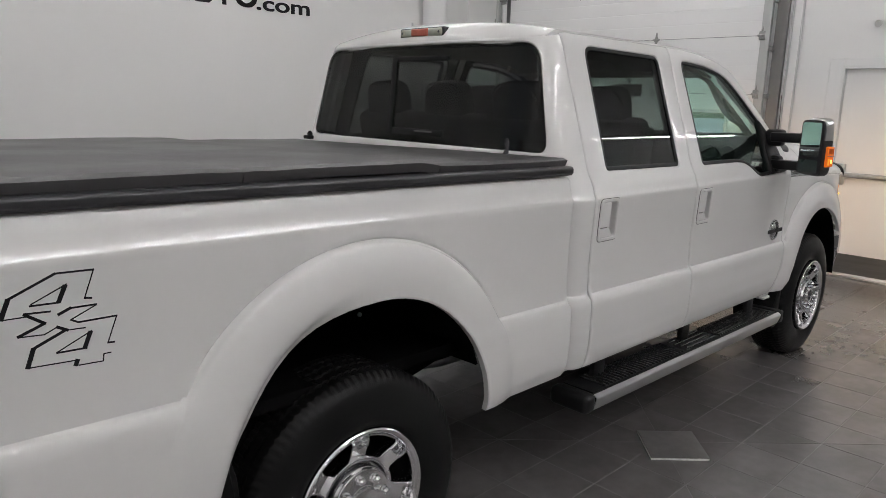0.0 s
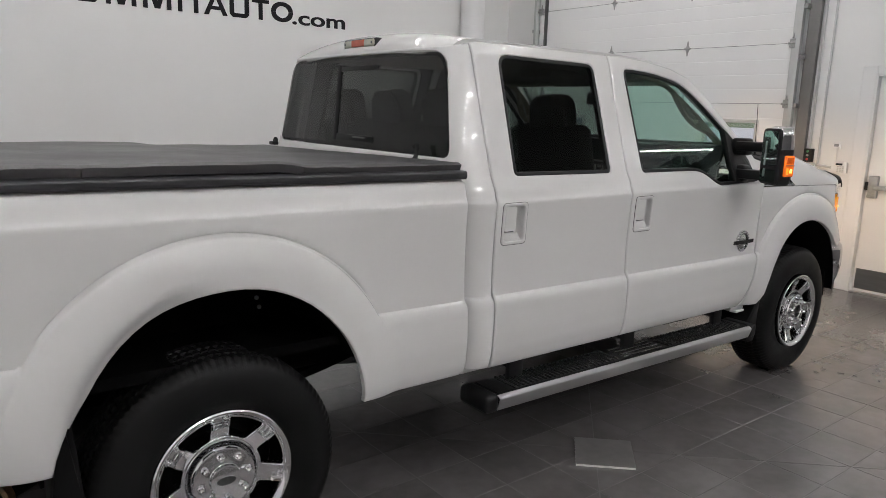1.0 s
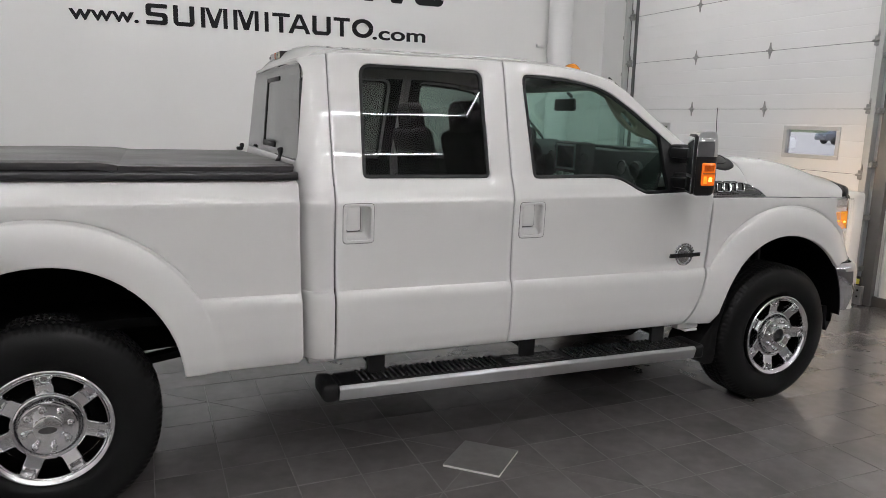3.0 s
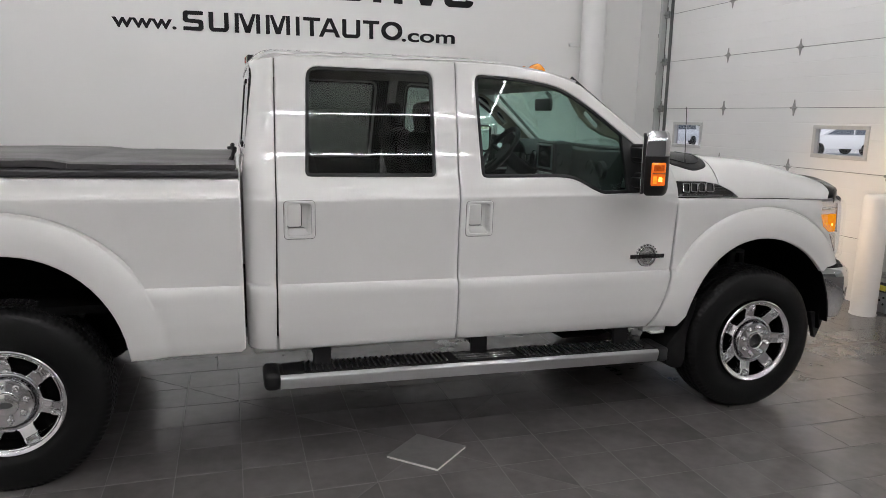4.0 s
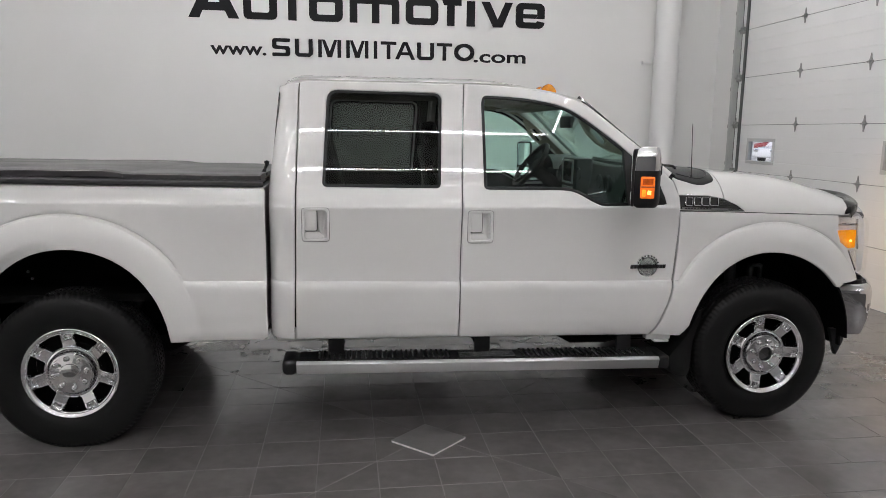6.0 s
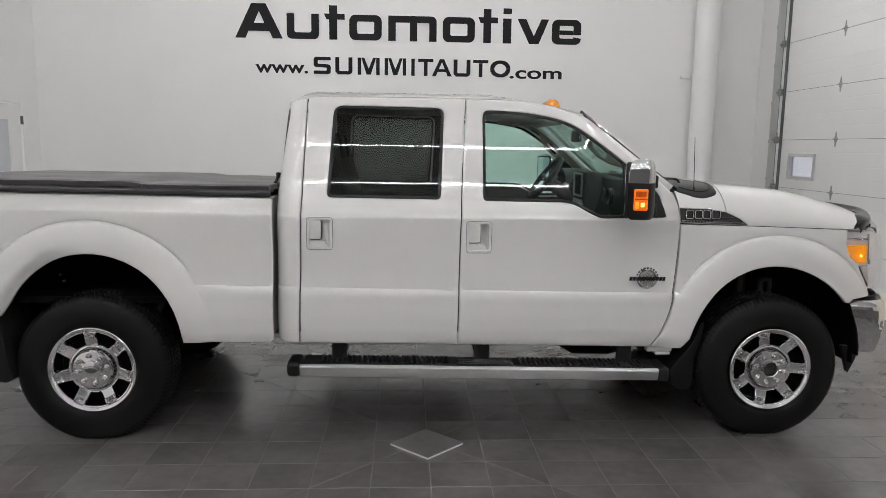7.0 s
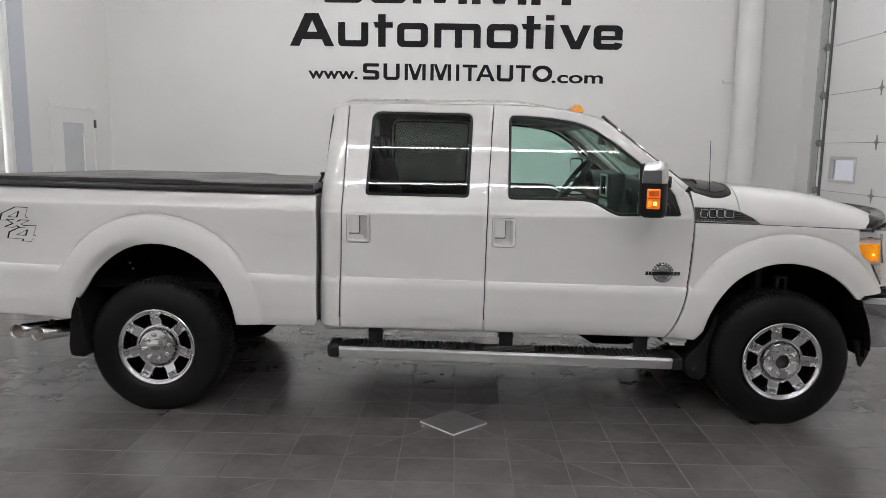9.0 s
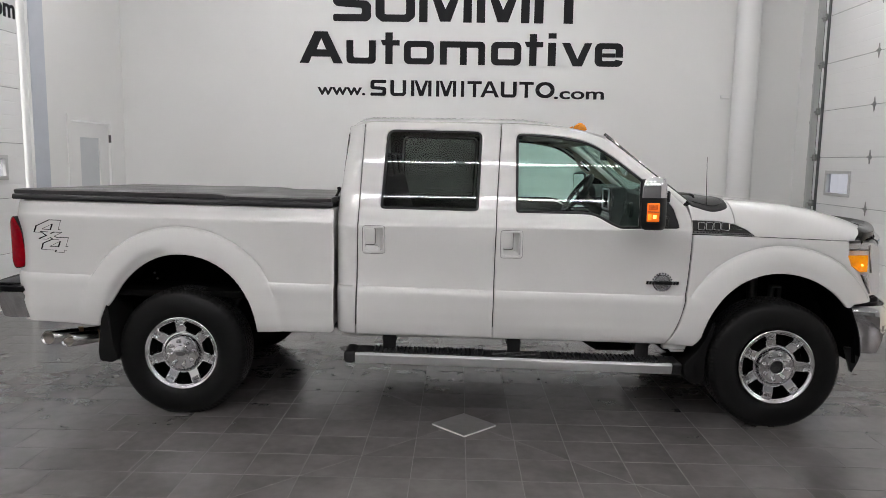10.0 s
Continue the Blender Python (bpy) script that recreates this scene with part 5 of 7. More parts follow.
# round chrome door emblem: ring, toothed edge and a dark bar
for f in (same, flipped):
    ring = lathe([(0.047, -0.002), (0.049, -0.010), (0.056, -0.012), (0.061, -0.008), (0.061, 0.004)], 40)
    moved(ring, Matrix.Translation((3.197, F(3.197, 0.972), 0.972)))
    em = part("door_emblem", f(ring), CHROME, TRUCK, "round chrome emblem with a dark bar")
    face = lathe([(0.0005, -0.006), (0.03, -0.008), (0.047, -0.004)], 32)
    part("disc", f(moved(face, Matrix.Translation((3.197, F(3.197, 0.972), 0.972)))), mat("brushed_emblem", (0.80, 0.82, 0.81), 0.20, 1.0, scale=110, vary=0.5, fine=160, bump=0.5), em)
    for k in range(9):
        a = math.pi * (0.12 + 0.76 * k / 8)
        t = box(-0.006, 0.006, -0.010, 0.002, 0.058, 0.069, 0.001, 1)
        moved(t, Matrix.Translation((3.197, F(3.197, 0.972), 0.972)) @ Matrix.Rotation(a - math.pi / 2, 4, "Y"))
        part("tooth", f(t), CHROME, em)
    for k in range(11):
        x = 3.089 + 0.0195 * k
        part("bar", f(prism([(x, 0.962), (x + 0.016, 0.962), (x + 0.020, 0.984), (x + 0.004, 0.984)], lambda a, b: side(a, b, -0.017), lambda a, b: side(a, b, -0.009))), GLOSSBLACK, em)

# mirrors
for f in (same, flipped):
    shell = rounded([(2.950, -0.300), (2.950, -0.132), (3.040, -0.128), (3.090, -0.155), (3.100, -0.200), (3.080, -0.256)], [0.015, 0.02, 0.04, 0.03, 0.03, 0.03])
    loops, bmz = [], bmesh.new()
    for z, s in ((1.350, 0.72), (1.362, 0.90), (1.385, 1.0), (1.52, 1.0), (1.548, 1.0)):
        loops.append([bmz.verts.new((3.03 + (x - 3.03) * s, -0.195 + (y + 0.195) * s, z)) for x, y in shell])
    for a, b in zip(loops[:-1], loops[1:]):
        for i in range(len(shell)):
            j = (i + 1) % len(shell)
            bmz.faces.new((a[i], a[j], b[j], b[i]))
    bmz.faces.new(loops[0])
    bmz.faces.new(loops[-1])
    bmesh.ops.recalc_face_normals(bmz, faces=bmz.faces)
    MR = Matrix.Translation((3.020, -0.303, -0.006)) @ Matrix.Rotation(radians(-31), 4, "Z") @ Matrix.Translation((-3.035, 0.29, 0))
    SQUEEZE = Matrix.Translation((3.085, 0, 0)) @ Matrix.Diagonal((0.86, 1, 1, 1)) @ Matrix.Translation((-3.085, 0, 0))
    turned = lambda b: f(moved(b, MR @ SQUEEZE))
    mi = part("mirror", turned(bmz), BLACK, TRUCK, "tall black towing mirror with chrome cap and amber lamp")
    bmc, loops = bmesh.new(), []
    for z, s in ((1.549, 0.995), (1.59, 0.985), (1.62, 0.955), (1.645, 0.89), (1.662, 0.78), (1.671, 0.62), (1.674, 0.40)):
        loops.append([bmc.verts.new((max(2.952, 3.04 + (x - 3.04) * s), -0.195 + (y + 0.195) * s, z)) for x, y in shell])
    for a, b in zip(loops[:-1], loops[1:]):
        for i in range(len(shell)):
            j = (i + 1) % len(shell)
            bmc.faces.new((a[i], a[j], b[j], b[i]))
    bmc.faces.new(loops[-1])
    bmesh.ops.recalc_face_normals(bmc, faces=bmc.faces)
    part("mirror_cap", turned(bmc), CHROME, mi, "polished chrome cap")
    fr_ = prism(rounded([(-0.302, 1.356), (-0.132, 1.356), (-0.132, 1.660), (-0.302, 1.660)], 0.035), lambda y, z: (2.940, y, z), lambda y, z: (2.956, y, z), bevel=0.004)
    part("mirror_frame", turned(fr_), BLACK, mi)
    part("mirror_glass", turned(prism(rounded([(-0.290, 1.458), (-0.144, 1.458), (-0.144, 1.646), (-0.290, 1.646)], 0.02), lambda y, z: (2.936, y, z), lambda y, z: (2.945, y, z))), MIRROR, mi)
    part("mirror_glass", turned(prism(rounded([(-0.290, 1.370), (-0.144, 1.370), (-0.144, 1.440), (-0.290, 1.440)], 0.015), lambda y, z: (2.936, y, z), lambda y, z: (2.945, y, z))), MIRROR, mi)
    outer_face = Matrix.Translation((2.95, -0.30, 0)) @ Matrix.Rotation(radians(19), 4, "Z") @ Matrix.Translation((-2.95, 0.30, 0))
    lens = moved(box(2.994, 3.080, -0.315, -0.296, 1.402, 1.518, 0.009, 3), outer_face)
    al = part("turn_lamp", turned(lens), AMBER, mi, "amber turn lamp, lit")
    part("bulb", turned(moved(box(3.036, 3.060, -0.3165, -0.310, 1.422, 1.446, 0.004, 2), outer_face)), AMBERLIT, al)
    part("divider", turned(moved(box(2.998, 3.077, -0.3170, -0.312, 1.461, 1.467), outer_face)), mat("dark_amber", (0.35, 0.07, 0.01), 0.3), al)
    part("cell", turned(moved(box(3.004, 3.070, -0.3164, -0.311, 1.474, 1.508, 0.003, 1), outer_face)), mat("deep_amber", (0.55, 0.09, 0.008), 0.2, emit=0.12, scale=70, vary=0.4), al)
    part("cell", turned(moved(box(3.002, 3.028, -0.3164, -0.311, 1.412, 1.452, 0.003, 1), outer_face)), mat("bright_amber", (0.95, 0.30, 0.02), 0.2, emit=0.7, scale=70, vary=0.4), al)
    for z in (1.385, 1.545):
        arm = box(3.080, 3.160, -0.19, 0.06, z - 0.028, z + 0.028, 0.012, 2)
        arm = box(3.075, 3.170, -0.17, -0.11, z - 0.036, z + 0.036, 0.010, 2, arm)
        part("mirror_arm", f(arm), BLACK, mi)
    for z in (1.385, 1.540):
        part("arm_bracket", f(box(3.10, 3.19, 0.0, 0.10, z - 0.05, z + 0.05, 0.02, 3)), BLACK, mi)

# front lamps, grille and bumper
lamp = resample(rounded([(4.404, 1.253), (4.60, 1.258), (4.672, 1.215), (4.705, 0.95), (4.69, 0.895), (4.592, 0.888), (4.535, 0.985), (4.492, 1.062), (4.437, 1.098), (4.404, 1.168)], [0.008, 0.03, 0.05, 0.03, 0.02, 0.01, 0.04, 0.02, 0.02, 0.01]), 0.02)


def lamp_y(x, z, d):
    return (x, 0.036 + 1.25 * max(0, x - 4.42) ** 2 + d, z)


for f in (same, flipped):
    hl = part("headlamp", f(prism(inset(lamp, 0.006), lambda x, z: lamp_y(x, z, 0.035), lambda x, z: (x + 0.03, 0.34, z))), LAMPBODY, TRUCK, "tall clear headlamp with an amber corner, lit")
    part("lens", f(prism(lamp, lambda x, z: lamp_y(x, z, 0.0), lambda x, z: lamp_y(x, z, 0.006))), LAMPLENS, hl)
    amb = prism(rounded([(4.412, 1.168), (4.55, 1.172), (4.553, 1.062), (4.496, 1.062), (4.440, 1.102), (4.412, 1.145)], 0.008), lambda x, z: lamp_y(x, z, 0.010), lambda x, z: lamp_y(x, z, 0.034))
    ac = part("amber_corner", f(amb), AMBERLAMP, hl)
    part("bulb", f(moved(lathe([(0.0004, -0.008), (0.006, -0.004), (0.008, 0.0), (0.006, 0.003)], 14), Matrix.Translation((4.505, 0.048, 1.108)))), AMBERLIT, ac)
    part("rib", f(tube([lamp_y(4.425, 1.205, 0.030), lamp_y(4.50, 1.207, 0.030), lamp_y(4.56, 1.203, 0.030)], [0.006, 0.010, 0.006], 10)), CHROME, hl)
    part("beam_lamp", f(moved(lathe([(0.0004, -0.010), (0.020, -0.008), (0.036, -0.004), (0.040, 0.004)], 24), Matrix.Translation((4.712, 0.24, 1.02)) @ Matrix.Rotation(radians(90), 4, "Z"))), LAMPLIT, hl, "lit headlamp facing forward")
    part("lamp_divider", f(prism(rounded([(4.556, 1.235), (4.574, 1.236), (4.604, 1.05), (4.586, 1.05)], 0.006), lambda x, z: lamp_y(x, z, 0.020), lambda x, z: lamp_y(x, z, 0.034), bevel=0.004)), CHROME, hl)
    part("reflector", f(prism(rounded([(4.51, 1.045), (4.575, 1.045), (4.60, 0.915), (4.592, 0.912), (4.545, 0.985)], 0.008), lambda x, z: lamp_y(x, z, 0.016), lambda x, z: lamp_y(x, z, 0.034), bevel=0.004)), CHROME, hl)
part("grille_top", tube(curve2([(4.63, 0.16, 1.245), (4.70, 0.26, 1.252), (4.765, 0.40, 1.268), (4.815, 0.62, 1.288), (4.845, 1.0, 1.300)], 8) + [(x, 2 - y, z) for x, y, z in curve2([(4.63, 0.16, 1.245), (4.70, 0.26, 1.252), (4.765, 0.40, 1.268), (4.815, 0.62, 1.288), (4.845, 1.0, 1.300)], 8)[::-1][1:]], 0.028, 12), CHROME, TRUCK, "chrome bar over the grille")
gr = part("grille", box(4.58, 4.69, 0.36, 1.64, 0.86, 1.25, 0.02, 2), GLOSSBLACK, TRUCK, "chrome grille with heavy bars")
for z in (0.92, 1.06, 1.20):
    part("grille_bar", box(4.68, 4.76, 0.40, 1.60, z - 0.035, z + 0.035, 0.012, 2), CHROME, gr)
for y in (0.37, 1.63):
    part("grille_surround", box(4.60, 4.77, y - 0.04, y + 0.04, 0.86, 1.275, 0.02, 3), CHROME, gr)


def bumper(path, zlo, zhi, name, label, lean, material=CHROME, form=1.0, slant=0.085):
    """A formed bumper swept along a smooth plan line; its ends slant."""
    pts = curve2(path, 10)
    line = [Vector(q) for q in pts] + [Vector((x, 2 - y)) for x, y in pts[::-1][1:]]
    n = len(line)
    run = [0.0]
    for i in range(1, n):
        run.append(run[-1] + (line[i] - line[i - 1]).length)
    norms = []
    for i in range(n):
        t = (line[min(n - 1, i + 2)] - line[max(0, i - 2)]).normalized()
        norms.append(Vector((-t.y, t.x)) * lean)

    def fn(u, v):
        i = min(n - 1, round(u * (n - 1)))
        p, z = line[i], zlo + (zhi - zlo) * v
        bulge = min(0.045, 0.225 * form) * v if form < 0.5 else form * (0.028 * math.sin(math.pi * (0.12 + 0.80 * v)) ** 0.8 - 0.040 * (1 - v) ** 1.6 - 0.020 * max(0.0, (v - 0.88) / 0.12) ** 2)
        s = min(run[i], run[-1] - run[i])
        push = slant * (1 - v) ** 0.75 * max(0.0, 1 - s / 0.30)
        return (p.x + norms[i].x * bulge + push, p.y + norms[i].y * bulge, z)
    return part(name, sheet(fn, n - 1, 24, 0.008), material, TRUCK, label, 60)


bumper([(4.448, 0.044), (4.54, 0.034), (4.63, 0.046), (4.71, 0.105), (4.80, 0.26), (4.86, 0.55), (4.88, 1.0)], 0.512, 0.836, "front_bumper", "polished chrome front bumper", -1)
bumper([(4.435, 0.072), (4.52, 0.064), (4.60, 0.072), (4.67, 0.13), (4.75, 0.29), (4.80, 0.56), (4.82, 1.0)], 0.826, 0.858, "bumper_top", "black strip over the bumper", -1, BLACK, 0.04, 0.0)
for f in (same, flipped):
    part("shock_bracket", f(merge(box(4.05, 4.125, 0.33, 0.37, 0.895, 0.915, 0.004, 1), box(4.105, 4.125, 0.33, 0.36, 0.78, 0.895, 0.004, 1))), DARKSTEEL, TRUCK, "grey bracket in the wheel arch")
    part("shock_absorber", f(tube([(4.085, 0.40, 0.90), (4.07, 0.40, 0.70), (4.07, 0.40, 0.69), (4.04, 0.40, 0.45)], [0.022, 0.022, 0.034, 0.034], 14)), DARKSTEEL, TRUCK, "dark shock absorber")
    part("brake_hose", f(tube(curve2([(4.14, 0.36, 0.86), (4.16, 0.33, 0.80), (4.13, 0.30, 0.74), (4.09, 0.30, 0.68)], 6), 0.006, 8)), UNDER, TRUCK)
both("splash_panel", sheet(lambda u, v: (4.50 + 0.03 * u, 0.075 + 0.42 * v, 0.86 - 0.42 * u), 8, 6, 0.012), UNDER)
both("air_dam", prism(rounded([(4.47, 0.54), (4.58, 0.54), (4.565, 0.45), (4.525, 0.365), (4.505, 0.43)], 0.01), lambda x, z: (x, 0.10, z), lambda x, z: (x, 0.13, z)), BLACK)
part("lower_valance", box(4.58, 4.70, 0.40, 1.60, 0.44, 0.54, 0.02, 2), BLACK, TRUCK)
bumper([(-1.065, 0.045), (-1.12, 0.040), (-1.20, 0.035), (-1.27, 0.10), (-1.31, 0.30), (-1.33, 0.62), (-1.335, 1.0)], 0.652, 0.832, "rear_bumper", "chrome rear bumper with a black top", 1, CHROME, 0.35, 0.075)
bumper([(-1.045, 0.020), (-1.10, 0.016), (-1.20, 0.034), (-1.26, 0.10), (-1.30, 0.30), (-1.32, 0.62), (-1.325, 1.0)], 0.832, 0.876, "bumper_top", "black step pad over the bumper", 1, BLACK, 0.2, 0.0)
part("step_pad", prism([(-1.32, 0.10), (-1.06, 0.10), (-1.06, 1.90), (-1.32, 1.90)], lambda x, y: (x, y, 0.862), lambda x, y: (x, y, 0.874), bevel=0.004), BLACK, TRUCK)

# tail lamps
tl = resample(rounded([(-1.148, 1.300), (-1.118, 1.336), (-1.072, 1.262), (-1.056, 1.157), (-1.047, 1.05), (-1.056, 0.996), (-1.125, 0.985), (-1.150, 1.03)], [0.03, 0.015, 0.06, 0.06, 0.03, 0.02, 0.02, 0.03]), 0.02)
for f in (same, flipped):
    skin = panel(tl, [], lambda x, z, d: (x, F(-1.045, z) - 0.012 + 3.2 * max(0, -1.070 - x) ** 2 + d, z), 0.012, 0.006, 0.006, 0.02, crown=(0.022, lambda x, z: 0.012))
    t = part("tail_lamp", f(skin), RED, TRUCK, "red tail lamp wrapping the bed corner", 60)
    part("gasket", f(prism(inset(tl, -0.004), lambda x, z: (x, F(-1.045, z) + 0.004 + 3.2 * max(0, -1.070 - x) ** 2, z), lambda x, z: (x, F(max(x, -1.12), z) + 0.12, z), bevel=0.0)), BLACK, t)
    part("bulb", f(moved(lathe([(0.0004, -0.004), (0.010, 0.0), (0.013, 0.004)], 12), Matrix.Translation((-1.09, F(-1.09, 1.15) - 0.016, 1.15)))), REDLIT, t)

# bed cover and rails
RAILPLASTIC = mat("rail_plastic", (0.026, 0.026, 0.028), 0.32, scale=8, vary=0.12, fine=400, bump=0.1)


def rail_z(x):
    return 1.426 + 0.0118 * (1.02 - x)


RP = [(0.024, 0.000), (0.017, 0.010), (0.017, 0.024), (0.020, 0.030), (0.027, 0.034), (0.040, 0.035), (0.14, 0.034)]
rail = sheet(lambda u, v: (-1.105 + 2.13 * u, np.interp(v * 6, range(7), [q[0] for q in RP]), rail_z(-1.105 + 2.13 * u) + np.interp(v * 6, range(7), [q[1] for q in RP])), 30, 24, 0.006)
far_rail = moved(flipped(rail), Matrix.Translation((0, 0, -0.028)))
part("bed_rail_cap", rail, RAILPLASTIC, TRUCK, "black plastic bed rail cap", 60)
part("bed_rail_cap", far_rail, RAILPLASTIC, TRUCK, "black plastic bed rail cap", 60)
part("cover_rail", box(-1.085, 1.00, 0.085, 0.125, 1.455, 1.480, 0.004, 1), UNDER, TRUCK)
part("cover_rail", box(-1.085, 1.00, 1.875, 1.915, 1.43, 1.455, 0.004, 1), UNDER, TRUCK)


def cover_panel(x0, x1):
    def fn(u, v):
        x, y = x0 + (x1 - x0) * u, 0.040 + 1.92 * v
        e = min(u, 1 - u) * (x1 - x0)
        s = min(v, 1 - v) * 1.92
        dome = 0.004 * math.sin(math.pi * v) ** 0.6 * math.sin(math.pi * u) ** 0.6
        sag = 0.0028 * noise.noise((x * 3, y * 2.2, 1.3)) + 0.0014 * noise.noise((x * 11, y * 9, 4.1))
        edge = -0.008 * max(0, 1 - s / 0.012) ** 2 - 0.0012 * max(0, 1 - e / 0.03) ** 2
        drop = 0.016 * smooth((x - 0.20) / 0.16)
        return (x, y + 0.004 * noise.noise((x * 2.5, 0.3, 0.7)) * (1 - 2 * v), 1.519 - 0.034 * v - 0.010 * (x + 1.1) / 2.1 - drop + dome + sag + edge)
    return sheet(fn, 40, 90, 0.031)


for x0, x1 in ((-1.108, -0.3935), (-0.3930, 0.3110), (0.3115, 1.012)):
    part("cover_panel", cover_panel(x0, x1), VINYL, TRUCK, "black vinyl folding bed cover section", 50)
for y, tall in ((0.345, 1.0), (1.79, 0.35)):
    b = tube([(0.99, y, 1.475), (1.0, y, 1.475 + 0.025 * tall), (1.012, y + 0.01, 1.475 + 0.055 * tall), (1.01, y + 0.02, 1.475 + 0.07 * tall)], [0.014, 0.01, 0.012, 0.016], 8)
    b = box(0.975, 1.015, y - 0.02, y + 0.03, 1.468, 1.488, 0.004, 1, b)
    part("cover_clamp", b, BLACK, TRUCK)

# 4x4 decal: dark outlines lying on the bed side
DX, DZ, DW, DH = -0.970, 1.096, 0.235, 0.221


def dec(p):
    return (DX + p[0] * DW, DZ + p[1] * DH)


def stroke(pts, w):
    bm_ = None
    for a, b in zip(pts[:-1], pts[1:]):
        a, b = Vector(dec(a)), Vector(dec(b))
        t = (b - a).normalized()
        n = Vector((-t.y, t.x)) * w
        a, b = a - t * w * 0.7, b + t * w * 0.7
        bm_ = sheet(lambda u, v: side(*(a.lerp(b, u) + n * (2 * v - 1)), -0.0012), 6, 1, 0, bm_)
    return bm_


DECAL = thing("four_by_four_decal", (-0.87, F(-0.87, 1.2) - 0.002, 1.096), "dark outlined four-by-four decal on the bed side", "decal")
HV, MD, TH = 0.0050, 0.0029, 0.0015
for w_, line in [
    (HV, [(0.02, 0.63), (0.08, 0.80)]), (MD, [(0.08, 0.81), (0.47, 1.0)]), (0.0023, [(0.47, 1.0), (0.80, 0.99)]),
    (TH, [(0.80, 0.99), (0.71, 0.71)]), (0.0023, [(0.71, 0.71), (0.77, 0.70)]), (TH, [(0.02, 0.62), (0.22, 0.615)]),
    (TH, [(0.26, 0.73), (0.56, 0.88)]), (HV, [(0.545, 0.86), (0.49, 0.72)]), (0.0022, [(0.25, 0.715), (0.50, 0.705)])]:
    part("stroke", stroke(line, w_), LETTER, DECAL)
for w_, line in [
    (0.0022, [(0.20, 0.645), (0.41, 0.63)]), (0.0034, [(0.20, 0.64), (0.36, 0.52)]), (0.0034, [(0.36, 0.52), (0.14, 0.43)]),
    (TH, [(0.14, 0.425), (0.35, 0.407), (0.46, 0.46)]), (0.0034, [(0.46, 0.46), (0.545, 0.41)]), (TH, [(0.545, 0.41), (0.70, 0.40)]),
    (0.0034, [(0.48, 0.585), (0.58, 0.63)]), (0.0022, [(0.58, 0.63), (0.81, 0.625)]), (TH, [(0.81, 0.62), (0.58, 0.51)]), (0.0022, [(0.58, 0.51), (0.64, 0.472)])]:
    part("stroke", stroke(line, w_), LETTER, DECAL)
for w_, line in [
    (0.0022, [(0.64, 0.47), (0.99, 0.467)]), (TH, [(0.99, 0.467), (0.895, 0.195)]), (0.0023, [(0.895, 0.195), (0.955, 0.19)]),
    (0.0034, [(0.52, 0.41), (0.25, 0.285)]), (HV, [(0.25, 0.28), (0.195, 0.11)]), (TH, [(0.19, 0.103), (0.60, 0.08)]),
    (HV, [(0.61, 0.075), (0.595, 0.035)]), (TH, [(0.62, 0.022), (0.84, 0.01), (0.85, 0.085), (0.915, 0.085)]),
    (TH, [(0.44, 0.20), (0.755, 0.357)]), (HV, [(0.74, 0.34), (0.685, 0.195)]), (0.0022, [(0.44, 0.195), (0.70, 0.187)])]:
    part("stroke", stroke(line, w_), LETTER, DECAL)

# running boards
# step ribs: glossier and a little paler than the pad
RIBBLACK = mat("glossy_black_ribs", (0.035, 0.035, 0.036), 0.22, coat=0.6, scale=30, vary=0.3, rvary=0.08)


def running_board(f):
    tilt = lambda x: -0.016 * (x - 1.1)
    def shear(bm):
        for v in bm.verts:
            v.co.z += tilt(v.co.x)
        return bm
    core = box(1.185, 3.27, -0.055, 0.125, 0.412, 0.478, 0.012, 2)
    rb = part("running_board", f(shear(core)), BLACK, TRUCK, "running board with black ribbed top and bright face")
    face = sheet(lambda u, v: (1.185 + 2.085 * u, -0.074 + 0.020 * (1 - v) ** 1.5 + 0.022 * max(0, (v - 0.80) / 0.20) ** 1.6, 0.410 + 0.072 * v), 2, 14, 0.004)
    part("bright_face", f(shear(face)), ALLOY, rb, "polished aluminium face", 60)
    part("tread_pad", f(shear(box(1.20, 3.26, -0.040, 0.115, 0.479, 0.484))), BLACK, rb)
    for x0, k in ((1.30, 26), (2.46, 26)):
        for i in range(k):
            x = x0 + 0.029 * i
            part("tread_rib", f(shear(box(x, x + 0.013, -0.036, 0.105, 0.484, 0.494, 0.003, 1))), RIBBLACK, rb)
    for i in range(4):
        part("tread_rib", f(shear(box(2.09, 2.42, -0.03 + 0.035 * i, -0.017 + 0.035 * i, 0.484, 0.493, 0.003, 1))), RIBBLACK, rb)
    part("end_cap", f(shear(box(1.108, 1.188, -0.070, 0.130, 0.405, 0.492, 0.026, 3))), BLACK, rb)
    part("end_cap", f(shear(box(3.268, 3.335, -0.068, 0.130, 0.408, 0.488, 0.016, 3))), BLACK, rb)
    for x in (1.40, 2.24, 3.10):
        br = box(x - 0.045, x + 0.045, 0.06, 0.09, 0.44, 0.60, 0.008, 2)
        br = box(x - 0.05, x + 0.05, 0.08, 0.20, 0.535, 0.56, 0.006, 1, br)
        part("bracket", f(shear(br)), BLACK, rb)


running_board(lambda b: b)
running_board(flipped)

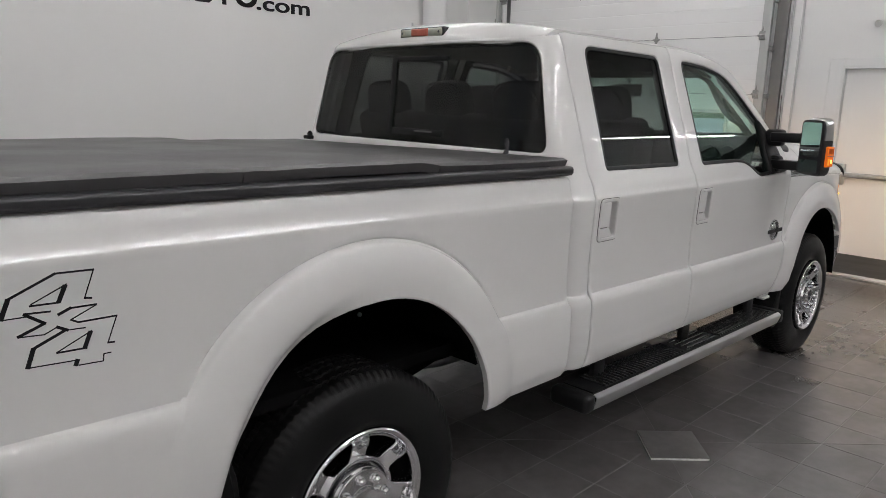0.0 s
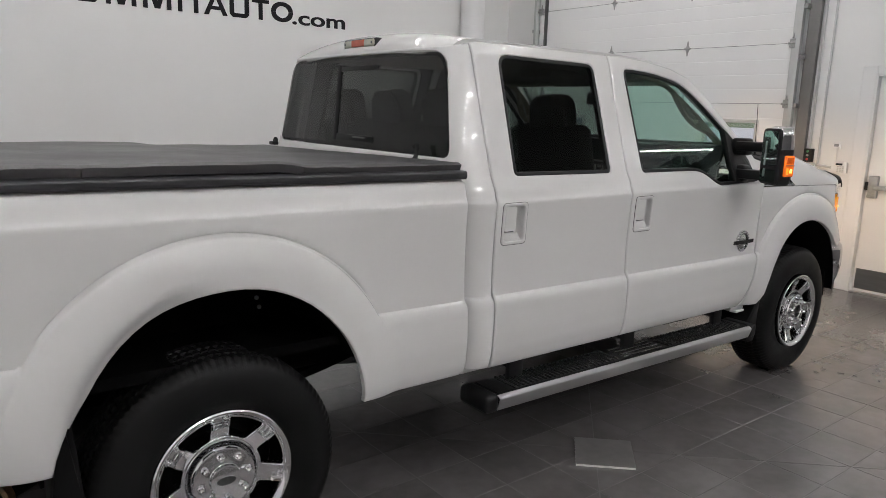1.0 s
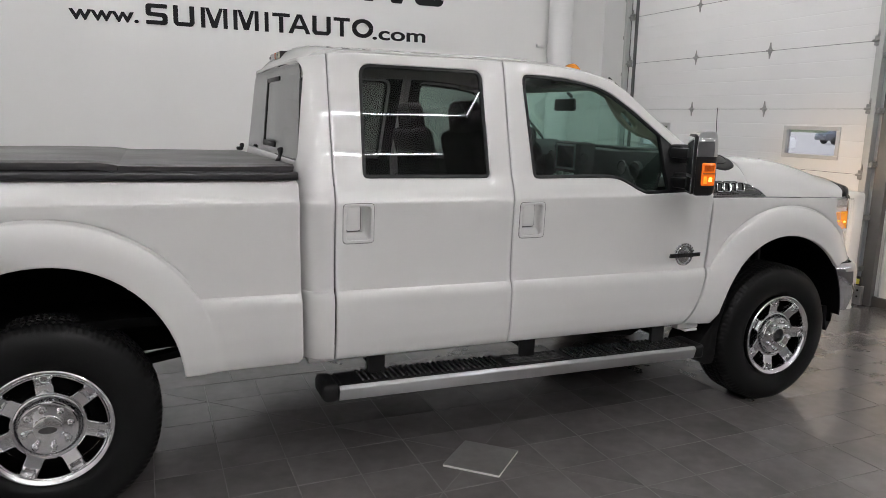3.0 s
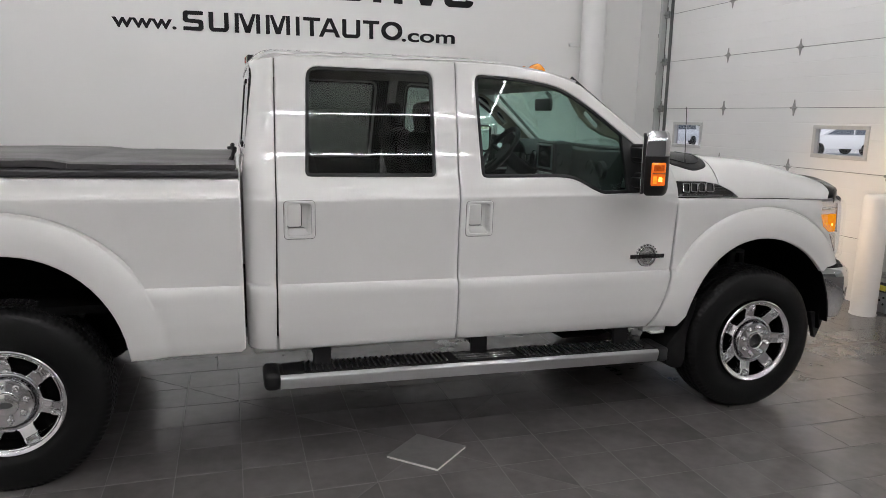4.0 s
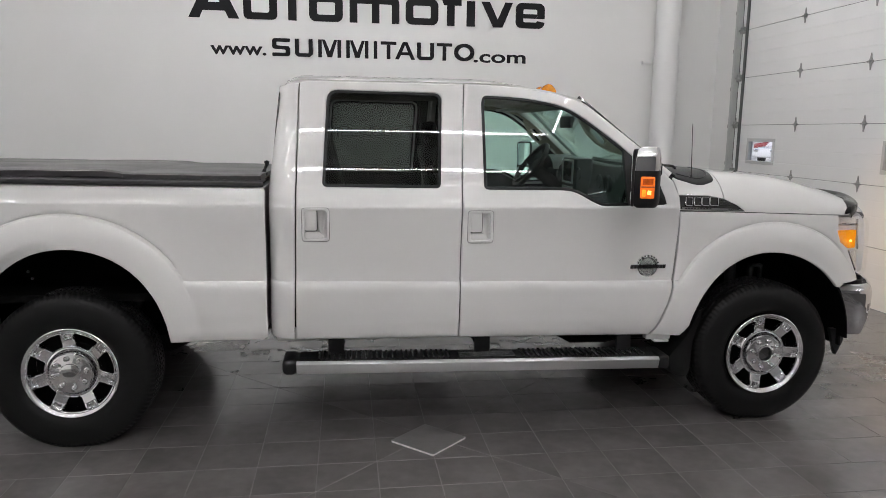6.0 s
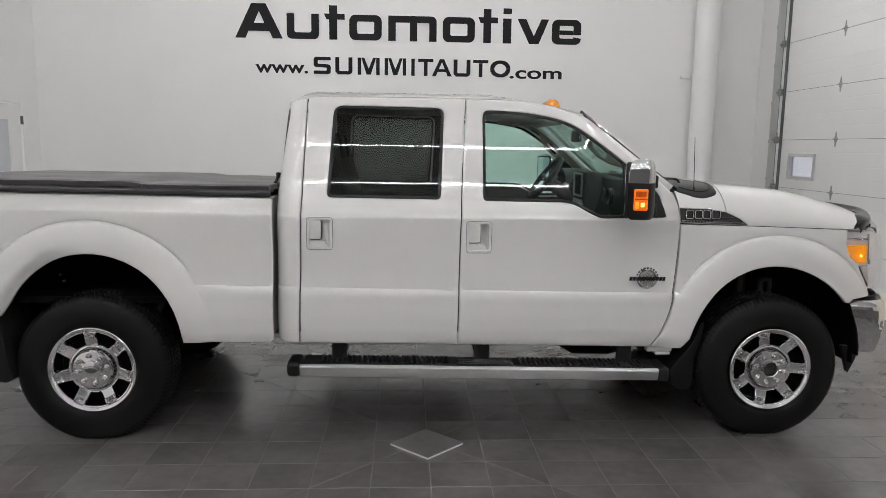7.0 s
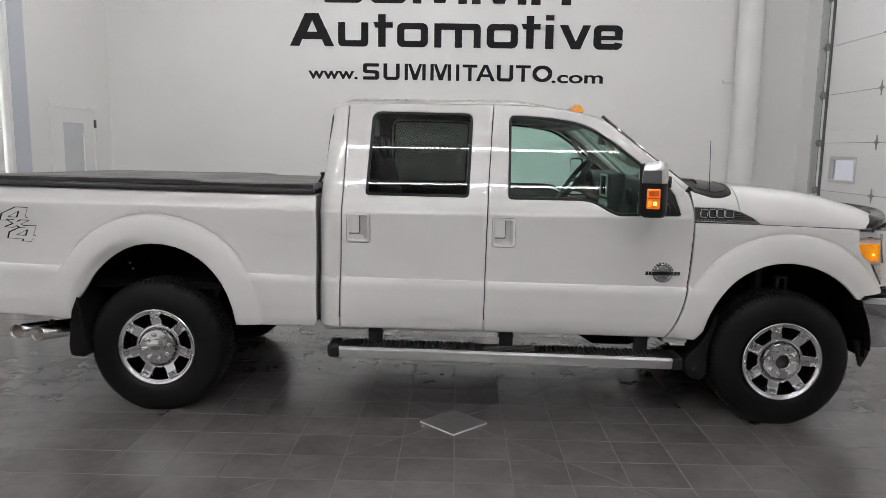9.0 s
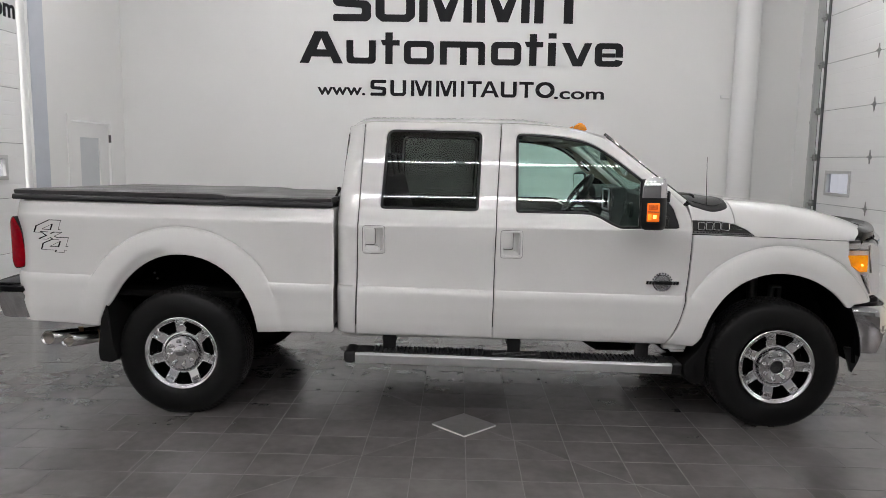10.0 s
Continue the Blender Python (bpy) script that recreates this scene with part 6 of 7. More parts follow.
# rockers, floor pan and frame
both("rocker", box(1.07, 3.38, 0.075, 0.14, 0.555, 0.63, 0.01, 2), PAINT)
part("floor_pan", box(1.08, 3.45, 0.10, 1.90, 0.60, 0.66), UNDER, TRUCK)
both("frame_rail", box(-1.15, 4.60, 0.52, 0.60, 0.56, 0.72, 0.01, 1), UNDER)
part("engine_bay", box(3.46, 4.55, 0.50, 1.50, 0.55, 1.20, 0.05, 2), UNDER, TRUCK)
part("rear_axle", tube([(0, 0.28, 0.42), (0, 0.7, 0.42), (0, 0.86, 0.42), (0, 1.0, 0.42), (0, 1.14, 0.42), (0, 1.3, 0.42), (0, 1.72, 0.42)], [0.055, 0.06, 0.14, 0.19, 0.14, 0.06, 0.055], 16), UNDER, TRUCK)
part("front_axle", tube([(3.967, 0.28, 0.42), (3.967, 0.9, 0.40), (3.967, 1.15, 0.40), (3.967, 1.3, 0.40), (3.967, 1.72, 0.42)], [0.055, 0.06, 0.15, 0.08, 0.055], 16), UNDER, TRUCK)
for y in (0.56, 1.44):
    part("leaf_spring", sheet(lambda u, v: (-0.72 + 1.5 * u, y - 0.04 + 0.08 * v, 0.50 + 0.10 * (2 * u - 1) ** 2), 20, 1, 0.035), UNDER, TRUCK)
    part("shock_absorber", tube([(0.10, y - 0.08, 0.46), (0.28, y - 0.05, 0.82)], 0.032, 12), DARKSTEEL, TRUCK)
    part("front_shock", tube([(3.96, y - 0.14, 0.60), (3.96, y - 0.12, 1.0)], 0.035, 12), DARKSTEEL, TRUCK)
part("drive_shaft", tube([(0.1, 1.0, 0.44), (2.4, 1.0, 0.58)], 0.05, 14), UNDER, TRUCK)
part("fuel_tank", box(0.9, 2.3, 1.35, 1.80, 0.42, 0.62, 0.05, 3), UNDER, TRUCK)
part("transfer_case", box(2.3, 3.2, 0.75, 1.25, 0.40, 0.66, 0.06, 3), UNDER, TRUCK)
part("front_pipe", tube([(2.76, 0.34, 0.51), (2.84, 0.28, 0.49), (3.05, 0.27, 0.49), (3.2, 0.35, 0.5)], [0.03, 0.05, 0.05, 0.05], 12), UNDER, TRUCK)
part("tow_hitch", box(-1.20, -0.95, 0.85, 1.15, 0.48, 0.60, 0.015, 2), UNDER, TRUCK)
part("wheel_spat", box(3.25, 3.40, 0.07, 0.20, 0.525, 0.553, 0.006, 1), STEELGREY, TRUCK)

# exhaust with two polished tips
# inner wall of the tips: darker and duller than their outside
BORE = mat("dull_bore_steel", (0.30, 0.27, 0.24), 0.5, 0.6, scale=20, vary=0.3)
TIPSTEEL = mat("polished_steel", (0.86, 0.85, 0.84), 0.16, 1.0, scale=30, vary=0.08, rvary=0.05)
ex = part("exhaust", tube([(2.4, 0.55, 0.52), (0.9, 0.62, 0.52), (0.2, 0.66, 0.62), (-0.30, 0.56, 0.56), (-0.48, 0.40, 0.52), (-0.60, 0.28, 0.497), (-0.70, 0.22, 0.494)], 0.04, 14), DARKSTEEL, TRUCK, "steel exhaust with two polished tips")
AXIS, CUT = Vector((-0.80, -0.60, -0.02)).normalized(), Vector((-0.28, -0.96, 0.05)).normalized()


def slant_tube(c, stations, seg=32):
    """A tube about AXIS from its slant-cut mouth at c inwards; stations are (distance, radius)."""
    tmp, rings = bmesh.new(), []
    sx = AXIS.cross(Vector((0, 0, 1))).normalized()
    sz = sx.cross(AXIS)
    for dist, r in stations:
        ring = []
        for k in range(seg):
            o = r * (math.cos(k * math.tau / seg) * sx + math.sin(k * math.tau / seg) * sz)
            ring.append(tmp.verts.new(c + o - AXIS * (o.dot(CUT) / AXIS.dot(CUT) * max(0.0, 1 - dist / 0.20)) - AXIS * dist))
        rings.append(ring)
    for a, b in zip(rings[:-1], rings[1:]):
        for k in range(seg):
            tmp.faces.new((a[k], a[(k + 1) % seg], b[(k + 1) % seg], b[k]))
    return tmp


for c in (Vector((-0.822, 0.085, 0.481)), Vector((-0.958, 0.085, 0.494))):
    et = part("exhaust_tip", slant_tube(c, [(0.010, 0.0425), (0.002, 0.0435), (0.0, 0.0455), (0.002, 0.0475), (0.05, 0.047), (0.15, 0.045), (0.19, 0.040), (0.34, 0.036)]), TIPSTEEL, ex, "polished steel tip", 60)
    part("bore", slant_tube(c, [(0.010, 0.0424), (0.10, 0.041), (0.24, 0.036), (0.241, 0.0005)]), BORE, et, "darker inner wall", 60)
    part("tip_clamp", slant_tube(c, [(0.195, 0.040), (0.196, 0.050), (0.222, 0.050), (0.223, 0.036)]), mat("heat_browned_steel", (0.55, 0.38, 0.24), 0.35, 1.0, scale=40, vary=0.3), et, "browned clamp band", 60)
part("exhaust_clamp", tube([(-0.66, 0.48, 0.57), (-0.95, 0.50, 0.57)], 0.02, 8), UNDER, ex)

# mud flaps
for f in (same, flipped):
    part("mud_flap", f(prism(rounded([(-0.505, 0.82), (-0.470, 0.70), (-0.455, 0.50), (-0.425, 0.385), (-0.46, 0.362), (-0.545, 0.372), (-0.555, 0.44), (-0.535, 0.60)], 0.02), lambda x, z: (x, -0.020, z), lambda x, z: (x + 0.03, 0.26, z), bevel=0.004)), RUBBER, TRUCK)
    part("mud_flap", f(prism(resample(rounded([(3.568, 0.712), (3.548, 0.700), (3.505, 0.580), (3.445, 0.495), (3.392, 0.440), (3.376, 0.400), (3.388, 0.325), (3.430, 0.288), (3.498, 0.286), (3.515, 0.330), (3.518, 0.500), (3.562, 0.640)], [0.006, 0.006, 0.05, 0.05, 0.03, 0.02, 0.03, 0.03, 0.02, 0.03, 0.06, 0.05]), 0.03), lambda x, z: (x, 0.030, z), lambda x, z: (x - 0.02, 0.27, z), bevel=0.004)), RUBBER, TRUCK)
    part("sill_flange", f(box(3.285, 3.378, 0.048, 0.10, 0.500, 0.516, 0.004, 1, box(3.240, 3.392, 0.062, 0.12, 0.514, 0.552, 0.006, 2))), PAINT, TRUCK, "pale flange under the sill")


# wheels
def rim_mesh(phase):
    """Outer lip and barrel, and a dished face of seven notched spokes round a recessed hub seat."""
    bm = lathe([(0.222, 0.235), (0.222, 0.05), (0.224, 0.020), (0.228, 0.011), (0.237, 0.003), (0.245, 0.0), (0.250, 0.004), (0.2515, 0.012), (0.250, 0.02), (0.240, 0.03), (0.235, 0.235)], 96)
    r_in, r_out, m, k = 0.143, 0.2205, 36, 8
    hole_rows = [r_in + (r_out - r_in) * i / 32 for i in range(33)]
    rows = [0.116, 0.119, 0.122, 0.127, 0.131, 0.135, 0.139] + hole_rows + [0.2215, 0.2225, 0.2245, 0.227]

    def half(r):
        """Half an opening's width: the spokes between keep one width, flaring where they join hub and rim."""
        q = min(1.0, min(r - r_in, r_out - r) / 0.012)
        return max(0.004, (math.tau * r / 7 - 0.070) / 2 - 0.007 * (1 - math.sqrt(max(0.0, 1 - (1 - max(0.0, q)) ** 2))))

    def depth(r, w, gap):
        y = float(np.interp(r, [0.116, 0.121, 0.126, 0.131, 0.137, 0.143, 0.200, 0.214, 0.222, 0.227], [0.062, 0.058, 0.040, 0.036, 0.039, 0.036, 0.017, 0.014, 0.017, 0.014]))
        # a stepped pocket in each spoke's outer end, open to the rim
        wide = 0.0185 + 0.24 * max(0.0, r - 0.188)
        notch = smooth((r - 0.1845) / 0.0035) * smooth((0.2255 - r) / 0.003) * smooth((wide + 0.0012 - abs(w)) / 0.0024)
        inner = smooth((r - 0.193) / 0.0035) * smooth((0.222 - r) / 0.003) * smooth((wide - 0.0065 - abs(w)) / 0.0024)
        post = smooth((r - 0.183) / 0.008) * smooth((0.221 - r) / 0.005) * smooth((0.034 - abs(w)) / 0.004) * (1 - notch)
        if abs(w) > 0.5:
            return y
        return y - 0.006 * post + (0.012 + 0.20 * max(0.0, r - 0.186)) * notch + 0.009 * inner + 0.008 * max(0.0, 1 - gap / 0.005) ** 2

    face, grid = bmesh.new(), []
    for r in rows:
        line, ho = [], half(r) / r
        for n in range(7):
            a = (n + 0.5) * math.tau / 7 + phase
            for i in range(k):
                t = a - ho + 2 * ho * i / k
                line.append((t, 0.05 if not r_in < r < r_out else 0.0, 1.0))
            for i in range(m):
                f = (1 - math.cos(math.pi * i / m)) / 2 * 0.5 + 0.5 * i / m
                t = a + ho + (math.tau / 7 - 2 * ho) * f
                w = r * (t - a - math.tau / 14)
                line.append((t, r * (math.tau / 7 - 2 * ho) * min(f, 1 - f) if r_in <= r <= r_out else 0.05, w))
        grid.append([face.verts.new((r * math.cos(t), depth(r, w, g), r * math.sin(t))) for t, g, w in line])
    c = 7 * (m + k)
    for i in range(len(rows) - 1):
        inside = r_in - 1e-6 <= rows[i] and rows[i + 1] <= r_out + 1e-6
        for j in range(c):
            if inside and j % (m + k) < k:
                continue
            q = (j + 1) % c
            face.faces.new((grid[i][j], grid[i][q], grid[i + 1][q], grid[i + 1][j]))
    bmesh.ops.delete(face, geom=[v for v in face.verts if not v.link_faces], context="VERTS")
    rim = [e for e in face.edges if len(e.link_faces) == 1 and 0.12 < math.hypot(e.verts[0].co.x, e.verts[0].co.z) < 0.2195]
    ext = bmesh.ops.extrude_edge_only(face, edges=rim)
    for v in [g for g in ext["geom"] if isinstance(g, bmesh.types.BMVert)]:
        v.co.y += 0.034
    bmesh.ops.recalc_face_normals(face, faces=face.faces)
    if sum(f.normal.y for f in face.faces if f.calc_area() > 0) > 0:
        bmesh.ops.reverse_faces(face, faces=face.faces)
    return merge(bm, face)


def tyre_mesh():
    n = 384
    base = [(0.250, 0.018), (0.262, 0.004), (0.285, -0.004), (0.318, -0.008), (0.350, -0.004), (0.380, 0.004), (0.398, 0.012), (0.410, 0.022), (0.419, 0.034)]
    tread = [(0.4225, 0.040), (0.4235, 0.066), (0.4240, 0.068), (0.4140, 0.070), (0.4140, 0.078), (0.4245, 0.080), (0.4255, 0.108), (0.4150, 0.110), (0.4150, 0.120), (0.4260, 0.122), (0.4260, 0.148), (0.4150, 0.150), (0.4150, 0.160), (0.4255, 0.162), (0.4245, 0.190), (0.4140, 0.192), (0.4140, 0.200), (0.4240, 0.202), (0.4225, 0.230)]
    back = [(0.419, 0.236), (0.398, 0.258), (0.350, 0.274), (0.285, 0.272), (0.250, 0.252)]
    full = base + tread + back
    bm = bmesh.new()
    rings = []
    for i in range(n):
        a = i * math.tau / n
        ring = []
        for k, (r, y) in enumerate(full):
            if r > 0.4185 and len(base) - 2 <= k:
                zig = i + (2 if (k // 4) % 2 else 0) + int(abs(y - 0.135) * 40)
                if zig % 4 == 0:
                    r -= 0.006
            elif 0.405 < r < 0.42 and i % 4 < 2:
                r -= 0.004
            r = 0.25 + (r - 0.25) * 1.065
            ring.append(bm.verts.new((r * math.cos(a), y - 0.004, max(-0.4240, r * math.sin(a)))))
        rings.append(ring)
    for i in range(n):
        a, b = rings[i], rings[(i + 1) % n]
        for k in range(len(full) - 1):
            bm.faces.new((a[k], b[k], b[k + 1], a[k + 1]))
    bmesh.ops.recalc_face_normals(bm, faces=bm.faces)
    return bm


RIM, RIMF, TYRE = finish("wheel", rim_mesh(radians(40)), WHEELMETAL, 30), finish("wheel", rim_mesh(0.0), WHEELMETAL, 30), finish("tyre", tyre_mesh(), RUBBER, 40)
DISC = finish("brake_disc", lathe([(0.0005, 0.085), (0.15, 0.085), (0.17, 0.10), (0.222, 0.12)], 40), UNDER)
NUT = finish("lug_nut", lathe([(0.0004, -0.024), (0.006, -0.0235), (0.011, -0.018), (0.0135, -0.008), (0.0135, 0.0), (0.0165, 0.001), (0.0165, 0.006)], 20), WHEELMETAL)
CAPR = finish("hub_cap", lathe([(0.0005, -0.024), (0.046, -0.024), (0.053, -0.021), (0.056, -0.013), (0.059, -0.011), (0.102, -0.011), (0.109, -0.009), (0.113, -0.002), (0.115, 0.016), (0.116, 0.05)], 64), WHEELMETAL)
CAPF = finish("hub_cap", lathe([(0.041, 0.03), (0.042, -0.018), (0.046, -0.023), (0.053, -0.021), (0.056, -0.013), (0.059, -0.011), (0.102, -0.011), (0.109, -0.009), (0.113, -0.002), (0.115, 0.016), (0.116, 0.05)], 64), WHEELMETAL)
BADGE = finish("oval_badge", prism([(0.034 * math.cos(k * math.tau / 32), 0.015 * math.sin(k * math.tau / 32)) for k in range(32)], lambda x, z: (x, -0.0275, z), lambda x, z: (x, -0.022, z)), DARKSTEEL)
HUBIN = finish("hub_lock", merge(lathe([(0.0005, 0.002), (0.034, 0.002), (0.0405, 0.012)], 32), moved(box(-0.03, 0.03, -0.010, 0.003, -0.007, 0.007, 0.002, 1), Matrix.Rotation(radians(35), 4, "Y"))), DARKSTEEL)


def put(name, me, parent, m, label=""):
    ob = new(name, me)
    ob.parent = parent
    ob.matrix_basis = m
    return tagged(ob, label)


def wheel(x, y, front, turn):
    face = Matrix.Rotation(turn, 4, "Z")
    w = put("wheel", RIMF if front else RIM, TRUCK, Matrix.Translation(Vector((x, y, 0.4235)) - OFF[TRUCK]) @ face, "chrome wheel with seven openings")
    one = Matrix.Translation((0, 0.020, 0))
    put("tyre", TYRE, w, Matrix.Translation((0, 0.020 if front else 0.0, 0)), "black all-terrain tyre")
    put("brake_disc", DISC, w, one)
    put("hub_cap", CAPF if front else CAPR, w, one)
    if front:
        put("hub_lock", HUBIN, w, one, "dark locking hub")
    else:
        put("oval_badge", BADGE, w, one, "plain dark oval")
    for k in range(8):
        a = k * math.tau / 8 + radians(33 if front else 10)
        put("lug_nut", NUT, w, Matrix.Translation((0.086 * math.cos(a), 0.008, 0.086 * math.sin(a))))


wheel(-0.010, 0.018, False, 0)
wheel(3.976, -0.010, True, 0)
wheel(-0.010, 1.982, False, math.pi)
wheel(3.976, 2.010, True, math.pi)

# ---- inside the cab ----
def seat(x, y, w, name, label):
    s = part(name, box(x - 0.26, x + 0.24, y - w / 2, y + w / 2, 0.90, 1.06, 0.05, 3), LEATHER, TRUCK, label)
    bk = box(-0.07, 0.07, y - w / 2 + 0.01, y + w / 2 - 0.01, 0.0, 0.66, 0.055, 3)
    part("backrest", moved(bk, Matrix.Translation((x - 0.28, 0, 1.0)) @ Matrix.Rotation(radians(-14), 4, "Y")), LEATHER, s)
    n = max(1, round(w / 0.55))
    for k in range(n):
        yy = y + (k - (n - 1) / 2) * (w / n)
        pad = rounded([(yy - 0.145, -0.02), (yy + 0.145, -0.02), (yy + 0.135, 0.20), (yy - 0.135, 0.20)], [0.04, 0.04, 0.085, 0.085], 6)
        hr = prism(resample(pad, 0.02), lambda b, c: (-0.05, b, c), lambda b, c: (0.05, b, c), bevel=0.022)
        part("headrest", moved(hr, Matrix.Translation((x - 0.42, 0, 1.60)) @ Matrix.Rotation(radians(-8), 4, "Y")), LEATHER, s)
    part("seat_base", box(x - 0.2, x + 0.2, y - w / 2 + 0.05, y + w / 2 - 0.05, 0.66, 0.90), TRIM, s)


seat(2.50, 0.56, 0.52, "front_seat", "dark leather front seat with a headrest")
seat(2.50, 1.44, 0.52, "front_seat", "dark leather front seat with a headrest")
seat(1.74, 1.0, 1.40, "rear_bench", "dark leather rear bench with headrests")
part("console", box(2.2, 2.9, 0.86, 1.14, 0.66, 1.06, 0.03, 2), TRIM, TRUCK)
dash = sheet(lambda u, v: (3.00 + 0.40 * u + 0.03 * math.sin(math.pi * v), 0.16 + 1.68 * v, 1.15 + 0.385 * smooth(u * 2.6) - 0.055 * smooth((u - 0.5) * 2) + 0.008 * math.cos(v * 9)), 20, 30, 0.02)
DASH = part("dashboard", dash, TRIM, TRUCK, "dark dashboard with a centre screen")
part("centre_stack", box(3.015, 3.14, 0.84, 1.16, 1.05, 1.565, 0.025, 2), TRIM, DASH)
part("screen", box(3.008, 3.015, 0.90, 1.10, 1.40, 1.535), SCREEN, DASH)
for y0, y1, z0, z1 in ((0.885, 0.897, 1.385, 1.55), (1.103, 1.115, 1.385, 1.55), (0.897, 1.103, 1.538, 1.55), (0.897, 1.103, 1.385, 1.397)):
    part("screen_bezel", box(3.002, 3.014, y0, y1, z0, z1, 0.003, 1), ALLOY, DASH)
for yy, zz in ((0.80, 1.46), (1.20, 1.46), (0.40, 1.44)):
    part("vent_ring", moved(lathe([(0.034, -0.004), (0.040, -0.008), (0.044, 0.0)], 20), Matrix.Translation((3.025, yy, zz)) @ Matrix.Rotation(radians(-90), 4, "Z")), DARKSTEEL, DASH, "dark metal vent ring")
for k in range(5):
    part("button", box(3.0, 3.014, 0.89 + 0.045 * k, 0.92 + 0.045 * k, 1.345, 1.365, 0.003, 1), STEELGREY, DASH)
for k in range(4):
    part("knob", tube([(3.0, 0.88 + 0.08 * k, 1.33), (3.02, 0.88 + 0.08 * k, 1.33)], 0.016, 12), STEELGREY, DASH)
part("cluster_hood", sheet(lambda u, v: (2.98 + 0.2 * u, 1.25 + 0.40 * v, 1.47 + 0.10 * math.sin(math.pi * v) ** 0.5), 6, 16, 0.02), TRIM, DASH)
part("gauge", box(3.09, 3.10, 1.27, 1.63, 1.36, 1.53, 0.01, 2), SCREEN, DASH)
for yy in (0.28, 1.22, 1.72):
    part("vent", moved(lathe([(0.0005, 0.0), (0.035, -0.004), (0.048, -0.012), (0.056, 0.01)], 20), Matrix.Translation((3.03, yy, 1.43)) @ Matrix.Rotation(radians(-90), 4, "Z")), TRIM, DASH, "dark-ringed air vent")
UX = Vector((0.60, 0, 0.80))
SC = Vector((2.86, 1.45, 1.485))
sw = tube([SC + 0.19 * (math.cos(k * math.tau / 40) * Vector((0, 1, 0)) + math.sin(k * math.tau / 40) * UX) for k in range(40)], 0.019, 10, closed=True)
NX = Vector((0.80, 0, -0.60))
hub = [(-0.07, -0.06), (0.07, -0.06), (0.085, 0.03), (0.05, 0.075), (-0.05, 0.075), (-0.085, 0.03)]
sw = prism(rounded(hub, 0.03), lambda a, b: SC + NX * 0.02 + Vector((0, a, 0)) + UX * b, lambda a, b: SC + NX * 0.06 + Vector((0, a, 0)) + UX * b, sw)
for a in (10, 170, 250, 290):
    c, s_ = math.cos(radians(a)), math.sin(radians(a))
    sw = tube([SC + NX * 0.03 + 0.06 * (c * Vector((0, 1, 0)) + s_ * UX), SC + 0.185 * (c * Vector((0, 1, 0)) + s_ * UX)], 0.015, 8, sw)
part("steering_wheel", sw, LEATHER, TRUCK, "dark leather steering wheel")
part("steering_column", tube([SC + NX * 0.05, SC + NX * 0.28], 0.05, 12), TRIM, TRUCK)
mr = part("cabin_mirror", box(2.972, 2.997, 0.88, 1.12, 1.765, 1.845, 0.012, 2), BLACK, TRUCK)
part("mirror_stem", tube([(2.99, 1.0, 1.805), (3.04, 1.0, 1.82), (3.03, 1.0, 1.86), (3.0, 1.0, 1.885)], 0.012, 8), BLACK, mr)
pil = resample([(2.50, 1.945), (2.62, 1.932), (2.78, 1.885), (2.90, 1.812), (3.05, 1.700), (3.29, 1.500), (3.20, 1.470), (3.16, 1.560), (3.111, 1.603), (3.02, 1.628), (2.945, 1.672), (2.895, 1.725), (2.86, 1.790), (2.84, 1.835), (2.79, 1.862), (2.70, 1.885), (2.50, 1.905)], 0.04)
slot = resample(rounded([(2.908, 1.748), (2.938, 1.768), (3.012, 1.682), (2.985, 1.660)], 0.014), 0.02)
both("pillar_trim", panel(pil, [slot], lambda x, z, d: (x, 0.20 + 0.37 * (z - 1.5) + d, z), 0.04, 0.006, 0.006, 0.03), PILLAR)
for y in (0.55, 1.45):
    part("sun_visor", box(2.62, 2.80, y - 0.2, y + 0.2, 1.885, 1.905, 0.006, 1), BEIGE, TRUCK)
part("overhead_console", box(2.35, 2.75, 0.86, 1.14, 1.91, 1.96, 0.02, 2), BEIGE, TRUCK)
part("cab_back_trim", box(1.13, 1.15, 0.16, 1.84, 0.64, 1.47), TRIM, TRUCK)


# ---- floor tiles ----
CXS = [0.066 + 0.309 * k for k in range(13)]
PY, Y0 = 0.2895, -0.020
TLX, GAP = 0.6175, 0.0050


def tile_mesh(w, h):
    return finish("tile", box(-w / 2 + GAP / 2, w / 2 - GAP / 2, -h / 2 + GAP / 2, h / 2 - GAP / 2, -0.010, 0.0, 0.0008, 1), TILE)


SQ, LONG = tile_mesh(0.309, PY), tile_mesh(TLX, PY)
FLOOR = thing("floor_tiles", (1.9, 0, 0), "dark grey porcelain tiles with pale grout, glossy and slightly stained", "floor tiles", "structure")
DC = (1.914, -0.083)


lay = random.Random(7)


def tile(me, x, y):
    ob = new("tile", me)
    ob.parent = FLOOR
    ob.rotation_euler = (lay.gauss(0, 0.0016), lay.gauss(0, 0.0012), 0)
    ob.location = Vector((x, y, 0)) - OFF[FLOOR]


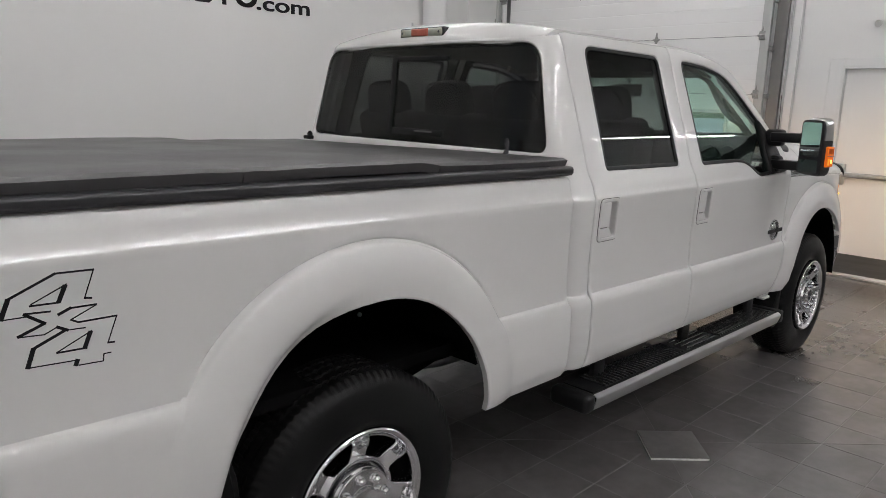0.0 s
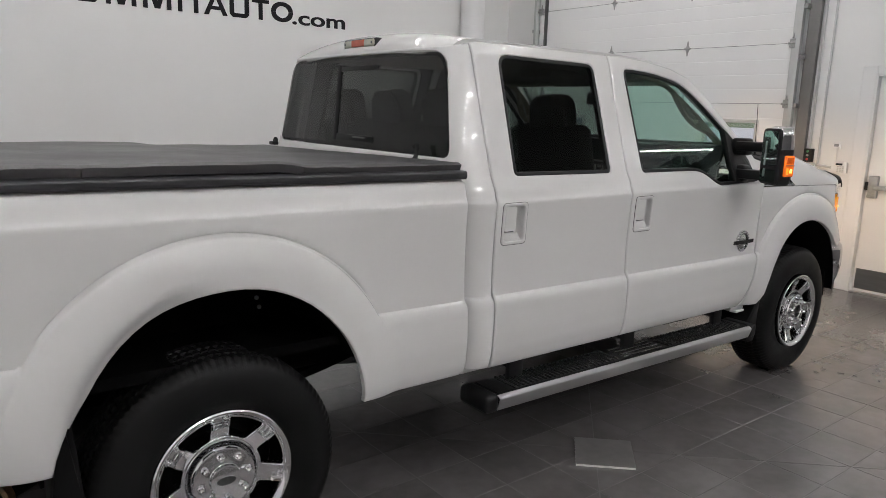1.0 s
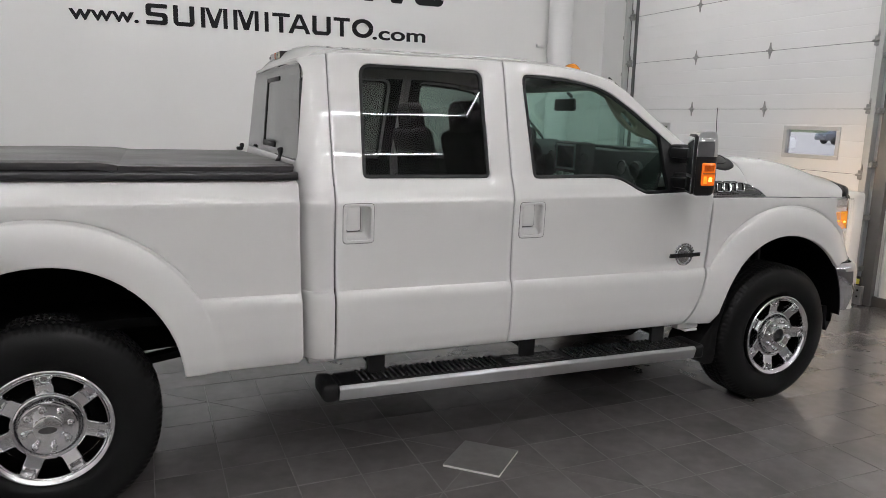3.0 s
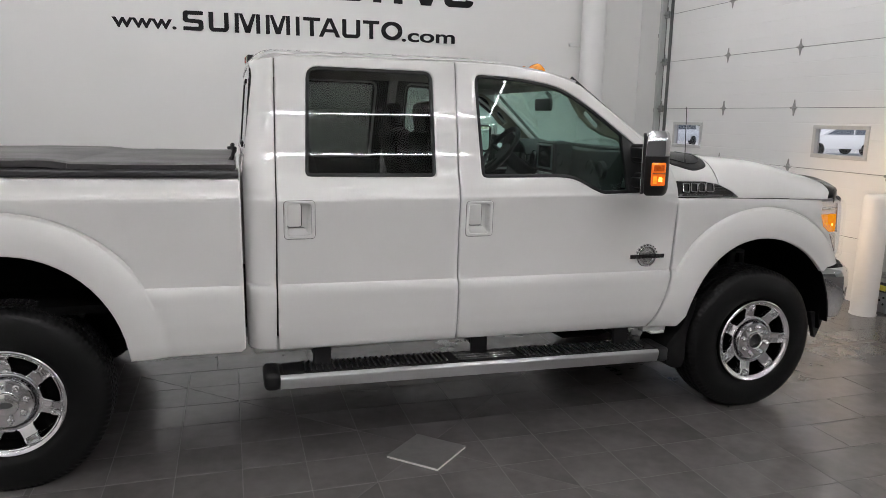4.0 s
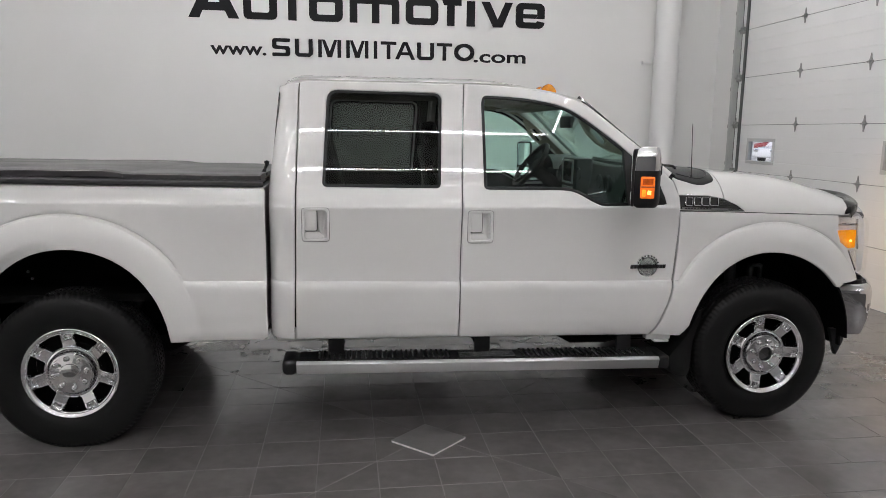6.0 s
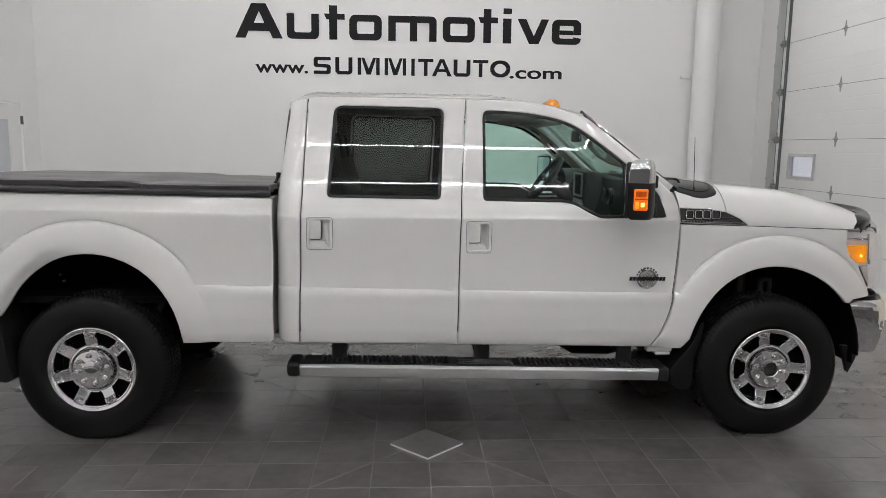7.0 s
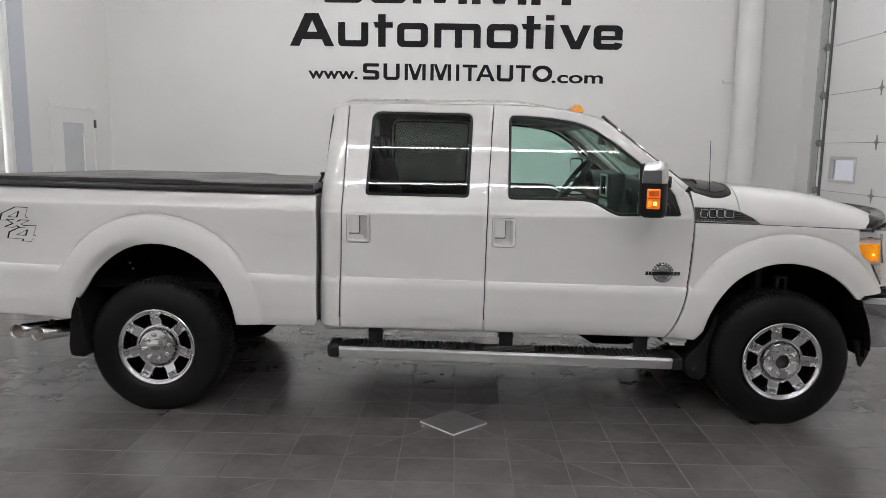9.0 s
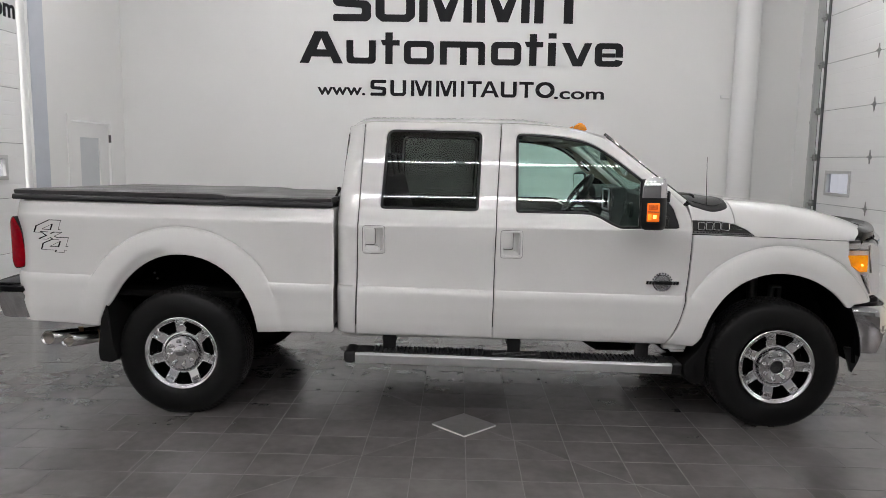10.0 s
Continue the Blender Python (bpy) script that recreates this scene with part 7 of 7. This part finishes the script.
ROW_LO, ROW_HI = -6, 5
near, far = [], []
for r in range(-45, 22):
    y0 = Y0 + PY * r
    yc = y0 + PY / 2
    if yc - PY / 2 < YF or yc + PY / 2 > YB:
        continue
    shift = (-1.20 + 0.2058 * -(r)) % TLX
    x = XL - TLX + ((shift - XL) % TLX)
    while x < XR:
        a, b = max(x, XL), min(x + TLX, XR)
        x += TLX
        if b - a < 0.03:
            continue
        if ROW_LO <= r < ROW_HI:
            if a < CXS[0] < b:
                b = CXS[0]
            elif a < CXS[-1] < b:
                a = CXS[-1]
            elif CXS[0] <= a and b <= CXS[-1]:
                continue
            if b - a < 0.03:
                continue
        whole = abs(b - a - TLX) < 1e-6
        d = math.hypot((a + b) / 2 - 2.0, yc + 0.6)
        (near if whole else far).append((d, a, b, yc))
near.sort()
for d, a, b, yc in near[:290]:
    tile(LONG, (a + b) / 2, yc)
bm = bmesh.new()
for d, a, b, yc in near[290:] + far:
    g = GAP / 2
    vs = [bm.verts.new(p) for p in ((a + g, yc - PY / 2 + g, 0), (b - g, yc - PY / 2 + g, 0), (b - g, yc + PY / 2 - g, 0), (a + g, yc + PY / 2 - g, 0))]
    lo = [bm.verts.new((v.co.x, v.co.y, -0.01)) for v in vs]
    bm.faces.new(vs)
    for i in range(4):
        bm.faces.new((vs[i], lo[i], lo[(i + 1) % 4], vs[(i + 1) % 4]))
tagged(part("tile_field", bm, TILE, FLOOR), kind="stuff")
# square tiles round the drain; those on the diagonals are cut in two
for r in range(ROW_LO, ROW_HI):
    for c in range(12):
        x, y = (CXS[c] + CXS[c + 1]) / 2, Y0 + PY * (r + 0.5)
        if abs(c - 5.5) == abs(r + 0.5) and abs(c - 5.5) < 6:
            s = 1 if (c - 5.5) * (r + 0.5) > 0 else -1
            w, h, g = 0.309 / 2 - GAP / 2, PY / 2 - GAP / 2, 0.0032
            for q in ((-w, h, w - g, h, -w, -h + g), (w, -h, -w + g, -h, w, h - g)):
                pts = [(q[0] * s, q[1]), (q[2] * s, q[3]), (q[4] * s, q[5])]
                ob = new("tile", finish("tile", prism(pts, lambda a, b: (a, b, 0.0), lambda a, b: (a, b, -0.01)), TILE))
                ob.parent = FLOOR
                ob.location = Vector((x, y, 0)) - OFF[FLOOR]
        else:
            tile(SQ, x, y)

# loose-looking square tile set cornerwise over the drain
dr = thing("drain_cover", (DC[0], DC[1], 0), "square dark tile set cornerwise over the floor drain", "drain cover")
sq = [(DC[0] + 0.212 * math.cos(math.pi / 2 * k - math.pi / 2), DC[1] + 0.200 * math.sin(math.pi / 2 * k - math.pi / 2)) for k in range(4)]
part("tile", prism(sq, lambda x, y: (x, y, 0.0145), lambda x, y: (x, y, 0.0115)), LOOSETILE, dr)
part("tile_body", prism(inset(sq, 0.0008), lambda x, y: (x, y, 0.0112), lambda x, y: (x, y, 0.0005)), TILEEDGE, dr, "pale unglazed edge")
